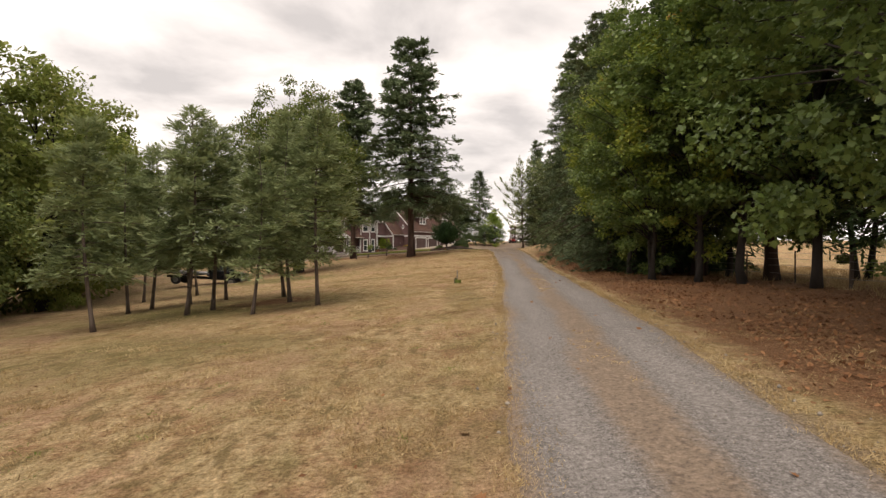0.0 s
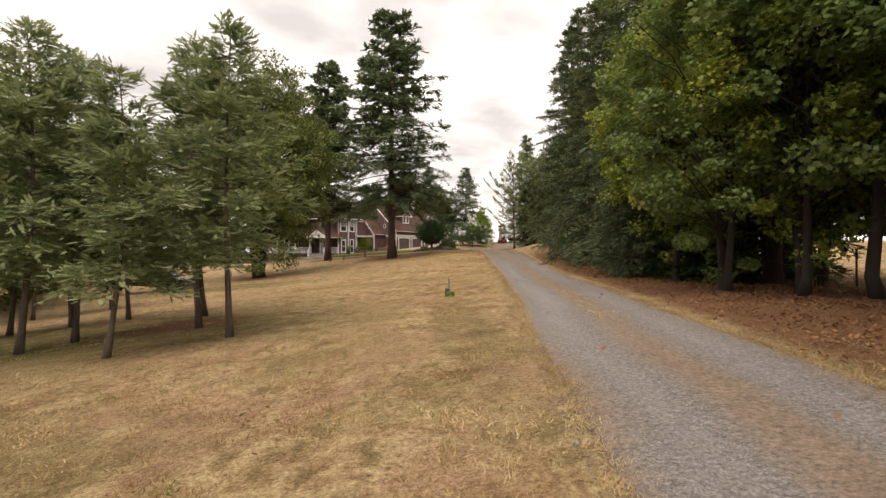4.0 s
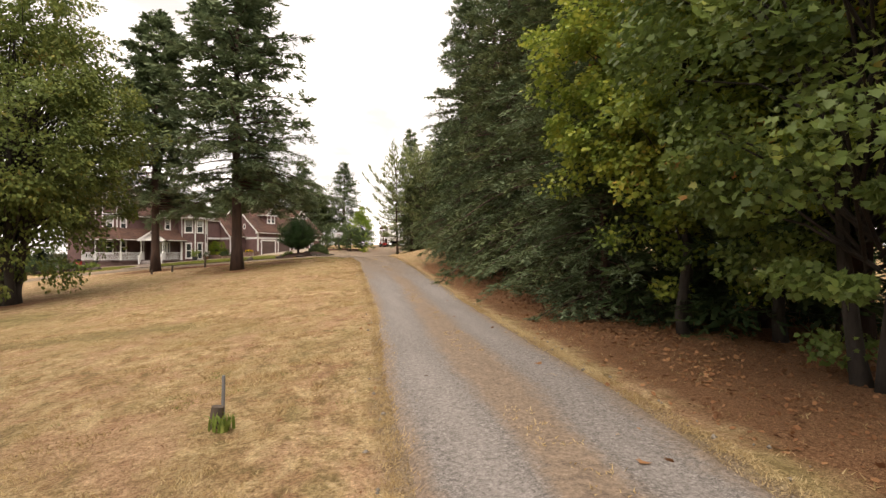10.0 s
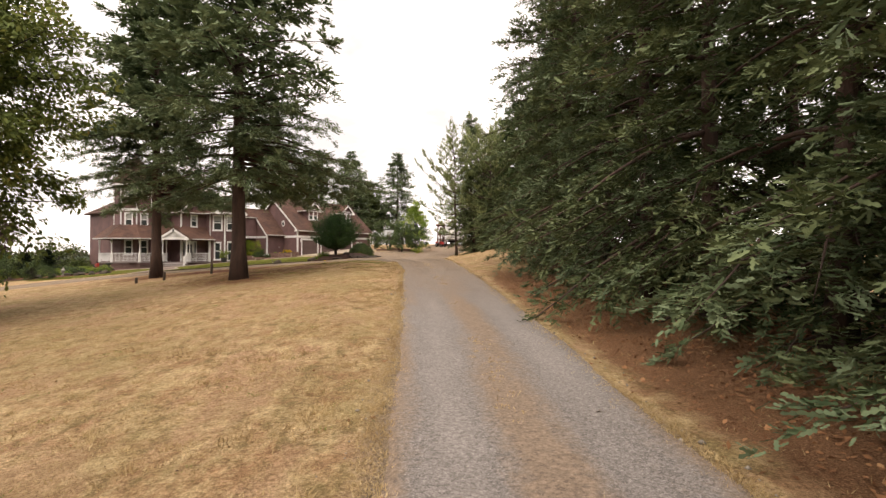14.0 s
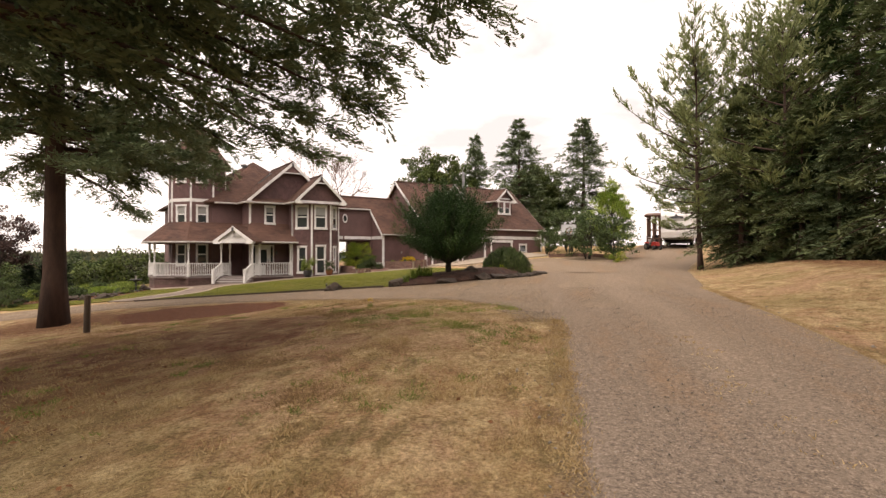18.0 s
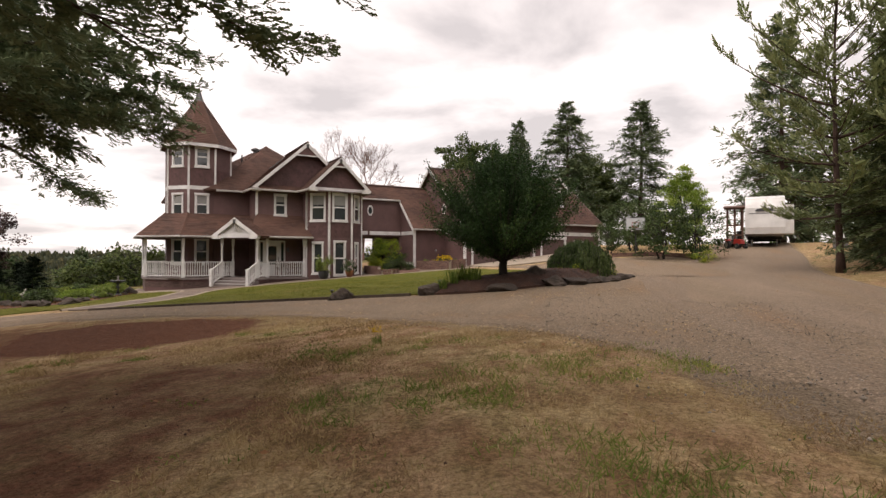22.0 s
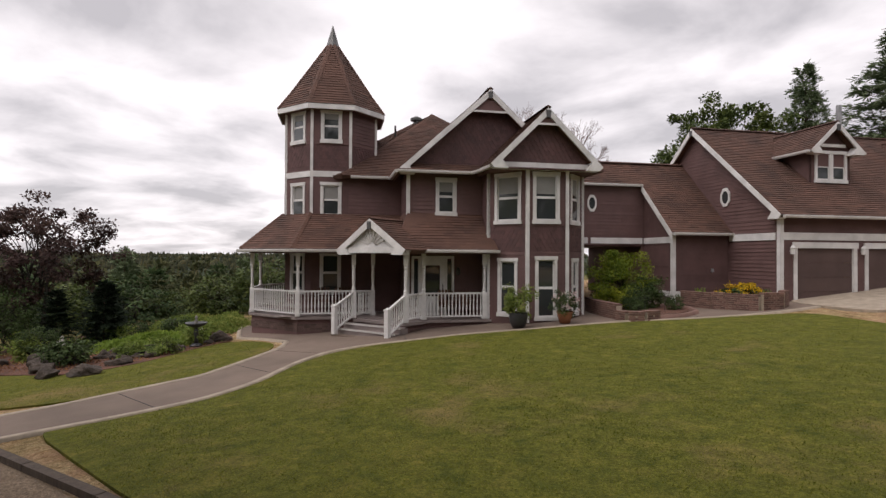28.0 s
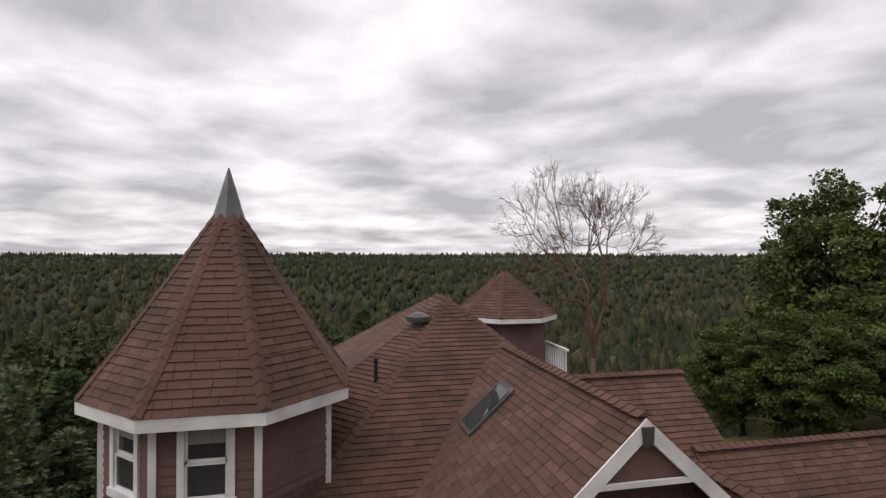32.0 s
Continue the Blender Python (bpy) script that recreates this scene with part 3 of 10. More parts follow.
def ground_material():
    m, nt, p = shader("dry_ground")
    v = coords(nt)
    att = nt.nodes.new("ShaderNodeAttribute")
    att.attribute_name = "cover"
    sep = nt.nodes.new("ShaderNodeSeparateColor")
    nt.links.new(att.outputs["Color"], sep.inputs[0])
    fine, mid, wide = noise_node(nt, 9.0, 6.0, 0.72, v), noise_node(nt, 1.6, 5.0, 0.65, v), noise_node(nt, 0.23, 4.0, 0.6, v)
    grain = noise_node(nt, 55.0, 3.0, 0.7, v)
    patch = noise_node(nt, 3.6, 4.0, 0.62, coords(nt, "Object", (1.0, 0.45, 1.0)))
    straw = ramp_node(nt, fine, [(0.31, (0.17, 0.112, 0.055)), (0.44, (0.42, 0.30, 0.158)), (0.64, (0.64, 0.50, 0.30))])
    straw = mix_node(nt, ramp_node(nt, mid, [(0.44, (0, 0, 0)), (0.62, (0.8, 0.8, 0.8))]), straw, ramp_node(nt, fine, [(0.35, (0.24, 0.13, 0.07)), (0.65, (0.50, 0.295, 0.165))]))
    straw = mix_node(nt, ramp_node(nt, patch, [(0.52, (0, 0, 0)), (0.68, (0.75, 0.75, 0.75))]), straw, (0.64, 0.50, 0.295))
    straw = mix_node(nt, ramp_node(nt, patch, [(0.35, (0.85, 0.85, 0.85)), (0.47, (0, 0, 0))]), straw, (0.22, 0.165, 0.078))
    worn = noise_node(nt, 0.75, 5.0, 0.68, coords(nt, "Object", (1.0, 0.5, 1.0)))
    straw = mix_node(nt, ramp_node(nt, worn, [(0.50, (0, 0, 0)), (0.60, (0.75, 0.75, 0.75))]), straw, ramp_node(nt, fine, [(0.35, (0.34, 0.205, 0.125)), (0.65, (0.60, 0.40, 0.262))]))
    straw = mix_node(nt, ramp_node(nt, worn, [(0.36, (0.55, 0.55, 0.55)), (0.45, (0, 0, 0))]), straw, ramp_node(nt, fine, [(0.35, (0.19, 0.15, 0.066)), (0.65, (0.40, 0.33, 0.155))]))
    straw = mix_node(nt, ramp_node(nt, wide, [(0.45, (0, 0, 0)), (0.66, (0.6, 0.6, 0.6))]), straw, (0.31, 0.245, 0.115))
    green = ramp_node(nt, fine, [(0.3, (0.095, 0.10, 0.036)), (0.7, (0.27, 0.235, 0.095))])
    litter = ramp_node(nt, grain, [(0.3, (0.12, 0.060, 0.033)), (0.55, (0.275, 0.150, 0.082)), (0.75, (0.43, 0.275, 0.16))])
    dirt = ramp_node(nt, fine, [(0.3, (0.115, 0.049, 0.029)), (0.7, (0.245, 0.114, 0.069))])
    gravel = ramp_node(nt, grain, [(0.3, (0.19, 0.148, 0.108)), (0.7, (0.40, 0.315, 0.225))])

    def mask(sock, amount, lo, hi):
        a = nt.nodes.new("ShaderNodeMath")
        a.operation, a.inputs[1].default_value = "MULTIPLY_ADD", amount
        nt.links.new(mid, a.inputs[0])
        nt.links.new(sock, a.inputs[2])
        b = nt.nodes.new("ShaderNodeMath")
        b.operation, b.inputs[1].default_value = "MULTIPLY_ADD", amount * 0.7
        nt.links.new(fine, b.inputs[0])
        nt.links.new(a.outputs[0], b.inputs[2])
        return ramp_node(nt, b.outputs[0], [(lo, (0, 0, 0)), (hi, (1, 1, 1))])

    col = mix_node(nt, mask(att.outputs["Alpha"], 0.5, 0.55, 0.98), straw, green)
    col = mix_node(nt, mask(sep.outputs["Blue"], 0.6, 0.62, 1.0), col, litter)
    col = mix_node(nt, mask(sep.outputs["Green"], 0.5, 0.72, 0.98), col, dirt)
    col = mix_node(nt, mask(sep.outputs["Red"], 0.5, 0.74, 1.0), col, gravel)
    # woods on the valley floor
    far = noise_node(nt, 0.02, 8.0, 0.7, v)
    pos = nt.nodes.new("ShaderNodeSeparateXYZ")
    nt.links.new(v, pos.inputs[0])
    low = nt.nodes.new("ShaderNodeMath")
    low.operation, low.inputs[1].default_value, low.inputs[2].default_value, low.use_clamp = "MULTIPLY_ADD", -0.2, -0.6, True
    nt.links.new(pos.outputs["Z"], low.inputs[0])
    away = nt.nodes.new("ShaderNodeVectorMath")
    away.operation = "LENGTH"
    nt.links.new(v, away.inputs[0])
    aw = nt.nodes.new("ShaderNodeMath")
    aw.operation, aw.inputs[1].default_value, aw.inputs[2].default_value, aw.use_clamp = "MULTIPLY_ADD", 0.01, -1.6, True
    nt.links.new(away.outputs["Value"], aw.inputs[0])
    mx = nt.nodes.new("ShaderNodeMath")
    mx.operation = "MAXIMUM"
    nt.links.new(low.outputs[0], mx.inputs[0])
    nt.links.new(aw.outputs[0], mx.inputs[1])
    woods = ramp_node(nt, far, [(0.3, (0.016, 0.026, 0.016)), (0.55, (0.032, 0.045, 0.026)), (0.8, (0.07, 0.075, 0.035))])
    col = mix_node(nt, mx.outputs[0], col, woods)
    tuft = noise_node(nt, 26.0, 7.0, 0.82, v)
    col = mix_node(nt, 1.0, col, ramp_node(nt, tuft, [(0.38, (0.54, 0.51, 0.47)), (0.62, (1.42, 1.40, 1.38))]), "MULTIPLY")
    nt.links.new(col, p.inputs["Base Color"])
    p.inputs["Roughness"].default_value, p.inputs["Specular IOR Level"].default_value = 0.95, 0.1
    both = nt.nodes.new("ShaderNodeMath")
    both.operation = "ADD"
    nt.links.new(fine, both.inputs[0])
    nt.links.new(grain, both.inputs[1])
    bump_node(nt, p, both.outputs[0], 1.0, 0.06)
    return m


M_GROUND = ground_material()
build_ground()


def gravel_material(name, low, mid_c, high, dirt_a, dirt_b, size):
    m, nt, p = shader(name)
    v = coords(nt)
    vor = nt.nodes.new("ShaderNodeTexVoronoi")
    vor.inputs["Scale"].default_value = size
    nt.links.new(v, vor.inputs["Vector"])
    wide, mid = noise_node(nt, 1.1, 5.0, 0.65, coords(nt, "Object", (1, 0.16, 1))), noise_node(nt, 7.0, 6.0, 0.75, v)
    col = ramp_node(nt, vor.outputs["Color"], [(0.1, low), (0.6, mid_c), (0.95, high)])
    col = mix_node(nt, ramp_node(nt, mid, [(0.35, (0, 0, 0)), (0.7, (0.3, 0.3, 0.3))]), col, mid_c)
    att = nt.nodes.new("ShaderNodeAttribute")
    att.attribute_name = "crown"
    add = nt.nodes.new("ShaderNodeMath")
    add.operation, add.inputs[1].default_value = "MULTIPLY_ADD", 0.9
    nt.links.new(wide, add.inputs[0])
    nt.links.new(att.outputs["Fac"], add.inputs[2])
    spot = nt.nodes.new("ShaderNodeMath")
    spot.operation, spot.inputs[1].default_value = "MULTIPLY_ADD", 0.45
    nt.links.new(mid, spot.inputs[0])
    nt.links.new(add.outputs[0], spot.inputs[2])
    fac = ramp_node(nt, spot.outputs[0], [(0.68, (0, 0, 0)), (1.2, (0.85, 0.85, 0.85))])
    col = mix_node(nt, fac, col, ramp_node(nt, mid, [(0.3, dirt_a), (0.7, dirt_b)]))
    # worn wheel tracks are paler and smoother
    tr = ramp_node(nt, spot.outputs[0], [(0.34, (0.75, 0.75, 0.75)), (0.66, (0, 0, 0))])
    col = mix_node(nt, tr, col, tuple(min(0.5, k * 1.28) for k in mid_c))
    tone = nt.nodes.new("ShaderNodeAttribute")
    tone.attribute_name = "tone"
    col = mix_node(nt, tone.outputs["Fac"], col, mix_node(nt, 1.0, col, (1.03, 0.855, 0.66), "MULTIPLY"))
    grit = noise_node(nt, 21.0, 7.0, 0.82, v)
    col = mix_node(nt, 1.0, col, ramp_node(nt, grit, [(0.38, (0.56, 0.55, 0.54)), (0.62, (1.42, 1.42, 1.42))]), "MULTIPLY")
    nt.links.new(col, p.inputs["Base Color"])
    p.inputs["Roughness"].default_value, p.inputs["Specular IOR Level"].default_value = 0.9, 0.2
    bump_node(nt, p, grit, 0.8, 0.02)
    return m


M_GRAVEL = gravel_material("packed_gravel", (0.115, 0.102, 0.095), (0.20, 0.182, 0.17), (0.31, 0.285, 0.265), (0.155, 0.112, 0.080), (0.27, 0.20, 0.142), 75.0)
M_LOOPG = gravel_material("brown_gravel", (0.105, 0.093, 0.082), (0.20, 0.181, 0.163), (0.34, 0.31, 0.28), (0.155, 0.112, 0.080), (0.27, 0.20, 0.142), 72.0)


def loft_road(name, left, right, cols, lift, label, crown):
    """A strip between two lines of points with a frayed edge and two worn wheel tracks."""
    rng = np.random.default_rng(11)
    n = len(left)
    left, right = np.array(left, float), np.array(right, float)
    wob = np.cumsum(rng.normal(0, 0.035, (n, 2)), 0)
    wob -= np.linspace(0, 1, n)[:, None] * wob[-1]
    wob = np.clip(wob, -0.25, 0.25)
    wob = (np.roll(wob, 1, 0) + wob + np.roll(wob, -1, 0)) / 3
    t = np.linspace(0, 1, cols)
    d = right - left
    wide = np.linalg.norm(d, axis=1, keepdims=True)
    e0, e1 = -wob[:, :1] / wide, 1 + wob[:, 1:] / wide
    s = e0 + (e1 - e0) * t[None]
    p = left[:, None] + d[:, None] * s[..., None]
    z = height(p[..., 0], p[..., 1]) + lift - 0.018 * (np.exp(-(((t - 0.27) / 0.09) ** 2)) + np.exp(-(((t - 0.73) / 0.09) ** 2)))[None]
    z[:, 0] -= lift + 0.03
    z[:, -1] -= lift + 0.03
    verts = np.concatenate([p, z[..., None]], 2).reshape(-1, 3)
    i = (np.arange(n - 1)[:, None] * cols + np.arange(cols - 1)[None]).ravel()
    me = mesh_of(name, (verts, np.stack([i, i + 1, i + cols + 1, i + cols], 1)), M_GRAVEL if name == "road" else M_LOOPG, True)
    # the gravel turns browner towards the house
    tone = me.attributes.new("tone", "FLOAT", "POINT")
    tone.data.foreach_set("value", np.clip((p[..., 1].ravel() - 12) / 22, 0, 1).astype(np.float32) if name == "road" else np.ones(len(verts), np.float32))
    mid = crown * (np.exp(-(((t - 0.5) / 0.13) ** 2)) - 0.45 * np.exp(-(((t - 0.25) / 0.1) ** 2)) - 0.45 * np.exp(-(((t - 0.75) / 0.1) ** 2)) + 0.8 * np.exp(-((t / 0.08) ** 2)) + 0.8 * np.exp(-(((1 - t) / 0.08) ** 2)))
    att = me.attributes.new("crown", "FLOAT", "POINT")
    fade = np.clip((24 - p[:, :1, 1]) / 14, -0.3, 1) if name == "road" else np.ones((n, 1))
    att.data.foreach_set("value", (mid[None] * fade).astype(np.float32).ravel())
    return tagged(new(name, me), label, "road", kind="structure")


_y = np.arange(-58, 95, 0.4)
loft_road("road", np.stack([road_l(_y), _y], 1), np.stack([road_r(_y), _y], 1), 25, 0.035, "narrow grey gravel drive with a straw-coloured crown", 0.42)


def along(pts, n):
    pts = np.array(pts, float)
    s = np.r_[0, np.cumsum(np.hypot(*np.diff(pts, axis=0).T))]
    q = np.linspace(0, s[-1], n)
    return np.stack([np.interp(q, s, pts[:, 0]), np.interp(q, s, pts[:, 1])], 1)


def smooth_line(pts, n):
    p = along(pts, n)
    k = max(3, n // 24) | 1
    q = np.pad(p, ((k // 2, k // 2), (0, 0)), mode="edge")
    ker = np.ones(k) / k
    return np.stack([np.convolve(q[:, i], ker, "valid") for i in (0, 1)], 1)


_out = smooth_line([(4.5, 60), (2.4, 54.5), (2.2, 51.6), (1.0, 49.4), (-1.4, 47.6), (-4.0, 47.0), (-7.4, 47.4), (-12.5, 47.7), (-17.6, 47.75), (-22, 46.8), (-31, 42), (-43.5, 34)], 150)
_in = smooth_line([(8.5, 52), (7.0, 44), (4.8, 37), (2.2, 36.3), (1.2, 38.2), (-0.4, 39.4), (-2.7, 41.2), (-6.4, 43.3), (-11, 44.8), (-15.5, 45.1), (-21, 43.0), (-30, 38.5), (-42, 31)], 150)
loft_road("road_loop", _out, _in, 21, 0.03, "grey-brown gravel loop past the front lawn", -0.12)
_a = smooth_line([(2.4, 54), (1.0, 58), (-2.5, 62.5), (-4.2, 64.6)], 40)
_b = smooth_line([(6.5, 54), (8.0, 60), (6.5, 68), (3.2, 71.8)], 40)
loft_road("forecourt", _a, _b, 17, 0.05, "pale gravel forecourt in front of the garage", -0.12)


def sheet(name, poly, mat, lift, step, label, category, drop=0.25, kind="structure"):
    """A flat-lying area with a thick edge that follows the land."""
    xs = [p[0] for p in poly]
    bm = bmesh.new()
    vs = [bm.verts.new((x, y, 0)) for x, y in smooth_loop(poly, step)]
    f = bm.faces.new(vs)
    bmesh.ops.triangulate(bm, faces=[f])
    bmesh.ops.subdivide_edges(bm, edges=[e for e in bm.edges if e.calc_length() > step * 2.2], cuts=2, use_grid_fill=True)
    bmesh.ops.subdivide_edges(bm, edges=[e for e in bm.edges if e.calc_length() > step * 2.2], cuts=2, use_grid_fill=True)
    bmesh.ops.triangulate(bm, faces=bm.faces[:])
    edge = [e for e in bm.edges if e.is_boundary]
    got = bmesh.ops.extrude_edge_only(bm, edges=edge)
    low = {v for v in got["geom"] if isinstance(v, bmesh.types.BMVert)}
    for v in bm.verts:
        v.co.z = hz(v.co.x, v.co.y) + (lift - drop if v in low else lift)
    bmesh.ops.recalc_face_normals(bm, faces=bm.faces[:])
    me = bpy.data.meshes.new(name)
    bm.to_mesh(me)
    bm.free()
    me.materials.append(mat)
    return tagged(new(name, me), label, category, kind=kind)


def smooth_loop(poly, step):
    pts = np.array(poly + poly[:1], float)
    n = int(np.hypot(*np.diff(pts, axis=0).T).sum() / step)
    p = along(pts, n + 1)[:-1]
    for _ in range(3):
        p = (np.roll(p, 1, 0) + 2 * p + np.roll(p, -1, 0)) / 4
    return [tuple(q) for q in p]


def lawn_material():
    m, nt, p = shader("mown_lawn")
    v = coords(nt)
    fine, mid, wide = noise_node(nt, 28.0, 6.0, 0.75, v), noise_node(nt, 2.6, 5.0, 0.7, v), noise_node(nt, 0.42, 4.0, 0.65, v)
    col = ramp_node(nt, fine, [(0.3, (0.062, 0.070, 0.011)), (0.55, (0.132, 0.136, 0.020)), (0.78, (0.222, 0.202, 0.040))])
    col = mix_node(nt, ramp_node(nt, mid, [(0.34, (0.75, 0.75, 0.75)), (0.5, (0, 0, 0))]), col, (0.058, 0.076, 0.011))
    col = mix_node(nt, ramp_node(nt, mid, [(0.54, (0, 0, 0)), (0.72, (0.6, 0.6, 0.6))]), col, (0.235, 0.195, 0.045))
    col = mix_node(nt, ramp_node(nt, wide, [(0.56, (0, 0, 0)), (0.74, (0.7, 0.7, 0.7))]), col, (0.24, 0.17, 0.075))
    sward = noise_node(nt, 7.0, 7.0, 0.8, v)
    col = mix_node(nt, 1.0, col, ramp_node(nt, sward, [(0.35, (0.6, 0.62, 0.6)), (0.63, (1.12, 1.1, 1.05))]), "MULTIPLY")
    nt.links.new(col, p.inputs["Base Color"])
    p.inputs["Roughness"].default_value, p.inputs["Specular IOR Level"].default_value = 0.9, 0.15
    bump_node(nt, p, fine, 0.9, 0.03)
    return m


M_LAWN = lawn_material()
sheet("lawn", LAWN, M_LAWN, 0.045, 0.5, "mown green lawn with a few straw-brown patches", "lawn")
sheet("lawn_strip", LAWN2, M_LAWN, 0.04, 0.5, "narrow green lawn beside the curved walk", "lawn")
def bed_rise(x, y):
    """Height of the heaped mulch above the ground."""
    k = np.clip(inside(BED, np.asarray(x, float), np.asarray(y, float)) / 0.85, 0, 1)
    return 0.10 + 0.34 * k * k * (3 - 2 * k)


def mulch_mound():
    gx, gy = np.meshgrid(np.arange(-4.1, 2.4, 0.1), np.arange(46.2, 54.9, 0.1))
    x, y = gx.ravel(), gy.ravel()
    w, h = gx.shape[1], gx.shape[0]
    d = inside(BED, x, y)
    rng = np.random.default_rng(77)
    z = height(x, y) + bed_rise(x, y) + rng.normal(0, 0.012, x.shape) - np.where(d < 0.12, 0.06, 0)
    i = (np.arange(h - 1)[:, None] * w + np.arange(w - 1)[None]).ravel()
    q = np.stack([i, i + 1, i + w + 1, i + w], 1)
    q = q[(d[q] > 0.03).all(1)]
    tagged(new("mulch_mound", mesh_of("mulch_mound", (np.stack([x, y, z], 1), q), M_MULCH, True)), "heaped dark red-brown bark mulch under the maple", "planting bed", kind="structure")


mulch_mound()
sheet("planting_bed", BED, M_MULCH, 0.10, 0.4, "dark bark-mulched bed round a small maple", "planting bed")


# ---- the house: its own frame, x along the front, y inwards ----
HOUSE = pose(-23.55, 61.6, 0, 0, 0, 45)


def clip_convex(poly, keep):
    """The part of a flat polygon inside a convex one (both counter-clockwise)."""
    for (x0, y0), (x1, y1) in zip(keep, keep[1:] + keep[:1]):
        if not poly:
            return poly
        side = [(x1 - x0) * (y - y0) - (y1 - y0) * (x - x0) for x, y in poly]
        out = []
        for i, p in enumerate(poly):
            q, a, b = poly[(i + 1) % len(poly)], side[i], side[(i + 1) % len(poly)]
            if a >= 0:
                out.append(p)
            if (a > 0) != (b > 0) and abs(a - b) > 1e-9:
                t = a / (a - b)
                out.append((p[0] + t * (q[0] - p[0]), p[1] + t * (q[1] - p[1])))
        poly = out
    return poly


def plane_axes(pts, outward):
    n = Vector()
    for i in range(len(pts)):
        n += Vector(pts[i]).cross(Vector(pts[(i + 1) % len(pts)]))
    n.normalize()
    if n.dot(Vector(outward)) < 0:
        n = -n
    t = (Vector((0, 0, 1)) - n * n.z).normalized()
    return t.cross(n).normalized(), t, n


def tile_list(pts, outward, course, width, thick, seed=1, scallop=False):
    """Lapped pieces (shingles, boards or scales) over a flat convex polygon: a list of Geo."""
    rng = random.Random(seed)
    s, t, n = plane_axes(pts, outward)
    o = Vector(pts[0])
    flat = [((Vector(p) - o).dot(s), (Vector(p) - o).dot(t)) for p in pts]
    if sum(a[0] * b[1] - b[0] * a[1] for a, b in zip(flat, flat[1:] + flat[:1])) < 0:
        flat.reverse()
    x0, x1, y0, y1 = min(p[0] for p in flat), max(p[0] for p in flat), min(p[1] for p in flat), max(p[1] for p in flat)
    out, row = [], y0
    r = 0
    while row < y1 - 1e-4:
        x = x0 - (width * (0.5 if r % 2 else 0.0) if scallop else rng.uniform(0, width))
        while x < x1:
            w = width if scallop else width * rng.uniform(0.75, 1.25)
            g = 0.004
            if scallop:
                c, rr = x + w / 2, w / 2 - g
                rect = [(c + rr * math.cos(k), row + 0.45 * w + 0.45 * w * math.sin(k)) for k in [math.pi * (1 + i / 6) for i in range(7)]] + [(x + w - g, row + course * 1.15), (x + g, row + course * 1.15)]
            else:
                drop = rng.uniform(-0.006, 0.006) if width < 1 else 0
                rect = [(x + g, row + drop), (x + w - g, row + drop), (x + w - g, row + course * 1.05), (x + g, row + course * 1.05)]
            got = clip_convex(rect, flat)
            if len(got) > 2:
                k = thick * rng.uniform(0.75, 1.25)
                geo = Geo()
                top = [o + s * a + t * b + n * (0.004 + k * max(0.0, 1 - (b - row) / course)) for a, b in got]
                low = [o + s * a + t * b - n * 0.006 for a, b in got]
                m = len(got)
                geo.v = [tuple(p) for p in top + low]
                geo.f = [tuple(range(m))] + [((i + 1) % m, i, m + i, m + (i + 1) % m) for i in range(m)]
                geo.low = row - y0
                out.append(geo)
            x += w
        row += course
        r += 1
    return out


def joined(geos):
    g = Geo()
    for q in geos:
        n = len(g.v)
        g.v += q.v
        g.f += [tuple(i + n for i in f) for f in q.f]
    return g


def roof_plane(parent, pts, outward=(0, 0, 1), thick=0.14, seed=3, single=False, course=0.145):
    r = part("roof", Geo().slab(pts, thick), M_SHINGLE, parent)
    tl = tile_list(pts, outward, course, 0.32, 0.022, seed)
    if single:
        for g in tl:
            part("shingle", g, M_SHINGLE, r)
    else:
        tagged(part("shingle_course", joined(tl), M_SHINGLE, r), kind="stuff")
    return r


def ridge_caps(parent, p, q, wide=0.26):
    p, q = Vector(p), Vector(q)
    d = q - p
    k = max(2, int(d.length / 0.2))
    u = d.normalized()
    s = u.cross(Vector((0, 0, 1))).normalized()
    for i in range(k):
        g = Geo()
        a, b = p + d * (i / k), p + d * ((i + 1.25) / k)
        up0, up1 = Vector((0, 0, 0.045)), Vector((0, 0, 0.02))
        dn = Vector((0, 0, -0.07))
        n = len(g.v)
        g.v += [tuple(x) for x in (a + up0, b + up1, a + s * wide / 2 + dn + up0, b + s * wide / 2 + dn + up1, a - s * wide / 2 + dn + up0, b - s * wide / 2 + dn + up1)]
        g.f += [(n, n + 2, n + 3, n + 1), (n, n + 1, n + 5, n + 4), (n, n + 4, n + 2)]
        part("ridge_cap", g, M_SHINGLE, parent)


def wall_frame(p, q):
    """x along the wall, y inwards, z up, for a wall walked with the outside on the right."""
    x = Vector((q[0] - p[0], q[1] - p[1], 0)).normalized()
    y = Vector((0, 0, 1)).cross(x)
    return Matrix(((x.x, y.x, 0, p[0]), (x.y, y.y, 0, p[1]), (0, 0, 1, 0), (0, 0, 0, 1)))


WINDOW_PARTS = {}


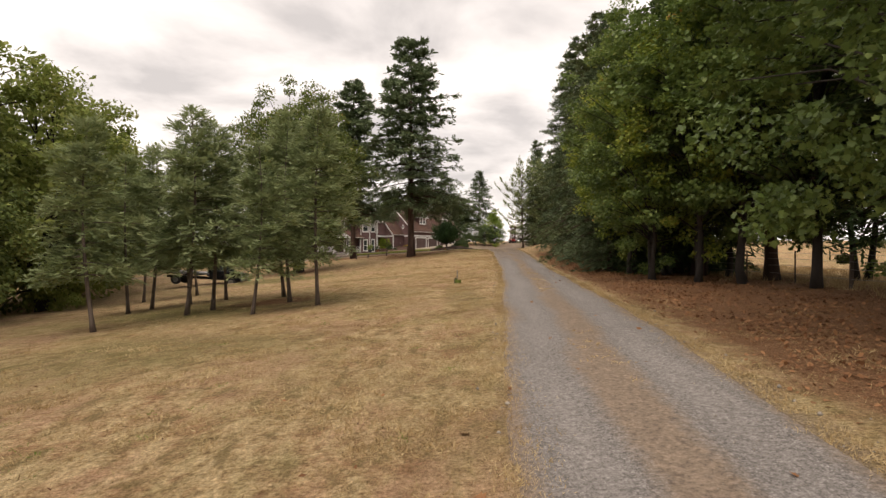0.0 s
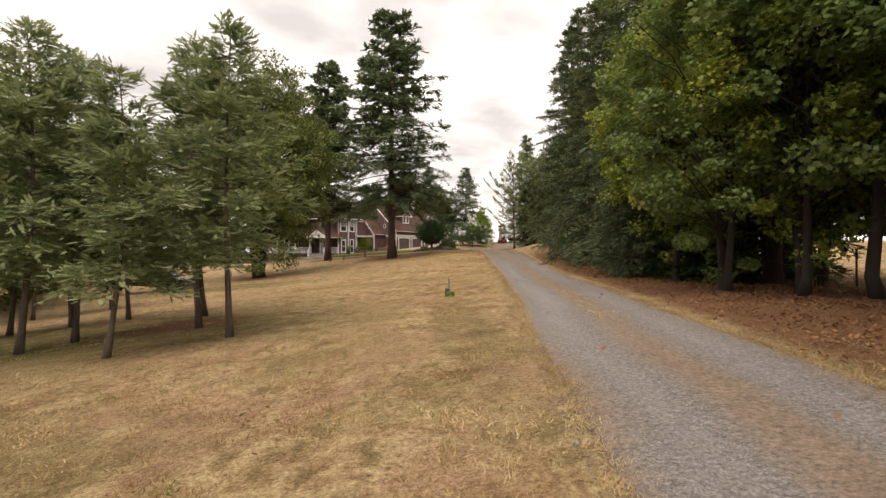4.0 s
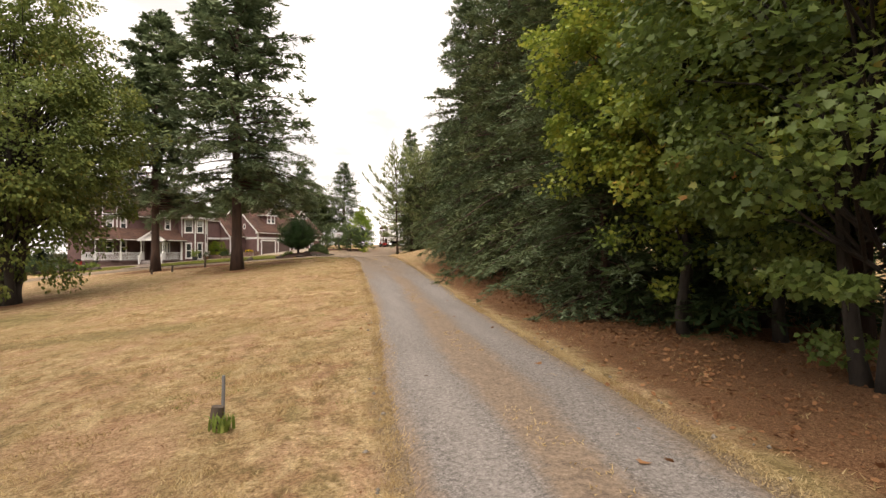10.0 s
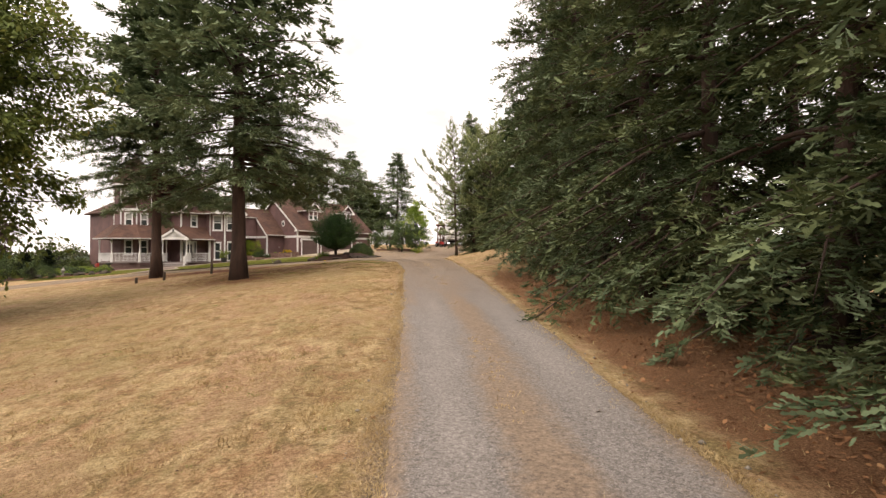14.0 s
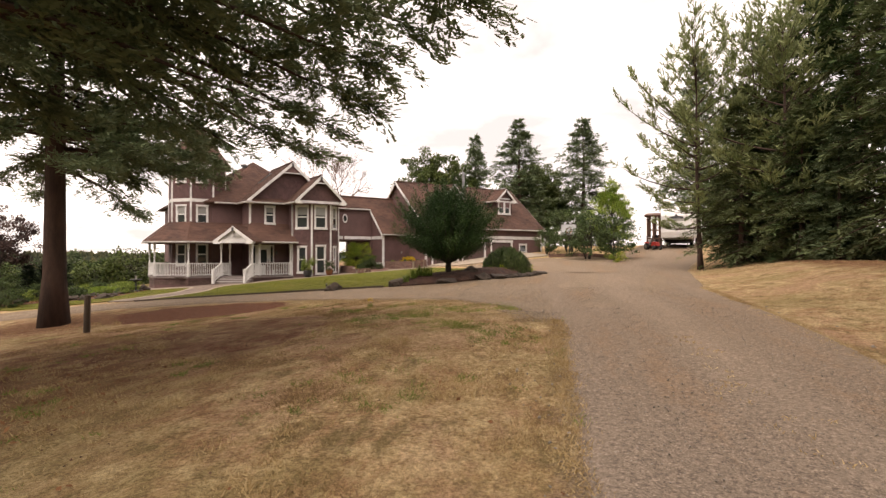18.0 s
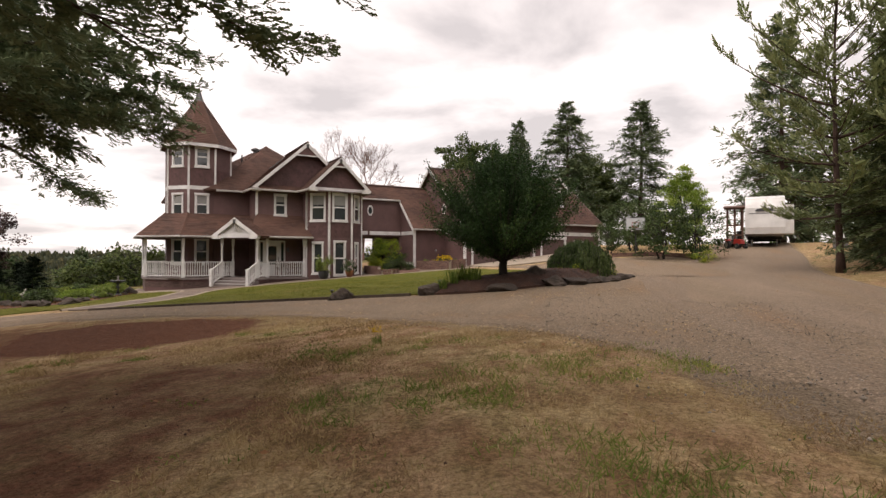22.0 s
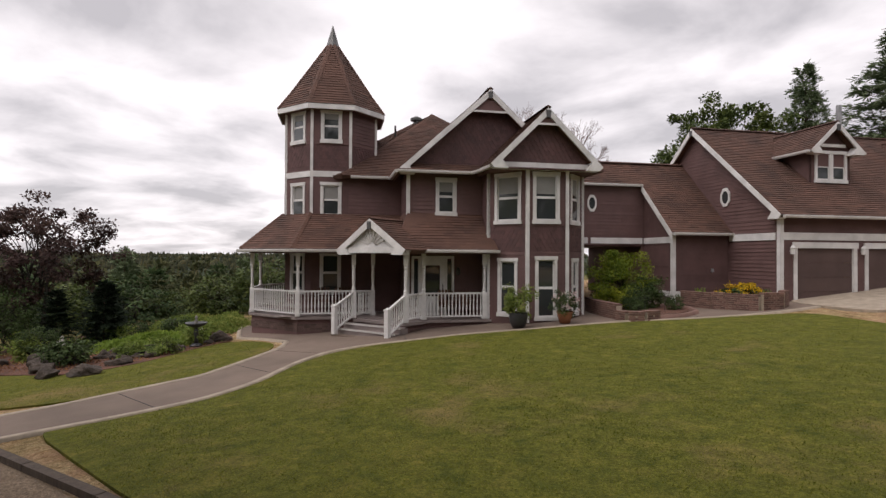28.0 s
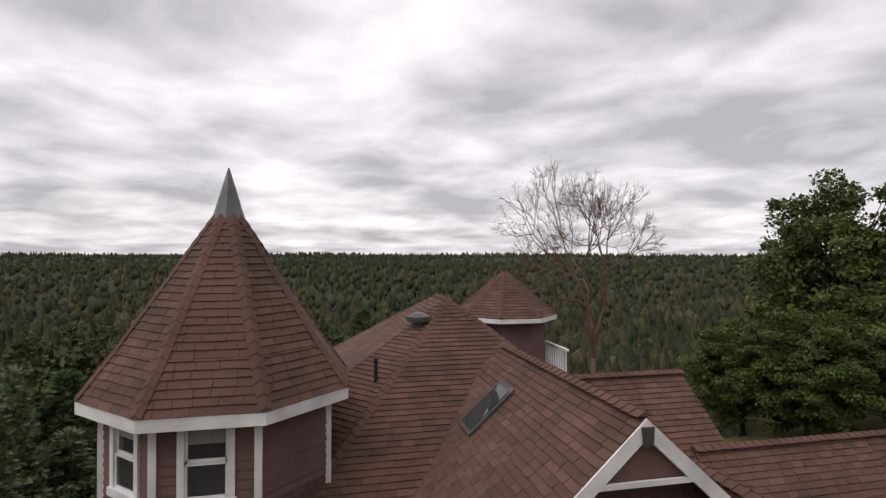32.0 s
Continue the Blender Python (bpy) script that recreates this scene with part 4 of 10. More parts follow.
def window(parent, m, c, z0, z1, w, style="sash", blind=0.0, sill=True):
    """A double-hung window in white casing: c is its middle along the wall."""
    key = (round(w, 2), round(z1 - z0, 2), style, blind)
    h = z1 - z0
    if key not in WINDOW_PARTS:
        t, d = 0.105, 0.055
        cas, sash, panes = Geo(), Geo(), []
        cas.box(-w / 2, -w / 2 + t, -d, 0.06, 0, h).box(w / 2 - t, w / 2, -d, 0.06, 0, h).box(-w / 2 - 0.02, w / 2 + 0.02, -d - 0.012, 0.06, h - t, h + 0.02).box(-w / 2 - 0.03, w / 2 + 0.03, -d - 0.03, 0.06, -0.05, t * 0.8)
        iw = w / 2 - t
        for k, (a, b) in enumerate(((t * 0.8, h / 2), (h / 2, h - t))):
            y = 0.03 if k else 0.0
            sash.box(-iw, iw, y - 0.02, y + 0.02, a, a + 0.045).box(-iw, iw, y - 0.02, y + 0.02, b - 0.045, b)
            sash.box(-iw, -iw + 0.04, y - 0.02, y + 0.02, a, b).box(iw - 0.04, iw, y - 0.02, y + 0.02, a, b)
            panes.append(mesh_of("pane", Geo().box(-iw + 0.03, iw - 0.03, y - 0.004, y + 0.004, a + 0.03, b - 0.03), M_GLASS))
        bl = None
        if blind:
            bl = Geo()
            top, low = h - t - 0.03, h - t - blind * (h - 2 * t)
            if blind > 0.9:
                # one pleated sheet
                n = int((top - low) / 0.025)
                bl.v = [(x, -0.012 + 0.008 * (k % 2), low + (top - low) * k / n) for k in range(n + 1) for x in (-iw + 0.04, iw - 0.04)]
                bl.f = [(2 * k, 2 * k + 1, 2 * k + 3, 2 * k + 2) for k in range(n)]
            else:
                bl.box(-iw + 0.045, iw - 0.045, 0.022, 0.025, low, top)
            bl = mesh_of("blind", bl, M_BLIND)
        WINDOW_PARTS[key] = (mesh_of("casing", cas, M_WHITE), mesh_of("sash", sash, M_WHITE), panes, bl)
    cas, sash, panes, bl = WINDOW_PARTS[key]
    ob = part("window", cas, None, parent, at=m @ pose(c, 0, z0))
    part("sash", sash, None, ob)
    for p in panes:
        part("pane", p, None, ob)
    if bl:
        part("blind", bl, None, ob)
    return ob


def wall(parent, p, q, z0, z1, holes=(), scales=(), boards=True, seed=2):
    """A wall from p to q with lapped boards; holes: (middle, width, low, high); scales: height bands with scalloped shingles."""
    m = wall_frame(p, q)
    length = math.hypot(q[0] - p[0], q[1] - p[1])
    body = Geo()
    cuts = sorted({z0, z1, *(h[2] + 0.04 for h in holes), *(h[3] - 0.04 for h in holes), *(s for b in scales for s in b)})
    cuts = [z for z in cuts if z0 <= z <= z1]
    spans = []
    for a, b in zip(cuts, cuts[1:]):
        xs = [0.0]
        for c, w, lo, hi in sorted(holes):
            if lo + 0.04 < (a + b) / 2 < hi - 0.04:
                xs += [c - w / 2 + 0.04, c + w / 2 - 0.04]
        xs.append(length)
        spans += [(x0, x1, a, b) for x0, x1 in zip(xs[::2], xs[1::2]) if x1 - x0 > 0.02]
    for x0, x1, a, b in spans:
        body.box(x0, x1, 0.0, 0.14, a, b)
    for c, w, lo, hi in holes:
        body.box(c - w / 2, c + w / 2, 0.5, 0.52, lo, hi)
    ob = part("wall", body, M_SIDING, parent, at=m)
    for x0, x1, a, b in spans:
        rect = [(x0, 0, a), (x1, 0, a), (x1, 0, b), (x0, 0, b)]
        if any(lo - 1e-3 <= a and b <= hi + 1e-3 for lo, hi in scales):
            tl = tile_list(rect, (0, -1, 0), 0.15, 0.17, 0.016, seed, True)
            tagged(part("scale_shingles", joined(tl), M_SCALE, ob), kind="stuff")
        elif boards:
            for g in tile_list(rect, (0, -1, 0), 0.15, 60, 0.02, seed):
                part("clapboard", g, M_SIDING, ob)
        else:
            part("clapboards", joined(tile_list(rect, (0, -1, 0), 0.15, 60, 0.02, seed)), M_SIDING, ob)
    return m


def gable_wall(parent, pts, outward, seed=4, scales=True, name="gable"):
    ob = part(name, solid(pts, outward, 0.12), M_SIDING, parent)
    tl = tile_list(pts, outward, 0.15, 0.17 if scales else 60, 0.016, seed, scales)
    tagged(part("scale_shingles" if scales else "clapboards", joined(tl), M_SCALE if scales else M_SIDING, ob), kind="stuff")
    return ob


def solid(pts, outward, thick):
    g = Geo()
    n = Vector(outward).normalized() * thick
    k = len(pts)
    g.v = [tuple(p) for p in pts] + [tuple(Vector(p) - n) for p in pts]
    g.f = [tuple(range(k)), tuple(range(2 * k - 1, k - 1, -1))] + [((i + 1) % k, i, k + i, k + (i + 1) % k) for i in range(k)]
    return g


def bar_part(name, parent, p, q, wide, high, mat=None, up=(0, 0, 1)):
    return part(name, Geo().bar(p, q, wide, high, up), mat or M_WHITE, parent)


def gutter(parent, pts):
    for p, q in zip(pts, pts[1:]):
        d = (Vector(q) - Vector(p)).normalized()
        s = d.cross(Vector((0, 0, 1)))
        prof = [(0.0, 0.0), (0.10, 0.0), (0.12, 0.05), (0.12, 0.10), (0.10, 0.11), (0.0, 0.11)]
        g = Geo()
        n = len(prof)
        for e in (Vector(p) - d * 0.03, Vector(q) + d * 0.03):
            g.v += [tuple(e + s * a + Vector((0, 0, b - 0.12))) for a, b in prof]
        g.f = [tuple(range(n - 1, -1, -1)), tuple(range(n, 2 * n))] + [(i, (i + 1) % n, n + (i + 1) % n, n + i) for i in range(n)]
        part("gutter", g, M_GUTTER, parent)


def corner_board(parent, x, y, z0, z1, w=0.13):
    part("corner_board", Geo().box(x - w / 2, x + w / 2, y - w / 2, y + w / 2, z0, z1), M_WHITE, parent)


def barge(parent, foot, top, foot2, out, drop=0.19):
    """White barge boards of a gable, with boxed feet and a dark pendant at the top."""
    o = Vector(out).normalized()
    for a, b in ((foot, top), (foot2, top)):
        a, b = Vector(a), Vector(b)
        d = (b - a).normalized()
        n = d.cross(o).normalized()
        n = n if n.z > 0 else -n
        g = Geo().hexa([a - o * 0.03 - n * drop, a + o * 0.03 - n * drop, b + o * 0.03 - Vector((0, 0, drop * 1.35)), b - o * 0.03 - Vector((0, 0, drop * 1.35)), a - o * 0.03, a + o * 0.03, b + o * 0.03, b - o * 0.03])
        part("barge_board", g, M_WHITE, parent)
        e = a - n * drop
        h = Vector((d.x, d.y, 0)).normalized()
        g = Geo().hexa([e - o * 0.3 + h * 0.0, e + o * 0.035, e + h * 0.5 + o * 0.035, e + h * 0.5 - o * 0.3, a - o * 0.3, a + o * 0.035, a + d * 0.42 + o * 0.035, a + d * 0.42 - o * 0.3])
        part("eave_return", g, M_WHITE, parent)
    t = Vector(top)
    g = Geo().hexa([t + o * 0.032 + Vector((x * 0.07 * o.y, -x * 0.07 * o.x, -0.36)) + o * y for x, y in ((-1, 0), (1, 0), (1, 0.03), (-1, 0.03))] + [t + o * 0.032 + Vector((x * 0.09 * o.y, -x * 0.09 * o.x, -0.1)) + o * y for x, y in ((-1, 0), (1, 0), (1, 0.03), (-1, 0.03))])
    part("pendant", g, M_LEAD, parent)


def build_house():
    h = thing("house", HOUSE, "mauve-brown clapboard house with white trim, turret and wrap-round porch", "house")
    k = math.tan(math.pi / 8)

    # turret
    ap = 1.85
    ring = lambda r: [(r * math.cos(math.pi / 8 + i * math.pi / 4) / math.cos(math.pi / 8), r * math.sin(math.pi / 8 + i * math.pi / 4) / math.cos(math.pi / 8)) for i in range(8)]  # noqa: E731
    oct8 = ring(ap)
    side = 2 * ap * k
    for i in range(8):
        p, q = oct8[i], oct8[(i + 1) % 8]
        mid = math.degrees(math.atan2(p[1] + q[1], p[0] + q[0])) % 360
        front = any(abs(mid - a) < 2 for a in (225, 270))
        seen = any(abs(mid - a) < 2 for a in (180, 225, 270, 315))
        holes = [(side / 2, 0.84, 2.3, 3.95), (side / 2, 0.84, 5.38, 6.76), (side / 2, 0.84, 8.40, 9.70)] if front else []
        m = wall(h, p, q, 1.1, 9.78, holes, [(7.26, 8.30)] if seen else (), boards=seen, seed=20 + i)
        for j, (c, w, lo, hi) in enumerate(holes):
            window(h, m, c, lo, hi, w, blind=(0, 0.45, 0.25)[j])
        if seen:
            part("belt_board", Geo().box(0.03, side - 0.03, -0.045, 0.02, 6.99, 7.22), M_WHITE, h, at=m)
            part("belt_board", Geo().box(-0.01, side + 0.01, -0.03, 0.02, 7.23, 7.28), M_SIDING, h, at=m)
        corner_board(h, p[0], p[1], 5.5, 9.78, 0.115)
    eave, mid_r, top_r = ring(2.21), ring(1.70), ring(0.26)
    zs = (9.86, 10.62, 12.95)
    for i in range(8):
        j = (i + 1) % 8
        c = ((eave[i][0] + eave[j][0]), (eave[i][1] + eave[j][1]), 0.9)
        mid = math.degrees(math.atan2(c[1], c[0])) % 360
        single = any(abs(mid - a) < 2 for a in (270,))
        roof_plane(h, [(*eave[i], zs[0]), (*eave[j], zs[0]), (*mid_r[j], zs[1]), (*mid_r[i], zs[1])], c, 0.08, 40 + i, single)
        roof_plane(h, [(*mid_r[i], zs[1]), (*mid_r[j], zs[1]), (*top_r[j], zs[2]), (*top_r[i], zs[2])], c, 0.08, 60 + i, single)
        part("fascia", solid([(*eave[i], 9.66), (*eave[j], 9.66), (*eave[j], 9.87), (*eave[i], 9.87)], c, 0.05), M_WHITE, h)
        part("soffit", Geo().face([(*eave[i], 9.67), (*eave[j], 9.67), (*oct8[j], 9.67), (*oct8[i], 9.67)]), M_SIDING, h)
        ridge_caps(h, (*eave[i], zs[0] + 0.04), (*mid_r[i], zs[1] + 0.03), 0.22)
        ridge_caps(h, (*mid_r[i], zs[1] + 0.03), (*top_r[i], zs[2] + 0.02), 0.22)
    cap = Geo()._turned([(0.37, 0), (0.35, 0.05), (0.012, 1.2)], 8, (0, 0, 12.72))
    part("spire_cap", cap, M_LEAD, h, "pointed grey metal spire cap")

    # main block
    m = wall(h, (0.7, -1.92), (2.85, -1.92), 1.2, 7.0, [], (), True, 31)
    m = wall(h, (2.85, -1.92), (2.85, -4.1), 1.2, 7.0, [], (), True, 32)
    holes = [(1.44, 0.8, 5.38, 6.76)]
    m = wall(h, (2.85, -4.1), (5.72, -4.1), 1.2, 7.05, holes + [(0.95, 1.62, 1.56, 3.82)], (), True, 33)
    window(h, m, 1.44, 5.38, 6.76, 0.8, blind=0.35)
    build_front_door(h, m, 0.95)
    corner_board(h, 2.85, -4.1, 1.5, 6.95)
    bay = [(5.72, -4.1), (5.72, -4.95), (6.82, -6.05), (8.30, -6.05), (9.40, -4.95), (9.40, -1.9)]
    for i, (p, q) in enumerate(zip(bay, bay[1:])):
        ln = math.hypot(q[0] - p[0], q[1] - p[1])
        holes, bl = [], 0
        if i == 1:
            holes, bl = [(ln / 2 + 0.02, 1.05, 5.03, 6.80), (ln / 2 + 0.02, 0.78, 1.72, 3.75)], 0.4
        elif i == 2:
            holes, bl = [(ln / 2 - 0.05, 1.0, 5.03, 6.80), (ln / 2 - 0.05, 0.82, 1.62, 3.82)], 0.42
        elif i == 3:
            holes, bl = [(ln / 2 - 0.05, 0.86, 5.03, 6.80), (ln / 2 - 0.05, 0.62, 1.72, 3.75)], 0.4
        m = wall(h, p, q, 1.2, 7.0, holes, [(4.0, 4.9)] if i in (1, 2, 3) else (), True, 50 + i)
        for j, (c, w, lo, hi) in enumerate(holes):
            window(h, m, c, lo, hi, w, blind=bl if j == 0 else 0.0)
        corner_board(h, *q, 1.5, 6.95, 0.12)
    corner_board(h, *bay[1], 4.6, 6.95, 0.12)
    part("foundation", Geo().prism([(0.6, 0.4), (0.6, -1.8), (2.95, -1.8), (2.95, -4.0), (5.8, -4.0), (5.8, -4.85), (6.88, -5.95), (8.24, -5.95), (9.3, -4.85), (9.3, 6)], 0.3, 1.6), M_CONC, h)
    part("rear_wall", Geo().prism([(0.7, -1.7), (2.9, -1.7), (2.9, -3.9), (9.3, -3.9), (9.3, 8.6), (-1.2, 8.6), (-1.2, 1.0)], 1.2, 6.98), M_SIDING, h)

    # roofs: hip behind, then the two front gables
    e = 7.02
    apex, apex2 = (5.0, 3.2, 11.1), (5.0, 4.6, 11.1)
    fl, fr, br, bl = (0.4, -2.3, e), (10.0, -2.3, e), (10.0, 9.0, e), (-1.7, 9.0, e)
    fl2 = (-1.7, 0.3, e)
    roof_plane(h, [fl, fr, apex], (0, -1, 1), seed=70)
    roof_plane(h, [fr, br, apex2, apex], (1, 0, 1), seed=71)
    roof_plane(h, [fl2, fl, apex], (-1, -0.5, 1), seed=72)
    roof_plane(h, [bl, fl2, apex, apex2], (-1, 0, 1), seed=73)
    roof_plane(h, [br, bl, apex2], (0, 1, 1), seed=74)
    ridge_caps(h, (fl[0], fl[1], e + 0.02), apex)
    ridge_caps(h, fr, apex)
    ridge_caps(h, apex, apex2)
    gutter(h, [(0.8, -2.3, e), (2.42, -2.3, e)])
    # gable over the middle
    pk, ft, sl = 10.13, 2.42, 0.885
    fx = 5.9
    back = 1.2
    yb = -4.5
    roof_plane(h, [(ft, yb, 6.98), (fx, yb, pk), (fx, back, pk), (ft, back, 6.98)], (-1, 0, 1), seed=75)
    roof_plane(h, [(2 * fx - ft, yb, 6.98), (fx, yb, pk), (fx, back, pk), (2 * fx - ft, back, 6.98)], (1, 0, 1), seed=76)
    gable_wall(h, [(2.9, -4.12, 7.2), (9.1, -4.12, 7.2), (fx, -4.12, 9.92)], (0, -1, 0), 77)
    barge(h, (ft, yb, 6.98), (fx, yb, pk), (2 * fx - ft, yb, 6.98), (0, -1, 0))
    bar_part("collar_tie", h, (fx - 0.75, yb - 0.0, 9.28), (fx + 0.75, yb, 9.28), 0.05, 0.07)
    part("gable_panel", solid([(fx - 0.7, yb + 0.05, 9.3), (fx + 0.7, yb + 0.05, 9.3), (fx, yb + 0.05, 9.95)], (0, -1, 0), 0.03), M_SIDING, h)
    ridge_caps(h, (fx, yb, pk + 0.05), (fx, back, pk + 0.05))
    roof_plane(h, [(2.42, -4.56, 6.98), (5.5, -4.56, 6.98), (5.8, -4.1, 7.3), (2.75, -4.1, 7.3)], (0, -1, 1), 0.08, 78)
    gutter(h, [(2.42, -2.2, e), (2.42, -4.56, 6.98), (5.2, -4.56, 6.98), (5.35, -5.2, 6.98), (5.45, -6.3, 6.98)])
    # gable over the bay
    pk1, f1, g1 = 9.0, 5.36, 7.42
    yb = -6.45
    roof_plane(h, [(f1, yb, 6.98), (g1, yb, pk1), (g1, -1.5, pk1), (f1, -3.0, 6.98)], (-1, 0, 1), seed=79)
    roof_plane(h, [(2 * g1 - f1, yb, 6.98), (g1, yb, pk1), (g1, -1.5, pk1), (2 * g1 - f1, -1.5, 6.98)], (1, 0, 1), seed=80)
    gable_wall(h, [(5.75, -6.12, 7.1), (9.37, -6.12, 7.1), (g1, -6.12, 8.82)], (0, -1, 0), 81)
    barge(h, (f1, yb, 6.98), (g1, yb, pk1), (2 * g1 - f1, yb, 6.98), (0, -1, 0))
    bar_part("collar_tie", h, (g1 - 0.58, yb, 8.42), (g1 + 0.58, yb, 8.42), 0.05, 0.07)
    part("gable_panel", solid([(g1 - 0.55, yb + 0.05, 8.44), (g1 + 0.55, yb + 0.05, 8.44), (g1, yb + 0.05, 8.92)], (0, -1, 0), 0.03), M_SIDING, h)
    bar_part("frieze_board", h, (5.85, -6.16, 6.98), (9.28, -6.16, 6.98), 0.08, 0.26)
    part("soffit", Geo().box(5.5, 9.6, -6.4, -4.2, 6.86, 6.9), M_SIDING, h)
    ridge_caps(h, (g1, yb, pk1 + 0.05), (g1, -1.5, pk1 + 0.05))
    # cross gable at the back, over the wing's end
    roof_plane(h, [(6.9, -1.6, 7.62), (10.2, -1.6, 7.62), (10.2, 0.65, 9.42), (6.9, 0.65, 9.42)], (0, -1, 1), 0.1, 82)
    roof_plane(h, [(6.9, 3.0, 7.55), (10.2, 3.0, 7.55), (10.2, 0.65, 9.42), (6.9, 0.65, 9.42)], (0, 1, 1), 0.1, 83)
    part("rear_gable", solid([(10.05, -1.4, 7.6), (10.05, 2.9, 7.5), (10.05, 0.65, 9.3)], (1, 0, 0), 0.1), M_SIDING, h)
    ridge_caps(h, (7.0, 0.65, 9.46), (10.2, 0.65, 9.46))
    # roof lights, vents
    n = Vector((-1, 0, 1 / sl)).normalized()
    c = Vector((4.95, -0.7, 9.2))
    sk = Geo()
    t, b = Vector((1, 0, sl)).normalized(), Vector((0, 1, 0))
    sk.hexa([c + t * x + b * y + n * z for z in (0.0, 0.13) for x, y in ((-0.6, -0.4), (0.6, -0.4), (0.6, 0.4), (-0.6, 0.4))])
    s = part("skylight", sk, M_LEAD, h, "framed roof light set in the shingles")
    part("pane", Geo().hexa([c + t * x + b * y + n * z for z in (0.135, 0.145) for x, y in ((-0.52, -0.32), (0.52, -0.32), (0.52, 0.32), (-0.52, 0.32))]), M_GLASS, s)
    part("vent_pipe", Geo().tube([(2.9, 1.2, 8.9), (2.9, 1.2, 9.95)], [0.045, 0.045]), M_DARK, h)
    part("roof_vent", Geo()._turned([(0.16, 0), (0.16, 0.25), (0.3, 0.28), (0.3, 0.4), (0.1, 0.5)], 10, (4.1, 2.6, 10.3)), M_LEAD, h)
    # small turret at the back with its balcony
    rt = [(8.67 + 2.0 * math.cos(a), 9.2 + 2.0 * math.sin(a)) for a in [math.pi / 8 + i * math.pi / 4 for i in range(8)]]
    part("rear_turret_wall", Geo().prism([(8.67 + (x - 8.67) * 0.78, 9.2 + (y - 9.2) * 0.78) for x, y in rt], 6, 9.9), M_SIDING, h)
    for i in range(8):
        p, q = rt[i], rt[(i + 1) % 8]
        roof_plane(h, [(*p, 9.95), (*q, 9.95), (8.67, 9.2, 11.6)], (p[0] + q[0] - 17.3, p[1] + q[1] - 18.4, 1.5), 0.08, 90 + i)
        bar_part("fascia", h, (*p, 9.86), (*q, 9.86), 0.05, 0.16)
        ridge_caps(h, (*p, 10.0), (8.67, 9.2, 11.64), 0.2)
    for i in range(9):
        part("balcony_picket", Geo().box(10.4, 10.46, 7.4 + i * 0.22, 7.46 + i * 0.22, 7.7, 8.7), M_WHITE, h)
    part("balcony_rail", Geo().box(10.38, 10.5, 7.3, 9.3, 8.7, 8.8), M_WHITE, h)
    part("balcony_floor", Geo().box(9.2, 10.5, 7.3, 9.4, 7.5, 7.7), M_WHITE, h)
    return h


def build_front_door(h, m, c):
    cas = Geo()
    w, z0, z1 = 1.62, 1.56, 3.82
    cas.box(c - w / 2, c - w / 2 + 0.09, -0.05, 0.06, z0, z1).box(c + w / 2 - 0.09, c + w / 2, -0.05, 0.06, z0, z1).box(c - w / 2, c + w / 2, -0.05, 0.06, z1 - 0.1, z1)
    cas.box(c - 0.55, c - 0.48, -0.04, 0.06, z0, z1).box(c + 0.48, c + 0.55, -0.04, 0.06, z0, z1)
    d = part("front_door", cas, M_WHITE, h, "white panelled front door with arched glass and sidelights", at=m)
    leaf = Geo().box(c - 0.48, c - 0.28, 0.0, 0.05, z0, z1 - 0.1).box(c + 0.28, c + 0.48, 0.0, 0.05, z0, z1 - 0.1).box(c - 0.28, c + 0.28, 0.0, 0.05, z0, z0 + 0.75).box(c - 0.28, c + 0.28, 0.0, 0.05, z1 - 0.35, z1 - 0.1)
    part("door_leaf", leaf, M_WHITE, d)
    arch = [(c - 0.26, z0 + 0.78), (c + 0.26, z0 + 0.78)] + [(c + 0.26 * math.cos(a), z1 - 0.62 + 0.26 * math.sin(a)) for a in [math.pi * i / 8 for i in range(9)]]
    part("door_glass", solid([(x, 0.02, z) for x, z in arch], (0, -1, 0), 0.015), M_GLASS, d)
    for x in (c - 0.66, c + 0.66):
        part("sidelight", Geo().box(x - 0.1, x + 0.1, 0.02, 0.03, z0 + 0.6, z1 - 0.2), M_GLASS, d)
    part("door_handle", Geo().tube([(c + 0.38, -0.03, z0 + 0.95), (c + 0.38, -0.05, z0 + 1.1), (c + 0.38, -0.03, z0 + 1.2)], [0.015, 0.018, 0.015]), M_LEAD, d)


# ---- porch ----
BALUSTER = None


def porch_post(h, x, y, z0, z1):
    g = Geo().box(-0.075, 0.075, -0.075, 0.075, 0, 0.95)
    top = z1 - z0
    g._turned([(0.075, 0.95), (0.06, 1.0), (0.075, 1.05), (0.05, 1.12), (0.062, 1.5), (0.06, top - 0.75), (0.05, top - 0.62), (0.075, top - 0.58), (0.06, top - 0.53), (0.075, top - 0.48)], 10, (0, 0, 0))
    g.box(-0.075, 0.075, -0.075, 0.075, top - 0.48, top)
    g.box(-0.095, 0.095, -0.095, 0.095, 0, 0.12)
    return part("porch_post", g, M_WHITE, h, at=pose(x, y, z0))


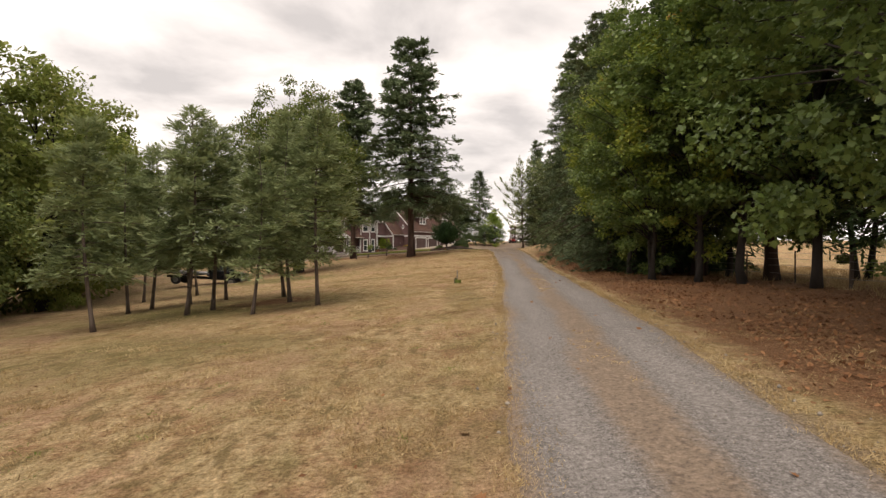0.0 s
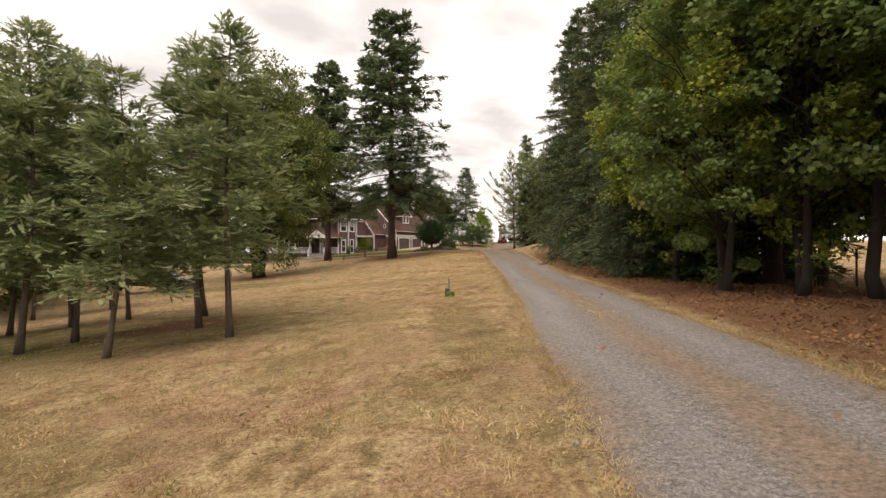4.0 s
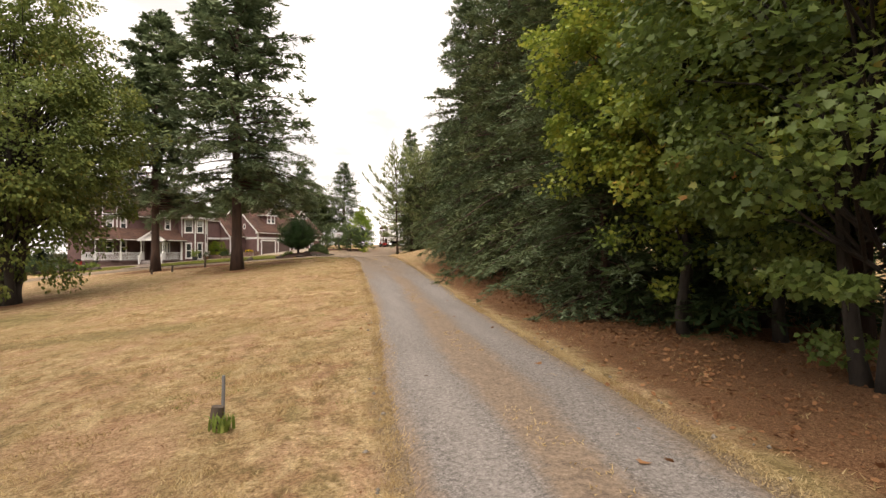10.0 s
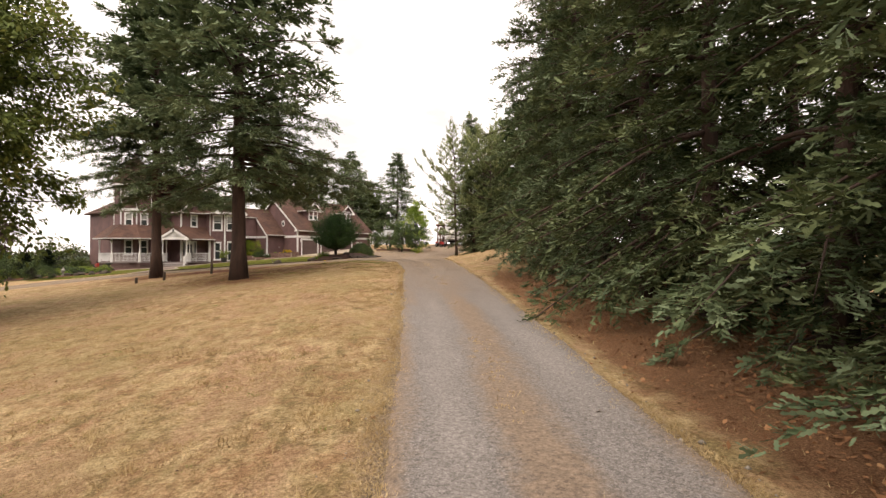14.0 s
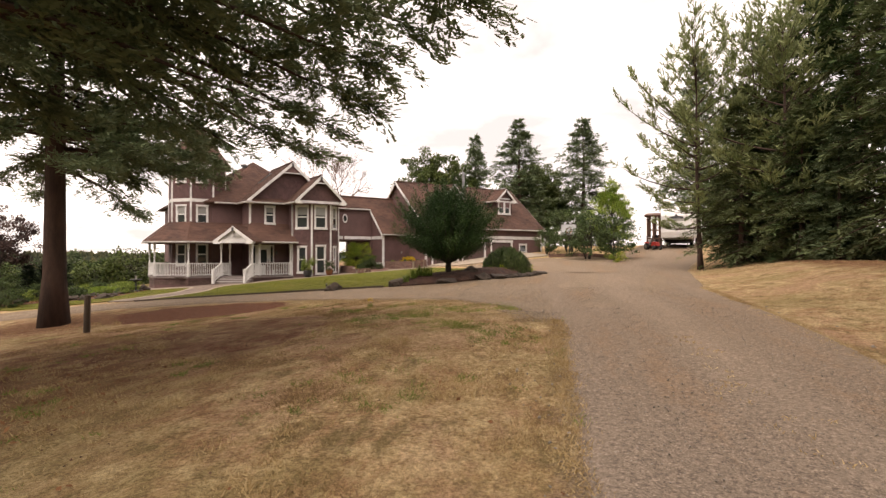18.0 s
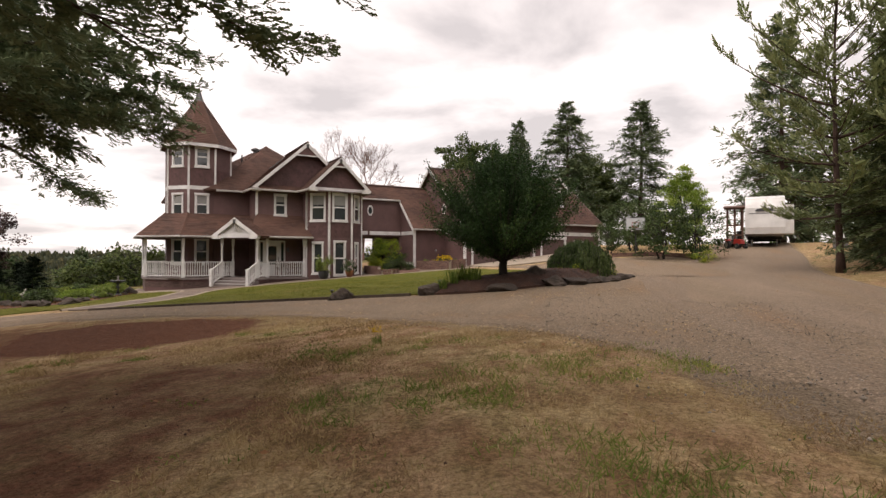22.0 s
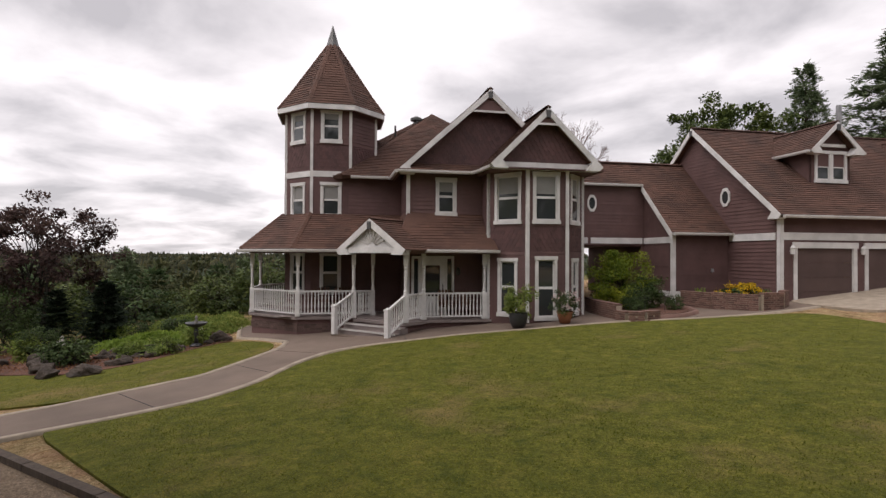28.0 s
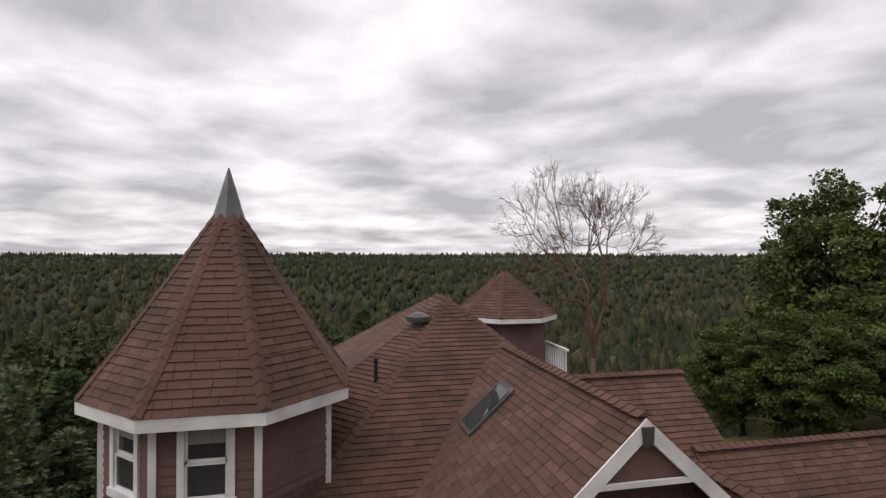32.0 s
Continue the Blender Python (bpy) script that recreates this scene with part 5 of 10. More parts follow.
def railing(h, p, q, z, drop=0.0, rise=0.92):
    """A white railing with turned balusters from p to q; drop: by how much q lies lower."""
    p, q = Vector((*p, z)), Vector((*q, z - drop))
    d = q - p
    u = d.normalized()
    r = part("railing", Geo().bar(p + u * 0.06 + Vector((0, 0, rise)), q - u * 0.06 + Vector((0, 0, rise)), 0.09, 0.06), M_WHITE, h, "white railing with turned balusters")
    part("bottom_rail", Geo().bar(p + u * 0.06 + Vector((0, 0, 0.1)), q - u * 0.06 + Vector((0, 0, 0.1)), 0.07, 0.05), M_WHITE, r)
    n = max(2, int(d.length / 0.125))
    for i in range(1, n):
        part("baluster", BALUSTER, None, r, at=Matrix.Translation(p + d * (i / n) + Vector((0, 0, 0.11))))


def build_porch(h):
    global BALUSTER
    BALUSTER = mesh_of("baluster", Geo()._turned([(0.028, 0), (0.028, 0.1), (0.018, 0.14), (0.034, 0.26), (0.02, 0.45), (0.026, 0.56), (0.018, 0.66), (0.028, 0.7), (0.028, 0.79)], 8, (0, 0, 0)), M_WHITE)
    fz, ez = 1.56, 4.06
    o, e, f = Vector((1.72, -4.96)), Vector((0.70711, -0.70711)), Vector((0.70711, 0.70711))
    p3, p4 = o - e * 1.2, o + e * 1.2
    q3, q4 = p3 + f * 1.05, p4 + f * 1.05
    pm, p0, p1, p2, p5 = (-1.3, 3.1), (-3.1, 1.2), (-3.05, -1.5), (-1.15, -3.4), (5.55, -5.02)
    q3, q4 = Vector((q3.x, -3.4)), Vector((q4.x, -5.02))
    outline = [pm, p0, p1, p2, (q3.x - 0.3, -3.4), tuple(p3), tuple(p4), (q4.x + 0.1, -5.02), (5.72, -5.02), (5.72, -4.0), (2.8, -3.9), (2.8, -1.8), (0.8, -1.85), (-0.8, -1.95), (-1.95, -0.8), (-1.95, 1)]
    grow = lambda pts, k: [(x + k * (x - 1.5) / math.hypot(x - 1.5, y + 1), y + k * (y + 1) / math.hypot(x - 1.5, y + 1)) for x, y in pts]  # noqa: E731
    deck = part("porch_deck", Geo().prism(grow(outline, 0.12), fz - 0.12, fz - 0.03), M_DECK, h, "grey-painted porch floor of narrow boards")
    for i in range(44):
        x0 = -3.2 + i * 0.2
        y0, y1 = (-1.5, 1.0) if x0 < -2.0 else ((-3.35, -1.9) if x0 < 0.9 else ((-4.4, -1.95) if x0 < 2.6 else (-4.98, -4.15)))
        if x0 < 5.5:
            part("deck_board", Geo().box(x0 + 0.004, x0 + 0.196, y0, y1, fz - 0.03, fz), M_DECK, deck)
    base = part("porch_skirt", Geo().prism(outline, 0.5, fz - 0.12), M_SIDING, h)
    ring = outline[1:9]
    for a, b in zip(ring, ring[1:]):
        m = wall_frame(a, b)
        ln = math.hypot(b[0] - a[0], b[1] - a[1])
        for r in range(4):
            n = max(1, int(ln / 0.21))
            for c in range(n):
                x0 = c * ln / n
                part("brick", Geo().box(x0 + 0.004, x0 + ln / n - 0.006, -0.02, 0.03, 0.98 + r * 0.075, 0.98 + r * 0.075 + 0.067), M_SKIRT, base, at=m)
    for p in (p0, p1, p2, p3, p4, q3, q4, p5):
        porch_post(h, p[0], p[1], fz, ez - 0.08)
    for p, q in ((pm, p0), (p0, p1), (p1, p2), (p2, q3), (q3, p3), (q4, p4), (q4, p5)):
        railing(h, p, q, fz)
    # steps on the slant
    for i in range(3):
        a, b = p3 - f * (0.05 + 0.31 * i) , p4 - f * (0.05 + 0.31 * i)
        top = fz - 0.165 * (i + 1) + 0.0
        st = part("step", Geo().prism([tuple(a - f * 0.33 - e * 0.1), tuple(b - f * 0.33 + e * 0.1), tuple(b + e * 0.1 + f * 0.05), tuple(a - e * 0.1 + f * 0.05)], top - 0.3, top), M_DECK if i < 2 else M_CONC, h)
        if i < 2:
            part("nosing", Geo().prism([tuple(a - f * 0.36 - e * 0.1), tuple(b - f * 0.36 + e * 0.1), tuple(b - f * 0.3 + e * 0.1), tuple(a - f * 0.3 - e * 0.1)], top - 0.03, top + 0.02), M_GUTTER, st)
    for p in (p3, p4):
        n = p - f * 0.95
        part("newel_post", Geo().box(-0.08, 0.08, -0.08, 0.08, 0, 0.95).box(-0.1, 0.1, -0.1, 0.1, 0.95, 1.0)._turned([(0.07, 1.0), (0.04, 1.05)], 8, (0, 0, 0)), M_WHITE, h, at=pose(n.x, n.y, 1.08, 0, 0, 45))
        railing(h, tuple(p), tuple(n), fz, 0.45)
    # porch roof
    oct8 = [(1.98 / math.cos(math.pi / 8) * math.cos(math.pi / 8 + i * math.pi / 4), 1.98 / math.cos(math.pi / 8) * math.sin(math.pi / 8 + i * math.pi / 4)) for i in range(8)]
    e_pts = [(-1.6, 3.65), (-3.55, 1.45), (-3.5, -1.72), (-1.35, -3.85)]
    w_pts = [(-0.82, 1.98), (-1.98, 0.82), (-1.98, -0.82), (-0.82, -1.98)]
    tz = 5.48
    for i in range(3):
        a, b, c, d = e_pts[i], e_pts[i + 1], w_pts[i + 1], w_pts[i]
        out = (a[0] + b[0], a[1] + b[1], 2.5)
        roof_plane(h, [(*a, ez), (*b, ez), (*c, tz), (*d, tz)], out, 0.1, 110 + i)
        ridge_caps(h, (*b, ez + 0.05), (*c, tz + 0.04), 0.2)
    roof_plane(h, [(-1.35, -3.85, ez), (2.2, -3.85, ez), (2.85, -1.93, tz), (-0.82, -1.93, tz)], (0, -1, 1.3), 0.1, 114)
    roof_plane(h, [(2.2, -5.47, ez), (5.95, -5.47, ez), (5.72, -4.1, tz - 0.1), (2.85, -4.1, tz)], (0, -1, 1), 0.1, 115)
    roof_plane(h, [(2.2, -5.47, ez), (2.85, -4.1, tz), (2.85, -1.93, tz), (1.9, -3.85, ez)], (-1, 0, 1), 0.1, 116)
    gutter(h, [(*e_pts[0], ez), (*e_pts[1], ez), (*e_pts[2], ez), (*e_pts[3], ez), (0.5, -3.85, ez)])
    gutter(h, [(2.75, -5.47, ez), (5.95, -5.47, ez)])
    part("porch_ceiling", Geo().prism(grow(outline, 0.15), ez - 0.16, ez - 0.1), M_SIDING, h)
    # entrance gable, square to the steps
    g0 = o - f * 0.5
    l, r = g0 - e * 1.58, g0 + e * 1.58
    pk = 5.1
    far = f * 2.6
    roof_plane(h, [(*l, 4.02), (*g0, pk), (*(g0 + far), pk), (*(l + far), 4.02)], (-e.x, -e.y, 1), 0.1, 118)
    roof_plane(h, [(*r, 4.02), (*g0, pk), (*(g0 + far), pk), (*(r + far), 4.02)], (e.x, e.y, 1), 0.1, 119)
    out = (-f.x, -f.y, 0)
    barge(h, (*l, 4.02), (*g0, pk), (*r, 4.02), out, 0.2)
    gi = g0 + f * 0.12
    part("pediment", solid([(*(gi - e * 1.2), 4.12), (*(gi + e * 1.2), 4.12), (*gi, 4.92)], out, 0.05), M_WHITE, h, "white pediment with a carved sunburst")
    for i in range(9):
        a = math.pi * (0.1 + 0.8 * i / 8)
        q = gi - f * 0.02
        s = e * (-math.cos(a))
        reach = 0.62
        part("sun_ray", Geo().bar((*(q + s * 0.15), 4.16 + 0.15 * math.sin(a)), (*(q + s * reach), 4.16 + min(reach * math.sin(a), 0.62)), 0.02, 0.05, (*f, 0)), M_GUTTER, h)
    bar_part("entrance_beam", h, (*(gi - e * 1.3), 4.02), (*(gi + e * 1.3), 4.02), 0.14, 0.2)
    ridge_caps(h, (*g0, pk + 0.04), (*(g0 + far), pk + 0.04), 0.2)
    # bench and a hanging fern beside the door
    part("porch_lamp", Geo()._turned([(0.03, 0), (0.08, 0.05), (0.09, 0.2), (0.02, 0.3)], 8, (4.75, -4.2, 3.1)), M_LEAD, h)


# ---- wing over the passage, and the garage ----
def oct_window(h, m, c, z, rx, rz):
    ring = lambda k: [(c + (rx * k) * math.cos(a), z + (rz * k) * math.sin(a)) for a in [math.pi / 8 + i * math.pi / 4 for i in range(8)]]  # noqa: E731
    o, n = ring(1.0), ring(0.68)
    g = Geo()
    g.v = [(x, y, z1) for y in (-0.06, 0.02) for q in (o, n) for x, z1 in q]
    for i in range(8):
        j = (i + 1) % 8
        g.f += [(i, j, 8 + j, 8 + i), (16 + j, 16 + i, 24 + i, 24 + j), (j, i, 16 + i, 16 + j), (8 + i, 8 + j, 24 + j, 24 + i)]
    w = part("octagonal_window", g, M_WHITE, h, "white-framed octagonal window", at=m)
    part("pane", solid([(x, -0.035, y) for x, y in n], (0, -1, 0), 0.01), M_GLASS, w)


def build_wing():
    h = thing("house_wing", HOUSE, "low mauve-brown wing that bridges a passage between house and garage", "house")
    m = wall(h, (9.4, -1.95), (13.85, -1.95), 4.35, 7.1, (), (), True, 130)
    oct_window(h, m, 1.9, 6.2, 0.23, 0.4)
    for x0, x1 in ((0.05, 1.7), (1.85, 4.35)):
        part("belt_board", Geo().box(x0, x1, -0.05, 0.02, 4.42, 4.68), M_WHITE, h, at=m)
    part("soffit", Geo().box(9.4, 13.85, -1.9, 3, 4.3, 4.36), M_SIDING, h)
    part("passage_wall", Geo().box(13.7, 13.9, -1.95, 3.2, 1.4, 4.4), M_SIDING, h)
    ob = part("wall", solid([(13.85, -1.95, 1.5), (13.85, -4.05, 1.5), (13.85, -4.05, 4.8), (13.85, -1.95, 7.0)], (-1, 0, 0), 0.12), M_SIDING, h)
    for g in tile_list([(13.85, -1.95, 1.5), (13.85, -4.05, 1.5), (13.85, -4.05, 4.8), (13.85, -1.95, 7.0)], (-1, 0, 0), 0.15, 60, 0.02, 132):
        part("clapboard", g, M_SIDING, ob)
    part("belt_board", Geo().box(13.8, 13.86, -4.0, -2.0, 4.42, 4.68), M_WHITE, h)
    m = wall(h, (13.85, -4.05), (16.45, -4.05), 1.6, 4.85, (), (), True, 133)
    part("base_board", Geo().box(0.1, 0.95, -0.05, 0.02, 2.2, 2.42), M_WHITE, h, at=m)
    part("base_board", Geo().box(13.79, 13.86, -4.0, -3.0, 2.2, 2.42), M_WHITE, h)
    corner_board(h, 13.87, -4.07, 1.9, 4.75, 0.15)
    # the roof's front slope runs from a high gutter over the passage down to the low eave
    f = lambda y: 4.85 + (y + 4.35) * 1.0  # noqa: E731
    roof_plane(h, [(13.62, -4.35, 4.85), (16.5, -4.35, 4.85), (16.5, -1.0, 8.2), (13.62, -1.0, 8.2)], (0, -1, 1), 0.1, 134)
    roof_plane(h, [(9.3, -2.12, f(-2.12)), (13.62, -2.12, f(-2.12)), (13.62, -1.0, 8.2), (9.3, -1.0, 8.2)], (0, -1, 1), 0.1, 135)
    roof_plane(h, [(9.3, 3.2, 4.6), (16.5, 3.2, 4.6), (16.5, -1.0, 8.2), (9.3, -1.0, 8.2)], (0, 1, 1), 0.1, 136)
    gutter(h, [(9.5, -2.14, f(-2.12)), (13.6, -2.14, f(-2.12))])
    gutter(h, [(13.7, -4.37, 4.85), (16.4, -4.37, 4.85)])
    a, b = Vector((13.6, -4.35, 4.85)), Vector((13.6, -2.12, f(-2.12)))
    part("barge_board", Geo().hexa([a + Vector((0, 0, -0.3)), a + Vector((0.06, 0, -0.3)), b + Vector((0.06, 0, -0.3)), b + Vector((0, 0, -0.3)), a, a + Vector((0.06, 0, 0)), b + Vector((0.06, 0, 0)), b]), M_WHITE, h)
    ridge_caps(h, (9.3, -1.0, 8.24), (16.5, -1.0, 8.24))
    part("timber_brace", Geo().bar((10.0, -1.2, 1.7), (9.7, -1.2, 4.3), 0.28, 0.12, (0, 1, 0)), M_CEDAR, h, "leaning red-brown timber brace in the passage")
    part("wall_lamp", Geo()._turned([(0.03, 0), (0.07, 0.04), (0.05, 0.16)], 8, (15.6, -4.2, 3.2)), M_STEEL, h)
    return h


def build_garage():
    h = thing("garage", HOUSE, "mauve-brown garage with steep shingle roof, dormers and three brown doors", "garage")
    a0, a1, f, pk, ez, yb = 16.45, 29.7, -6.8, 9.72, 5.5, 2.6
    ym = -2.1
    m = wall(h, (a0, yb), (a0, f), 1.5, 5.3, (), (), True, 140)
    pts = [(a0, yb, 5.3), (a0, f, 5.3), (a0, f + 0.1, 5.42), (a0, ym, 9.55), (a0, yb - 0.1, 5.42)]
    ob = part("gable", solid(pts, (-1, 0, 0), 0.12), M_SIDING, h)
    for g in tile_list([(a0, yb, 5.3), (a0, f, 5.3), (a0, ym, 9.6)], (-1, 0, 0), 0.15, 60, 0.02, 141):
        part("clapboard", g, M_SIDING, ob)
    oct_window(h, wall_frame((a0, yb), (a0, f)), yb + 3.95, 6.38, 0.3, 0.42)
    part("belt_board", Geo().box(a0 - 0.05, a0 + 0.02, f + 0.2, -4.2, 4.5, 4.78), M_WHITE, h)
    part("base_board", Geo().box(a0 - 0.05, a0 + 0.02, f + 0.25, -5.3, 2.02, 2.28), M_WHITE, h)
    doors = [(0.55, 3.35), (3.75, 6.35), (6.95, 9.55)]
    man = (10.4, 11.4)
    holes = [((x0 + x1) / 2, x1 - x0, 1.9, 4.22) for x0, x1 in doors] + [(10.9, 1.0, 2.0, 4.1)]
    m = wall(h, (a0, f), (a1, f), 1.5, 5.35, holes, (), True, 142)
    for x0, x1 in doors:
        cas = Geo().box(x0 - 0.02, x0 + 0.14, -0.05, 0.1, 2.0, 4.2).box(x1 - 0.14, x1 + 0.02, -0.05, 0.1, 2.0, 4.2).box(x0 - 0.06, x1 + 0.06, -0.07, 0.1, 4.2, 4.42)
        d = part("garage_door", cas, M_WHITE, h, "wide brown panelled garage door in white casing", at=m)
        for r in range(4):
            z = 2.02 + r * 0.545
            part("door_panel", Geo().box(x0 + 0.14, x1 - 0.14, 0.04, 0.1, z, z + 0.535), M_GDOOR, d)
    window(h, m, 10.9, 2.6, 4.1, 1.0)
    part("belt_board", Geo().box(0.1, a1 - a0 - 0.1, -0.04, 0.02, 4.5, 4.78), M_WHITE, h, at=m)
    for x in (0.0, a1 - a0):
        part("corner_board", Geo().box(x - 0.08, x + 0.08, -0.06, 0.1, 1.9, 5.3), M_WHITE, h, at=m)
    for x in (0.38, 3.55):
        l = part("wall_lantern", Geo()._turned([(0.02, 0), (0.09, 0.03), (0.09, 0.22), (0.11, 0.25), (0.02, 0.36)], 8, (x, -0.16, 3.95)), M_RVW, h, at=m)
        part("bracket", Geo().box(x - 0.02, x + 0.02, -0.16, 0.0, 4.05, 4.1), M_WHITE, l)
    wall(h, (a1, f), (a1, yb), 1.5, 5.3, (), (), False, 143)
    part("gable", solid([(a1, yb, 5.3), (a1, f, 5.3), (a1, ym, 9.55)], (1, 0, 0), 0.12), M_SIDING, h)
    part("wall", Geo().box(a0, a1, yb - 0.14, yb, 1.0, 5.4), M_SIDING, h)
    x0, x1 = a0 - 0.3, a1 + 0.3
    fe, be = f - 0.35, yb + 0.35
    roof_plane(h, [(x0, fe, 5.42), (x1, fe, 5.42), (x1, ym, pk), (x0, ym, pk)], (0, -1, 1), seed=144)
    roof_plane(h, [(x0, be, 5.42), (x1, be, 5.42), (x1, ym, pk), (x0, ym, pk)], (0, 1, 1), seed=145)
    ridge_caps(h, (x0, ym, pk + 0.04), (x1, ym, pk + 0.04))
    barge(h, (x0, fe, 5.42), (x0, ym, pk), (x0, be, 5.42), (-1, 0, 0))
    barge(h, (x1, fe, 5.42), (x1, ym, pk), (x1, be, 5.42), (1, 0, 0))
    gutter(h, [(x0 + 0.1, fe, 5.42), (x1, fe, 5.42)])
    for c in (20.1, 26.2):
        y = -5.45
        wz, e2, p2 = 6.95, 8.3, 9.35
        part("dormer_front", solid([(c - 0.95, y, 6.6), (c + 0.95, y, 6.6), (c + 0.95, y, e2), (c, y, 9.2), (c - 0.95, y, e2)], (0, -1, 0), 0.1), M_SIDING, h)
        for s in (-1, 1):
            part("dormer_cheek", Geo().hexa([(c + s * 0.95, y, 6.5), (c + s * 0.87, y, 6.5), (c + s * 0.87, -3.2, 8.3), (c + s * 0.95, -3.2, 8.3), (c + s * 0.95, y, e2), (c + s * 0.87, y, e2), (c + s * 0.87, -3.2, e2 + 0.05), (c + s * 0.95, -3.2, e2 + 0.05)]), M_SIDING, h)
            roof_plane(h, [(c + s * 1.3, y - 0.35, 8.15), (c, y - 0.35, p2), (c, -2.5, p2), (c + s * 1.3, -3.6, 8.15)], (s, 0, 1), 0.1, 150)
            gutter(h, [(c + s * 1.3, y - 0.3, 8.18), (c + s * 1.3, -3.7, 8.18)] if s > 0 else [(c + s * 1.3, -3.7, 8.18), (c + s * 1.3, y - 0.3, 8.18)])
        mf = wall_frame((c - 0.95, y), (c + 0.95, y))
        window(h, mf, 0.95 - 0.38, wz, 8.2, 0.78)
        window(h, mf, 0.95 + 0.38, wz, 8.2, 0.78)
        barge(h, (c - 1.3, y - 0.35, 8.15), (c, y - 0.35, p2), (c + 1.3, y - 0.35, 8.15), (0, -1, 0), 0.16)
        bar_part("collar_tie", h, (c - 0.6, y - 0.12, 8.42), (c + 0.6, y - 0.12, 8.42), 0.05, 0.12)
        ridge_caps(h, (c, y - 0.35, p2 + 0.04), (c, -2.5, p2 + 0.04), 0.2)
    part("flue_pipe", Geo().tube([(23.0, -3.2, 8.5), (23.0, -3.2, 10.9)], [0.12, 0.12]), M_STEEL, h, "tall bright metal flue pipe")
    return h


_house = build_house()
build_porch(_house)
build_wing()
build_garage()


# ---- trees ----
def rot_rows(n, rng):
    """n random unit vectors."""
    v = rng.normal(0, 1, (n, 3))
    return v / np.linalg.norm(v, axis=1, keepdims=True)


def unit(v):
    return v / (np.linalg.norm(v, axis=-1, keepdims=True) + 1e-9)


def kites(base, along, across, length, width):
    """Slender four-cornered sprays or leaves, slightly folded: corner points and faces."""
    n = len(base)
    l, w = np.broadcast_to(np.asarray(length, float), n)[:, None], np.broadcast_to(np.asarray(width, float), n)[:, None]
    mid = base + along * l * 0.5
    nrm = np.cross(along, across)
    a, b = mid + across * w / 2 - nrm * w * 0.12, mid - across * w / 2 - nrm * w * 0.12
    v = np.stack([base, a, base + along * l, b], 1).reshape(-1, 3)
    return v, np.arange(4 * n).reshape(n, 4)


LOBES = ((0.0, 0.0), (0.18, 0.10), (0.52, 0.04), (0.28, 0.32), (0.56, 0.50), (0.28, 0.60), (0.0, 1.0))
FROND = ((0.0, 0.0), (0.04, 0.12), (0.30, 0.42), (0.07, 0.36), (0.29, 0.78), (0.05, 0.64), (0.0, 1.0))
FOX = ((0.0, 0.0), (0.14, 0.16), (0.06, 0.25), (0.15, 0.52), (0.06, 0.60), (0.12, 0.86), (0.0, 1.0))
FEATHER = ((0.0, 0.0), (0.03, 0.10), (0.17, 0.34), (0.04, 0.30), (0.19, 0.62), (0.04, 0.54), (0.13, 0.88), (0.03, 0.76), (0.0, 1.0))


def lobed(base, along, across, size, shape=LOBES, wide=1.15, bend=0.25):
    """Flat leaves or fronds of one outline, bent a little."""
    half = list(shape) + [(-x, y) for x, y in shape[-2:0:-1]]
    n, k = len(base), len(half)
    s = np.broadcast_to(np.asarray(size, float), n)[:, None]
    nrm = np.cross(along, across)
    v = np.stack([base + along * s * y + across * s * x * wide - nrm * s * (abs(x) * bend + y * y * 0.18) for x, y in half], 1).reshape(-1, 3)
    return v, np.arange(k * n).reshape(n, k)


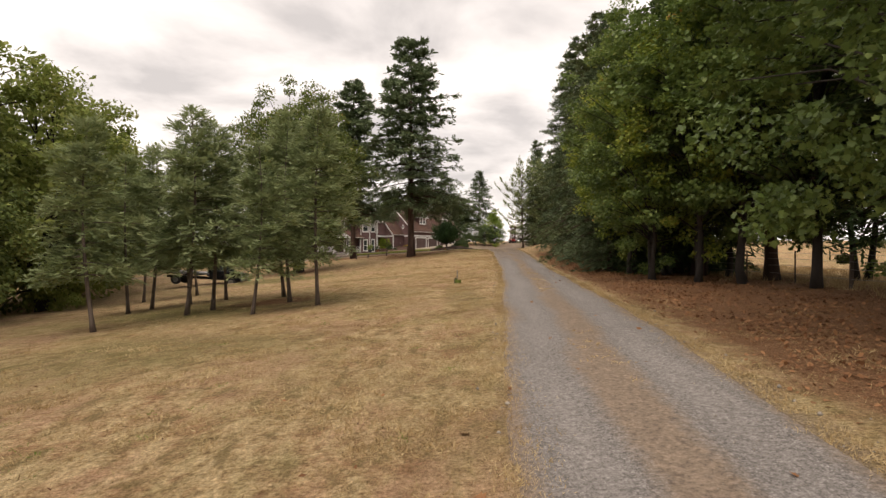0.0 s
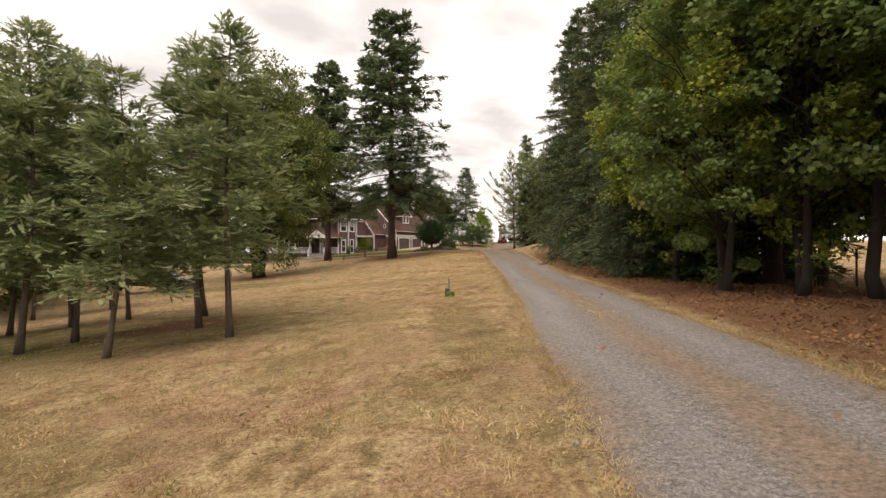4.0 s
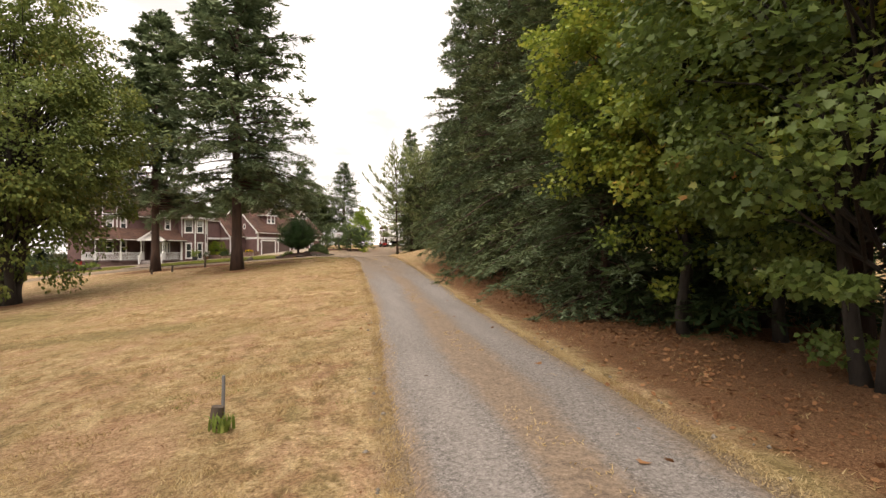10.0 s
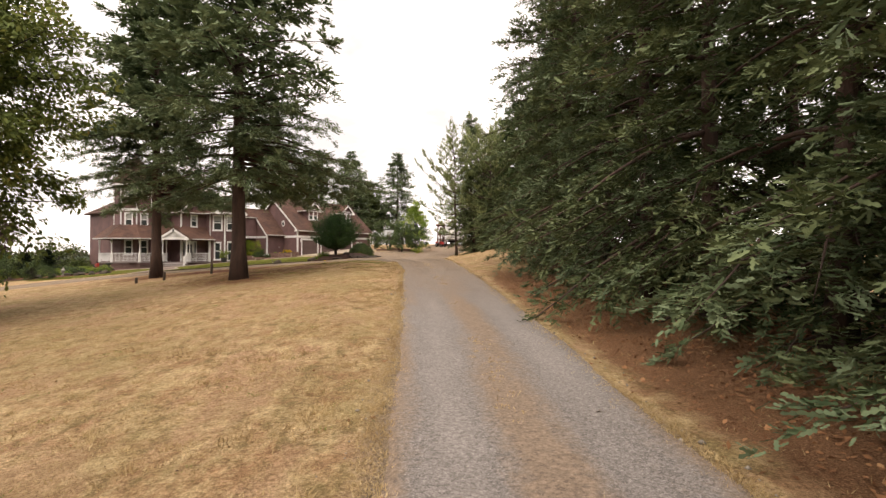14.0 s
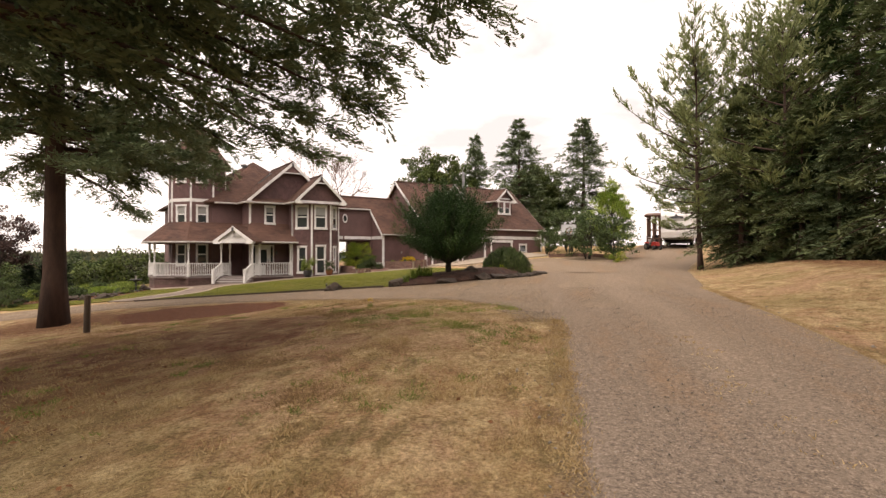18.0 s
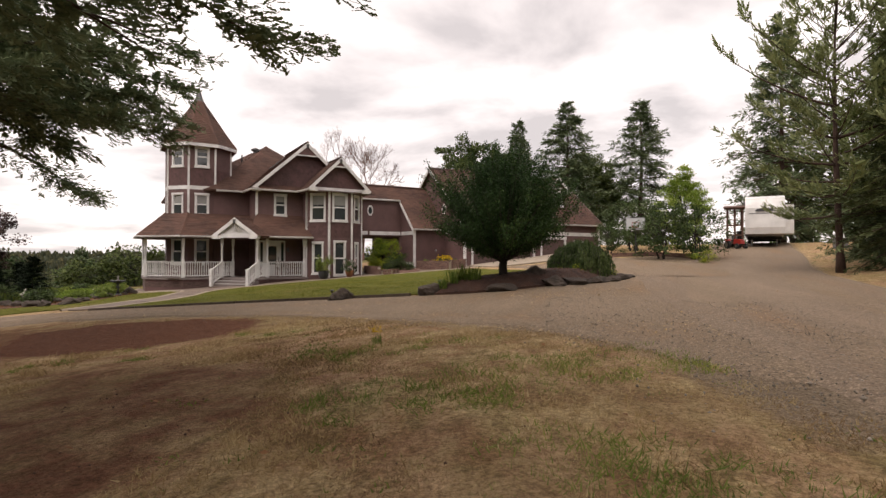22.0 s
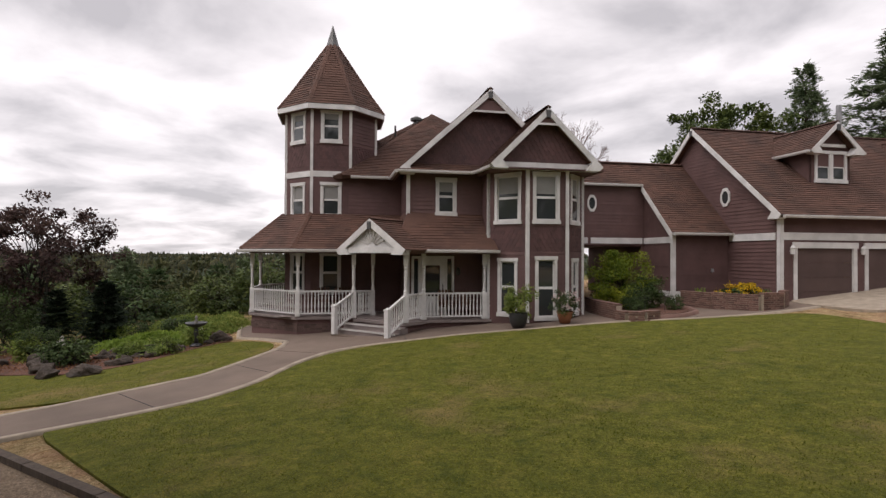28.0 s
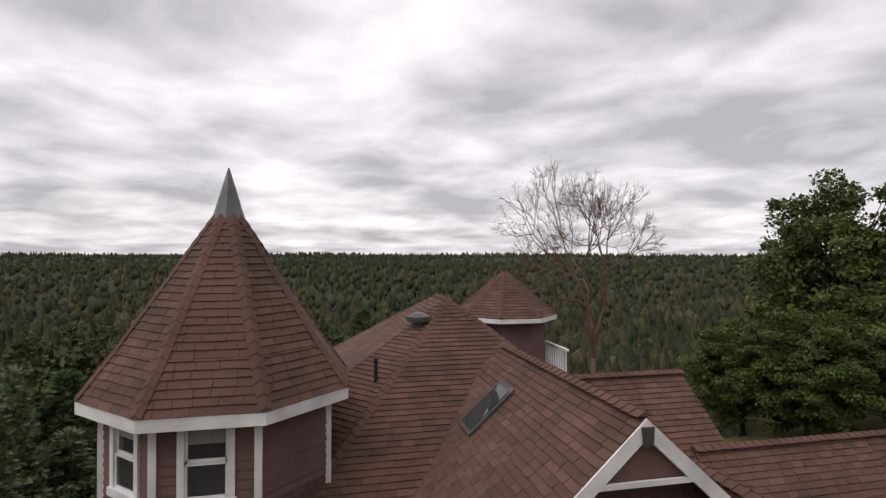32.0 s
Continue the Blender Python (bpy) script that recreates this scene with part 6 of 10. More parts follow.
def conifer_parts(name, h, r, seed, leaf, bark, first=0.1, whorls=26, per=6, sprays=26, spray=0.42, droop=0.25, lift=0.25, trunk=0.02, gap=0.12, cone=0.75, lean=0.0, thin=1.0, fan=0, hang=0.0, slim=0.34, frond=False, twigs=True, boughs=(), puff=0.14, jig=0.05, ragged=0.0, fine=None, near=None, close=0.0, upturn=1.2, twig=0.36):
    """Trunk, limbs and needle sprays of a conifer as three meshes. puff: how far branchlets leave the limb's plane; ragged: uneven reach from side to side; fine: fan, sprays, spray, slim and outline of the boughs; near: the same for limbs below the share close of the height."""
    rng = np.random.default_rng(seed)
    bend = rng.normal(0, 0.012 * h, 2) + np.array([lean, 0])
    zs = np.linspace(0, h, 14)
    axis = lambda z: np.stack([bend[0] * np.sin(np.asarray(z) / h * 2.5), bend[1] * np.sin(np.asarray(z) / h * 3.1), np.asarray(z)], -1)  # noqa: E731
    tr = Geo().tube([tuple(p) for p in axis(zs)], [max(0.012, trunk * h * (1 - z / h) ** 0.85 + (0.35 * trunk * h if i == 0 else 0)) for i, z in enumerate(zs)], 9)
    limbs = Geo()
    V, F, n0 = [], [], 0
    # (share of the height, heading, length, upward slope, droop) of each limb
    plan = []
    for i in range(whorls):
        t = first + (1 - first) * (i + rng.uniform(-0.3, 0.3)) / whorls
        t = min(max(t, first), 0.985)
        prof = r * min(1.0, ((1 - t) / (1 - first)) ** cone * 1.08 + 0.05) * (1.0 if t > first + 0.1 else 0.8)
        for j in range(per if t < 0.85 else max(3, per - 2)):
            if rng.random() >= gap:
                az = rng.uniform(0, 2 * math.pi)
                reach = 1 + ragged * (math.sin(2 * az + 9 * t + seed) * 0.6 + math.sin(3 * az - 23 * t) * 0.6)
                plan.append((t, az, prof * rng.uniform(0.5, 1.12) * reach, lift * (t * 1.6 - 0.5) + rng.normal(0, 0.08), droop))
    coarse, G = (fan, sprays, spray, slim, frond), []
    sag = hang
    for bough, (t, az, L, up, droop) in [(False, q) for q in plan] + [(True, q) for q in boughs]:
        fan, sprays, spray, slim, frond = fine if bough and fine else near if near and t < close else coarse
        hang = sag * (0.3 if bough and fine else 1)
        z = t * h
        d = np.array([math.cos(az), math.sin(az), up])
        s = np.linspace(0, 1, 6)
        o = axis(z)
        line = o + np.outer(s, d) * L - np.outer(s**2, [0, 0, droop * L]) + np.outer(np.clip(s - 0.75, 0, 1) ** 2, [0, 0, upturn * abs(droop) * L])
        if twigs:
            limbs.tube([tuple(p) for p in line], [max(0.006, 0.013 * L * (1 - 0.9 * q)) for q in s], 4, False)
        if fan:
            # side branchlets in a flat fan, each clothed with short sprays
            m = max(3, int(fan * (0.35 + 0.65 * L / r)))
            qb = np.r_[np.sort(0.16 + 0.80 * rng.uniform(0, 1, m - 1) ** 0.8), 0.97]
            ob = np.stack([np.interp(qb, s, line[:, c]) for c in range(3)], 1)
            fw = unit(np.stack([np.gradient(line[:, c]) for c in range(3)], 1))
            tb = unit(np.stack([np.interp(qb, s, fw[:, c]) for c in range(3)], 1))
            sb = unit(np.cross(tb, [0, 0, 1.0])) * np.where(np.arange(m) % 2, 1, -1)[:, None]
            db = unit(tb * rng.uniform(0.35, 0.9, (m, 1)) + sb * rng.uniform(0.3, 0.9, (m, 1)) * (qb < 0.95)[:, None] + rng.normal(0, puff, (m, 3)))
            lb = (twig * L * (1.08 - 0.72 * qb) + 0.25) * rng.uniform(0.6, 1.25, m)
            k = max(4, int(sprays * thin))
            ix = np.repeat(np.arange(m), k)
            u = rng.uniform(0.0, 1.0, len(ix))
            base = ob[ix] + db[ix] * (lb[ix] * u)[:, None] - np.outer(hang * lb[ix] * u**2, [0, 0, 1.0]) + rng.normal(0, jig, (len(ix), 3))
            s2 = unit(np.cross(db[ix], [0, 0, 1.0])) * np.where(rng.random(len(ix)) < 0.5, 1, -1)[:, None]
            a = unit(db[ix] * rng.uniform(0.5, 1.1, (len(ix), 1)) + s2 * rng.uniform(0.1, 0.9, (len(ix), 1)) + rng.normal(0, 0.22, (len(ix), 3)) - [0, 0, hang * 0.6])
            c = unit(np.cross(a, [0, 0, 1.0]) + rng.normal(0, 0.5, (len(ix), 3)))
            ln = spray * rng.uniform(0.6, 1.3, len(ix))
            v, f = lobed(base, a, c, ln, frond, slim / 0.6, 0.4) if frond else kites(base, a, c, ln, ln * slim)
            V.append(v)
            F.append(f + n0)
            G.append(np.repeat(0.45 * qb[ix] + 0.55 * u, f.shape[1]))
            n0 += len(v)
            continue
        k = max(5, int(sprays * thin * (0.35 + 0.65 * L / r)))
        q = 0.12 + 0.88 * rng.uniform(0, 1, k) ** 0.75
        base = np.stack([np.interp(q, s, line[:, c]) for c in range(3)], 1)
        fwd = unit(np.stack([np.gradient(line[:, c]) for c in range(3)], 1))
        tan = unit(np.stack([np.interp(q, s, fwd[:, c]) for c in range(3)], 1))
        side = unit(np.cross(tan, [0, 0, 1.0])) * np.where(rng.random(k) < 0.5, 1, -1)[:, None]
        a = unit(tan * rng.uniform(0.3, 1.1, (k, 1)) + side * rng.uniform(0.3, 1.0, (k, 1)) + rng.normal(0, 0.18, (k, 3)) - [0, 0, 0.12])
        c = unit(np.cross(a, [0, 0, 1.0]) + rng.normal(0, 0.35, (k, 3)))
        ln = spray * rng.uniform(0.6, 1.25, k) * (1.1 - 0.35 * q)
        v, f = kites(base, a, c, ln, ln * 0.34)
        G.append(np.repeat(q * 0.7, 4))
        V.append(v)
        F.append(f + n0)
        n0 += len(v)
    # leader
    k = 14
    base = axis(np.full(k, h * 0.965)) + np.outer(rng.uniform(0, 0.03 * h, k), [0, 0, 1])
    a = unit(rng.normal(0, 0.6, (k, 3)) + [0, 0, 0.8])
    c = unit(np.cross(a, rot_rows(k, rng)))
    v, f = lobed(base, a, c, spray, frond) if frond else kites(base, a, c, spray, spray * 0.3)
    V.append(v)
    F.append(f + n0)
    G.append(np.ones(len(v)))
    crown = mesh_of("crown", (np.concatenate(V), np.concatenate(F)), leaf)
    # nearness to the shoots' ends, where the lit tips are painted paler
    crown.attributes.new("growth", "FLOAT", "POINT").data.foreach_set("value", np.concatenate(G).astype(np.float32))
    return (mesh_of("trunk", tr, bark, True), mesh_of("limb", limbs, bark, True), crown) if twigs else (mesh_of("trunk", tr, bark, True), crown)


def broad_parts(name, h, rx, ry, z0, seed, leaf, bark, clumps=90, leaves=60, size=0.16, trunk=0.25, stems=1, lobes=False, spread=0.55, flat=1.0, top=0.5, twigs=True, splay=0.6, pear=0.0, shell=0.35):
    """Trunk, limbs and leaves of a broad-leaved tree whose crown fills an uneven egg from z0 to h."""
    rng = np.random.default_rng(seed)
    mid, rz = (z0 + h) / 2, (h - z0) / 2
    c = rot_rows(clumps, rng)
    rad = rng.uniform(shell, 1.0, clumps) ** 0.45
    wob = 1 + 0.22 * np.sin(3 * np.arctan2(c[:, 1], c[:, 0]) + seed) + rng.normal(0, 0.1, clumps)
    cen = c * (rad * wob)[:, None] * [rx, ry, rz]
    cen[:, 2] = np.where(cen[:, 2] > 0, cen[:, 2] * flat, cen[:, 2]) + mid
    cen[:, :2] *= (1 - pear * (cen[:, 2:] - mid) / rz)
    tr, limbs = Geo(), Geo()
    for s in range(stems):
        a = 2 * math.pi * s / max(stems, 1) + seed
        o = Vector((0.22 * math.cos(a), 0.22 * math.sin(a), 0)) * (stems > 1)
        tip = Vector((rx * 0.25 * math.cos(a) * (stems > 1), ry * 0.25 * math.sin(a) * (stems > 1), z0 + rz * 0.9))
        pts = [o + (tip - o) * q + Vector((rng.normal(0, 0.05), rng.normal(0, 0.05), 0)) * (q > 0) for q in (0, 0.08, 0.3, 0.6, 1)]
        tr.tube(pts, [trunk * k for k in (1.35, 1.0, 0.85, 0.62, 0.3)], 9)
    for i in range(0, clumps, 2 if clumps > 60 else 1):
        e = Vector(cen[i])
        s = rng.integers(0, max(1, stems))
        a = 2 * math.pi * s / max(stems, 1) + seed
        hgt = max(0.15 * h, min(e.z * rng.uniform(0.45, 0.75), z0 + rz * 0.85))
        o = Vector((rx * 0.2 * math.cos(a) * (stems > 1) * hgt / h, ry * 0.2 * math.sin(a) * (stems > 1) * hgt / h, hgt))
        m = (o + e) / 2 + Vector((0, 0, 0.12 * (e - o).length)) + Vector(rng.normal(0, 0.1, 3))
        limbs.tube([o, m, e], [trunk * 0.28, trunk * 0.17, 0.012], 5, False)
    k = leaves
    idx = np.repeat(np.arange(clumps), k)
    rc = spread * (0.6 + 0.8 * rng.random(clumps))[idx]
    off = rot_rows(len(idx), rng) * (rng.random(len(idx)) ** 0.4)[:, None] * rc[:, None] * [1, 1, 0.62]
    base = cen[idx] + off
    out = unit(base - [0, 0, mid - 0.3 * rz])
    a = unit(out * 0.5 + rot_rows(len(idx), rng) * splay + [0, 0, -0.35])
    n = unit(out * 0.5 + rot_rows(len(idx), rng) * 0.6 + [0, 0, 0.8])
    x = unit(np.cross(a, n))
    sz = size * rng.uniform(0.6, 1.25, len(idx))
    v, f = lobed(base, a, x, sz) if lobes else kites(base, a, x, sz, sz * 0.62)
    return mesh_of("trunk", tr, bark, True), mesh_of("limb", limbs, bark, True), mesh_of("crown", (v, f), leaf)


def plant_tree(name, meshes, x, y, label, category="tree", group="", turn=0.0, size=1.0, sink=0.06, z=None, wide=None):
    e = thing(name, pose(x, y, (hz(x, y) if z is None else z) - sink, 0, 0, turn) @ Matrix.Diagonal((size * (wide or 1), size * (wide or 1), size, 1)), label, category, group)
    for me in meshes:
        kind = me.name.split(".")[0]
        ob = part(kind, me, None, e)
        if kind != "trunk":
            tagged(ob, kind="stuff")
    return e


# heavy low boughs on the side of the drive
WEST_BOUGHS = [(0.235 + 0.03 * k, math.radians(-95 + (37 * k) % 140), 6.6 - 0.15 * k, 0.0, 0.24) for k in range(10)] + [(0.243 + 0.010 * k, math.radians(128 + (31 * k) % 80), 6.1 - 0.3 * (k % 3), 0.02, 0.2) for k in range(8)]
BOUGHS = [(0.275 - 0.009 * k, math.radians(-4 + 11 * k), 7.4 + 0.35 * k, 0.0, 0.2) for k in range(4)] + [(0.25 + 0.012 * k, math.radians(42 + 11 * k), 8.0, 0.0, 0.2) for k in range(2)] + [(0.285 + 0.013 * k, math.radians(-24 + 14 * k), 8.2 - 0.4 * (k % 2), -0.02, 0.18) for k in range(6)]
FIR_A = conifer_parts("fir", 24.6, 6.7, 1, L_FIR, M_BARKF, first=0.235, whorls=36, per=7, sprays=9, spray=0.44, droop=0.22, lift=0.5, trunk=0.0165, gap=0.1, cone=0.66, fan=21, hang=0.3, slim=0.95, frond=FOX, boughs=BOUGHS, puff=0.22, jig=0.07, ragged=0.3, fine=(38, 84, 0.14, 0.85, FOX), near=(22, 42, 0.18, 0.85, FOX), close=0.42, upturn=2.6, twig=0.2)
FIR_B = conifer_parts("fir", 23.6, 5.1, 2, L_FIR, M_BARKF, first=0.262, whorls=36, per=7, sprays=9, spray=0.46, droop=0.22, lift=0.5, trunk=0.016, gap=0.1, cone=0.62, fan=20, hang=0.3, slim=0.95, frond=FOX, boughs=WEST_BOUGHS, puff=0.22, jig=0.07, ragged=0.2, fine=(34, 60, 0.15, 0.85, FOX), near=(20, 32, 0.2, 0.85, FOX), close=0.42, upturn=2.6, twig=0.2)
plant_tree("fir_tree", FIR_A, -6.2, 29.6, "tall dark Douglas fir with bare reddish trunk on the dry slope", turn=40)
plant_tree("fir_tree", FIR_B, -14.2, 40.6, "tall dark Douglas fir beside a wooden post", turn=200)

YOUNG = [conifer_parts("young", 7.4, 1.72, 10 + i, L_YOUNG, M_BARKY, first=0.27, whorls=24, per=5, sprays=8, spray=0.27, droop=0.14, lift=0.5, trunk=0.0105, gap=0.14, cone=0.85, lean=0.25 * (i - 1), fan=14, hang=0.14, slim=0.55, frond=FEATHER, puff=0.18, jig=0.06, ragged=0.2, upturn=1.8, twig=0.26) for i in range(3)]
for i, (x, y, k) in enumerate(((-14.1, -14.1, 0.82), (-8.05, -11.3, 0.88), (-9.65, -8.9, 0.96), (-9.85, -12.8, 0.72), (-12.4, -9.6, 0.92), (-12.8, -10.9, 0.95), (-10.8, -5.5, 1.0), (-15.3, -5.0, 1.0), (-18.4, 3.0, 0.95), (-16.5, -6.1, 0.92), (-20.4, 0.6, 0.9), (-20.5, -14.6, 0.72), (-16.7, -7.6, 0.85), (-14.0, -4.0, 0.9))):
    plant_tree("young_fir_tree", YOUNG[i % 3], x, y, "young grey-green fir with bare lower trunk in a loose grove", group="grove of young firs", turn=i * 67, size=k * 1.06, wide=1.05)

MAPLE_BROWN = broad_parts("maple", 17.0, 5.8, 5.6, 1.9, 5, L_BROWN, M_BARKM, 470, 160, 0.24, 0.24, 3, spread=1.0, shell=0.25)
plant_tree("maple_tree", MAPLE_BROWN, -16.2, 19.5, "large many-stemmed maple with dull green and brown leaves")

NEAR_MAPLE = broad_parts("maple", 11.8, 3.3, 3.5, 2.1, 7, L_MAPLE, M_BARKM, 220, 160, 0.12, 0.13, 2, True, spread=0.6, pear=0.1, shell=0.6)
SLIM_MAPLE = broad_parts("maple", 11.8, 2.8, 2.8, 2.1, 7, L_MAPLE, M_BARKM, 190, 140, 0.12, 0.12, 2, True, spread=0.58, pear=0.1, shell=0.55)
DEEP_MAPLE = broad_parts("maple", 13.0, 3.8, 3.8, 1.8, 9, L_DEEPM, M_BARKM, 230, 190, 0.12, 0.13, 2, True, spread=0.6, pear=0.1, shell=0.66)
DEEP_MAPLE2 = broad_parts("maple", 12.4, 3.6, 3.7, 2.7, 8, L_DEEPM, M_BARKM, 190, 150, 0.14, 0.15, 1, True, spread=0.6, pear=0.05, shell=0.66)
for i, (x, y, k, mesh) in enumerate(((6.2, -3.3, 0.93, SLIM_MAPLE), (5.3, -7.9, 0.84, DEEP_MAPLE), (6.5, -9.4, 0.95, NEAR_MAPLE), (7.6, -10.6, 1.05, DEEP_MAPLE2), (8.6, -13.0, 1.05, DEEP_MAPLE2), (3.9, -23.3, 1.0, DEEP_MAPLE), (8.4, -19.0, 1.0, DEEP_MAPLE2), (7.4, -4.6, 0.9, NEAR_MAPLE), (9.4, -6.4, 0.9, DEEP_MAPLE2), (11.2, -17.0, 0.85, DEEP_MAPLE), (12.6, -10.0, 0.9, DEEP_MAPLE), (10.6, -23.5, 0.85, DEEP_MAPLE))):
    plant_tree("bigleaf_maple", mesh, x, y, "bigleaf maple with broad yellow-green leaves over the verge", group="maples along the drive", turn=i * 103, size=k)

SPRUCE = [conifer_parts("spruce", 14.0, 3.9, 30 + i, L_SPRUCE if i < 2 else L_DEEP, M_BARKF, first=0.025, whorls=32, per=8, sprays=8, spray=0.36, droop=0.28, lift=0.4, trunk=0.016, gap=0.05, cone=0.72, fan=14, hang=0.14, slim=0.62, frond=FOX, twigs=False, ragged=0.14, upturn=1.8, twig=0.27) for i in range(3)]
SPRUCE_NEAR = [conifer_parts("spruce", 14.0, 3.9, 36 + i, (L_SPRUCE, L_OLIVE, L_DEEP)[i], M_BARKF, first=0.025, whorls=34, per=8, sprays=9, spray=0.32, droop=0.3, lift=0.42, trunk=0.016, gap=0.04, cone=0.72, fan=15, hang=0.14, slim=0.6, frond=FOX, ragged=0.14, upturn=1.8, twig=0.27) for i in range(3)]
SPRUCE_CLOSE = [conifer_parts("spruce", 14.0, 3.9, 46 + i, (L_SPRUCE, L_OLIVE)[i], M_BARKF, first=0.03, whorls=30, per=7, sprays=25, spray=0.165, droop=0.3, lift=0.5, trunk=0.016, gap=0.05, cone=0.72, fan=15, hang=0.05, slim=0.72, frond=FOX, puff=0.13, jig=0.04, ragged=0.2, upturn=2.4, twig=0.27) for i in range(2)]
SPRUCE_BARE = conifer_parts("spruce", 13.5, 3.3, 49, L_DEEP, M_BARKF, first=0.17, whorls=26, per=7, sprays=8, spray=0.34, droop=0.3, lift=0.4, trunk=0.02, gap=0.06, cone=0.7, fan=13, hang=0.2, slim=0.62, frond=FOX, ragged=0.14, upturn=1.4, twig=0.27)
for i, (x, y, k, w, v) in enumerate(((6.0, -0.6, 0.62, 1, 2), (9.4, -15.5, 1.0, 1, 3), (9.6, -9.2, 0.95, 1, 3), (8.6, -3.2, 1.1, 0.9, 2), (8.6, -5.2, 1.0, 1, 3), (10.2, -1.6, 1.0, 1, 2), (7.9, 0.8, 1.05, 0.95, 2), (8.0, 3.4, 1.1, 0.95, 0), (8.7, 7.0, 1.3, 0.88, 1), (9.4, 11.4, 1.42, 0.8, 0), (10.2, 15.8, 1.45, 0.78, 1), (10.9, 20.2, 1.55, 0.75, 2), (11.3, 24.8, 1.62, 0.74, 0), (11.7, 29.4, 1.6, 0.72, 1), (15.0, 33.5, 1.4, 0.75, 2), (16.4, 38.6, 1.35, 0.78, 0), (17.0, 43.6, 1.25, 0.8, 2), (17.2, 48.4, 1.1, 0.9, 1), (17.4, 53.4, 1.15, 0.9, 2), (17.2, 58.2, 1.1, 0.9, 2), (17.0, 62.8, 1.05, 0.9, 0), (19.5, 67.5, 1.0, 0.95, 2), (14.0, 13.5, 1.4, 0.8, 2), (15.0, 22.5, 1.4, 0.8, 2), (12.5, 5.5, 1.15, 0.9, 2))):
    plant_tree("spruce_tree", SPRUCE_BARE if v == 3 else SPRUCE_CLOSE[i % 2] if -1 < y < 31 and x < 12 else SPRUCE_NEAR[v] if -1 < y < 64 and x < 17.6 else SPRUCE[v], x, y, "dense spruce with branches down to the ground", group="conifer screen along the drive", turn=i * 71, size=k, wide=w)

PINE = conifer_parts("pine", 12.6, 3.7, 41, L_PINE, M_BARKF, first=0.2, whorls=16, per=6, sprays=15, spray=0.3, droop=-0.3, lift=1.0, trunk=0.012, gap=0.12, cone=0.42, fan=9, hang=-0.4, slim=0.6, frond=FOX, ragged=0.35, twig=0.2, puff=0.16)
for i, (x, y, k) in enumerate(((11.3, 57.4, 1.0), (14.6, 58.0, 1.06), (14.2, 54.2, 0.96))):
    plant_tree("pine_tree", PINE, x, y, "olive-green pine with upswept tufted branches", turn=90 * i, size=k, group="pines by the drive")

BACK_FIR = conifer_parts("fir", 18.0, 4.9, 44, L_FIR, M_BARKF, first=0.06, whorls=42, per=7, sprays=11, spray=0.38, droop=0.24, lift=0.5, trunk=0.014, gap=0.1, cone=1.0, fan=12, hang=0.2, slim=0.75, frond=FEATHER, puff=0.3, jig=0.1, ragged=0.2, upturn=1.8, twig=0.26)
OAK = broad_parts("oak", 14.0, 6.0, 6.0, 3.0, 46, L_OAK, M_BARKM, 340, 170, 0.33, 0.3, 1, spread=1.0)
plant_tree("fir_tree", BACK_FIR, 7.5, 98.8, "dark pointed fir behind the garage", size=0.97, wide=1.35)
plant_tree("fir_tree", BACK_FIR, -0.3, 95.0, "dark fir with ragged top behind the garage", size=0.93, turn=130, wide=1.4)
plant_tree("fir_tree", BACK_FIR, -6.1, 94.6, "slim dark fir behind the garage", size=0.84, turn=250, wide=1.05)
plant_tree("oak_tree", OAK, -11.3, 94.4, "round-topped dark green oak behind the garage", size=0.92, wide=0.95)
plant_tree("fir_tree", BACK_FIR, 20.5, 92.0, "tall dark fir behind the trailer", size=1.3, turn=70)
plant_tree("oak_tree", OAK, 1.5, 104.0, "dark green oak far behind the garage", size=0.8, turn=160)
for i, (x, y, k) in enumerate(((-16.6, 89.0, 0.42), (-13.8, 86.5, 0.42), (-10.2, 88.0, 0.45))):
    plant_tree("oak_tree", OAK, x, y, "low dark green oak at the edge of the woods", size=k, turn=i * 77, wide=1.15, group="oaks behind the house")
SMALL = broad_parts("bright", 7.4, 2.1, 2.1, 0.4, 48, L_LIME, M_BARKM, 170, 130, 0.16, 0.09, 1, spread=0.55, pear=0.6)
plant_tree("lime_tree", SMALL, 9.0, 79.0, "small bright lime-green tree beside the drive", size=0.9)
BUSH = broad_parts("bush", 3.4, 2.0, 1.9, 0.1, 49, L_SHRUB, M_BARKM, 60, 70, 0.15, 0.06, 3, spread=0.5)
for i, (x, y, k) in enumerate(((6.2, 70.8, 1.1), (8.2, 70.2, 1.0), (2.9, 74.5, 0.7), (5.0, 77.5, 1.2))):
    plant_tree("shrub", BUSH, x, y, "loose olive-green shrub at the edge of the forecourt", "shrub", size=k, turn=i * 90, group="shrubs by the forecourt")
LOW = broad_parts("low", 1.0, 0.95, 0.85, 0.0, 50, L_GOLD, M_BARKM, 26, 90, 0.07, 0.03, 3, spread=0.3)
plant_tree("shrub", LOW, 8.0, 66.8, "low mounded yellow-green shrub beside the drive", "shrub", size=0.9)


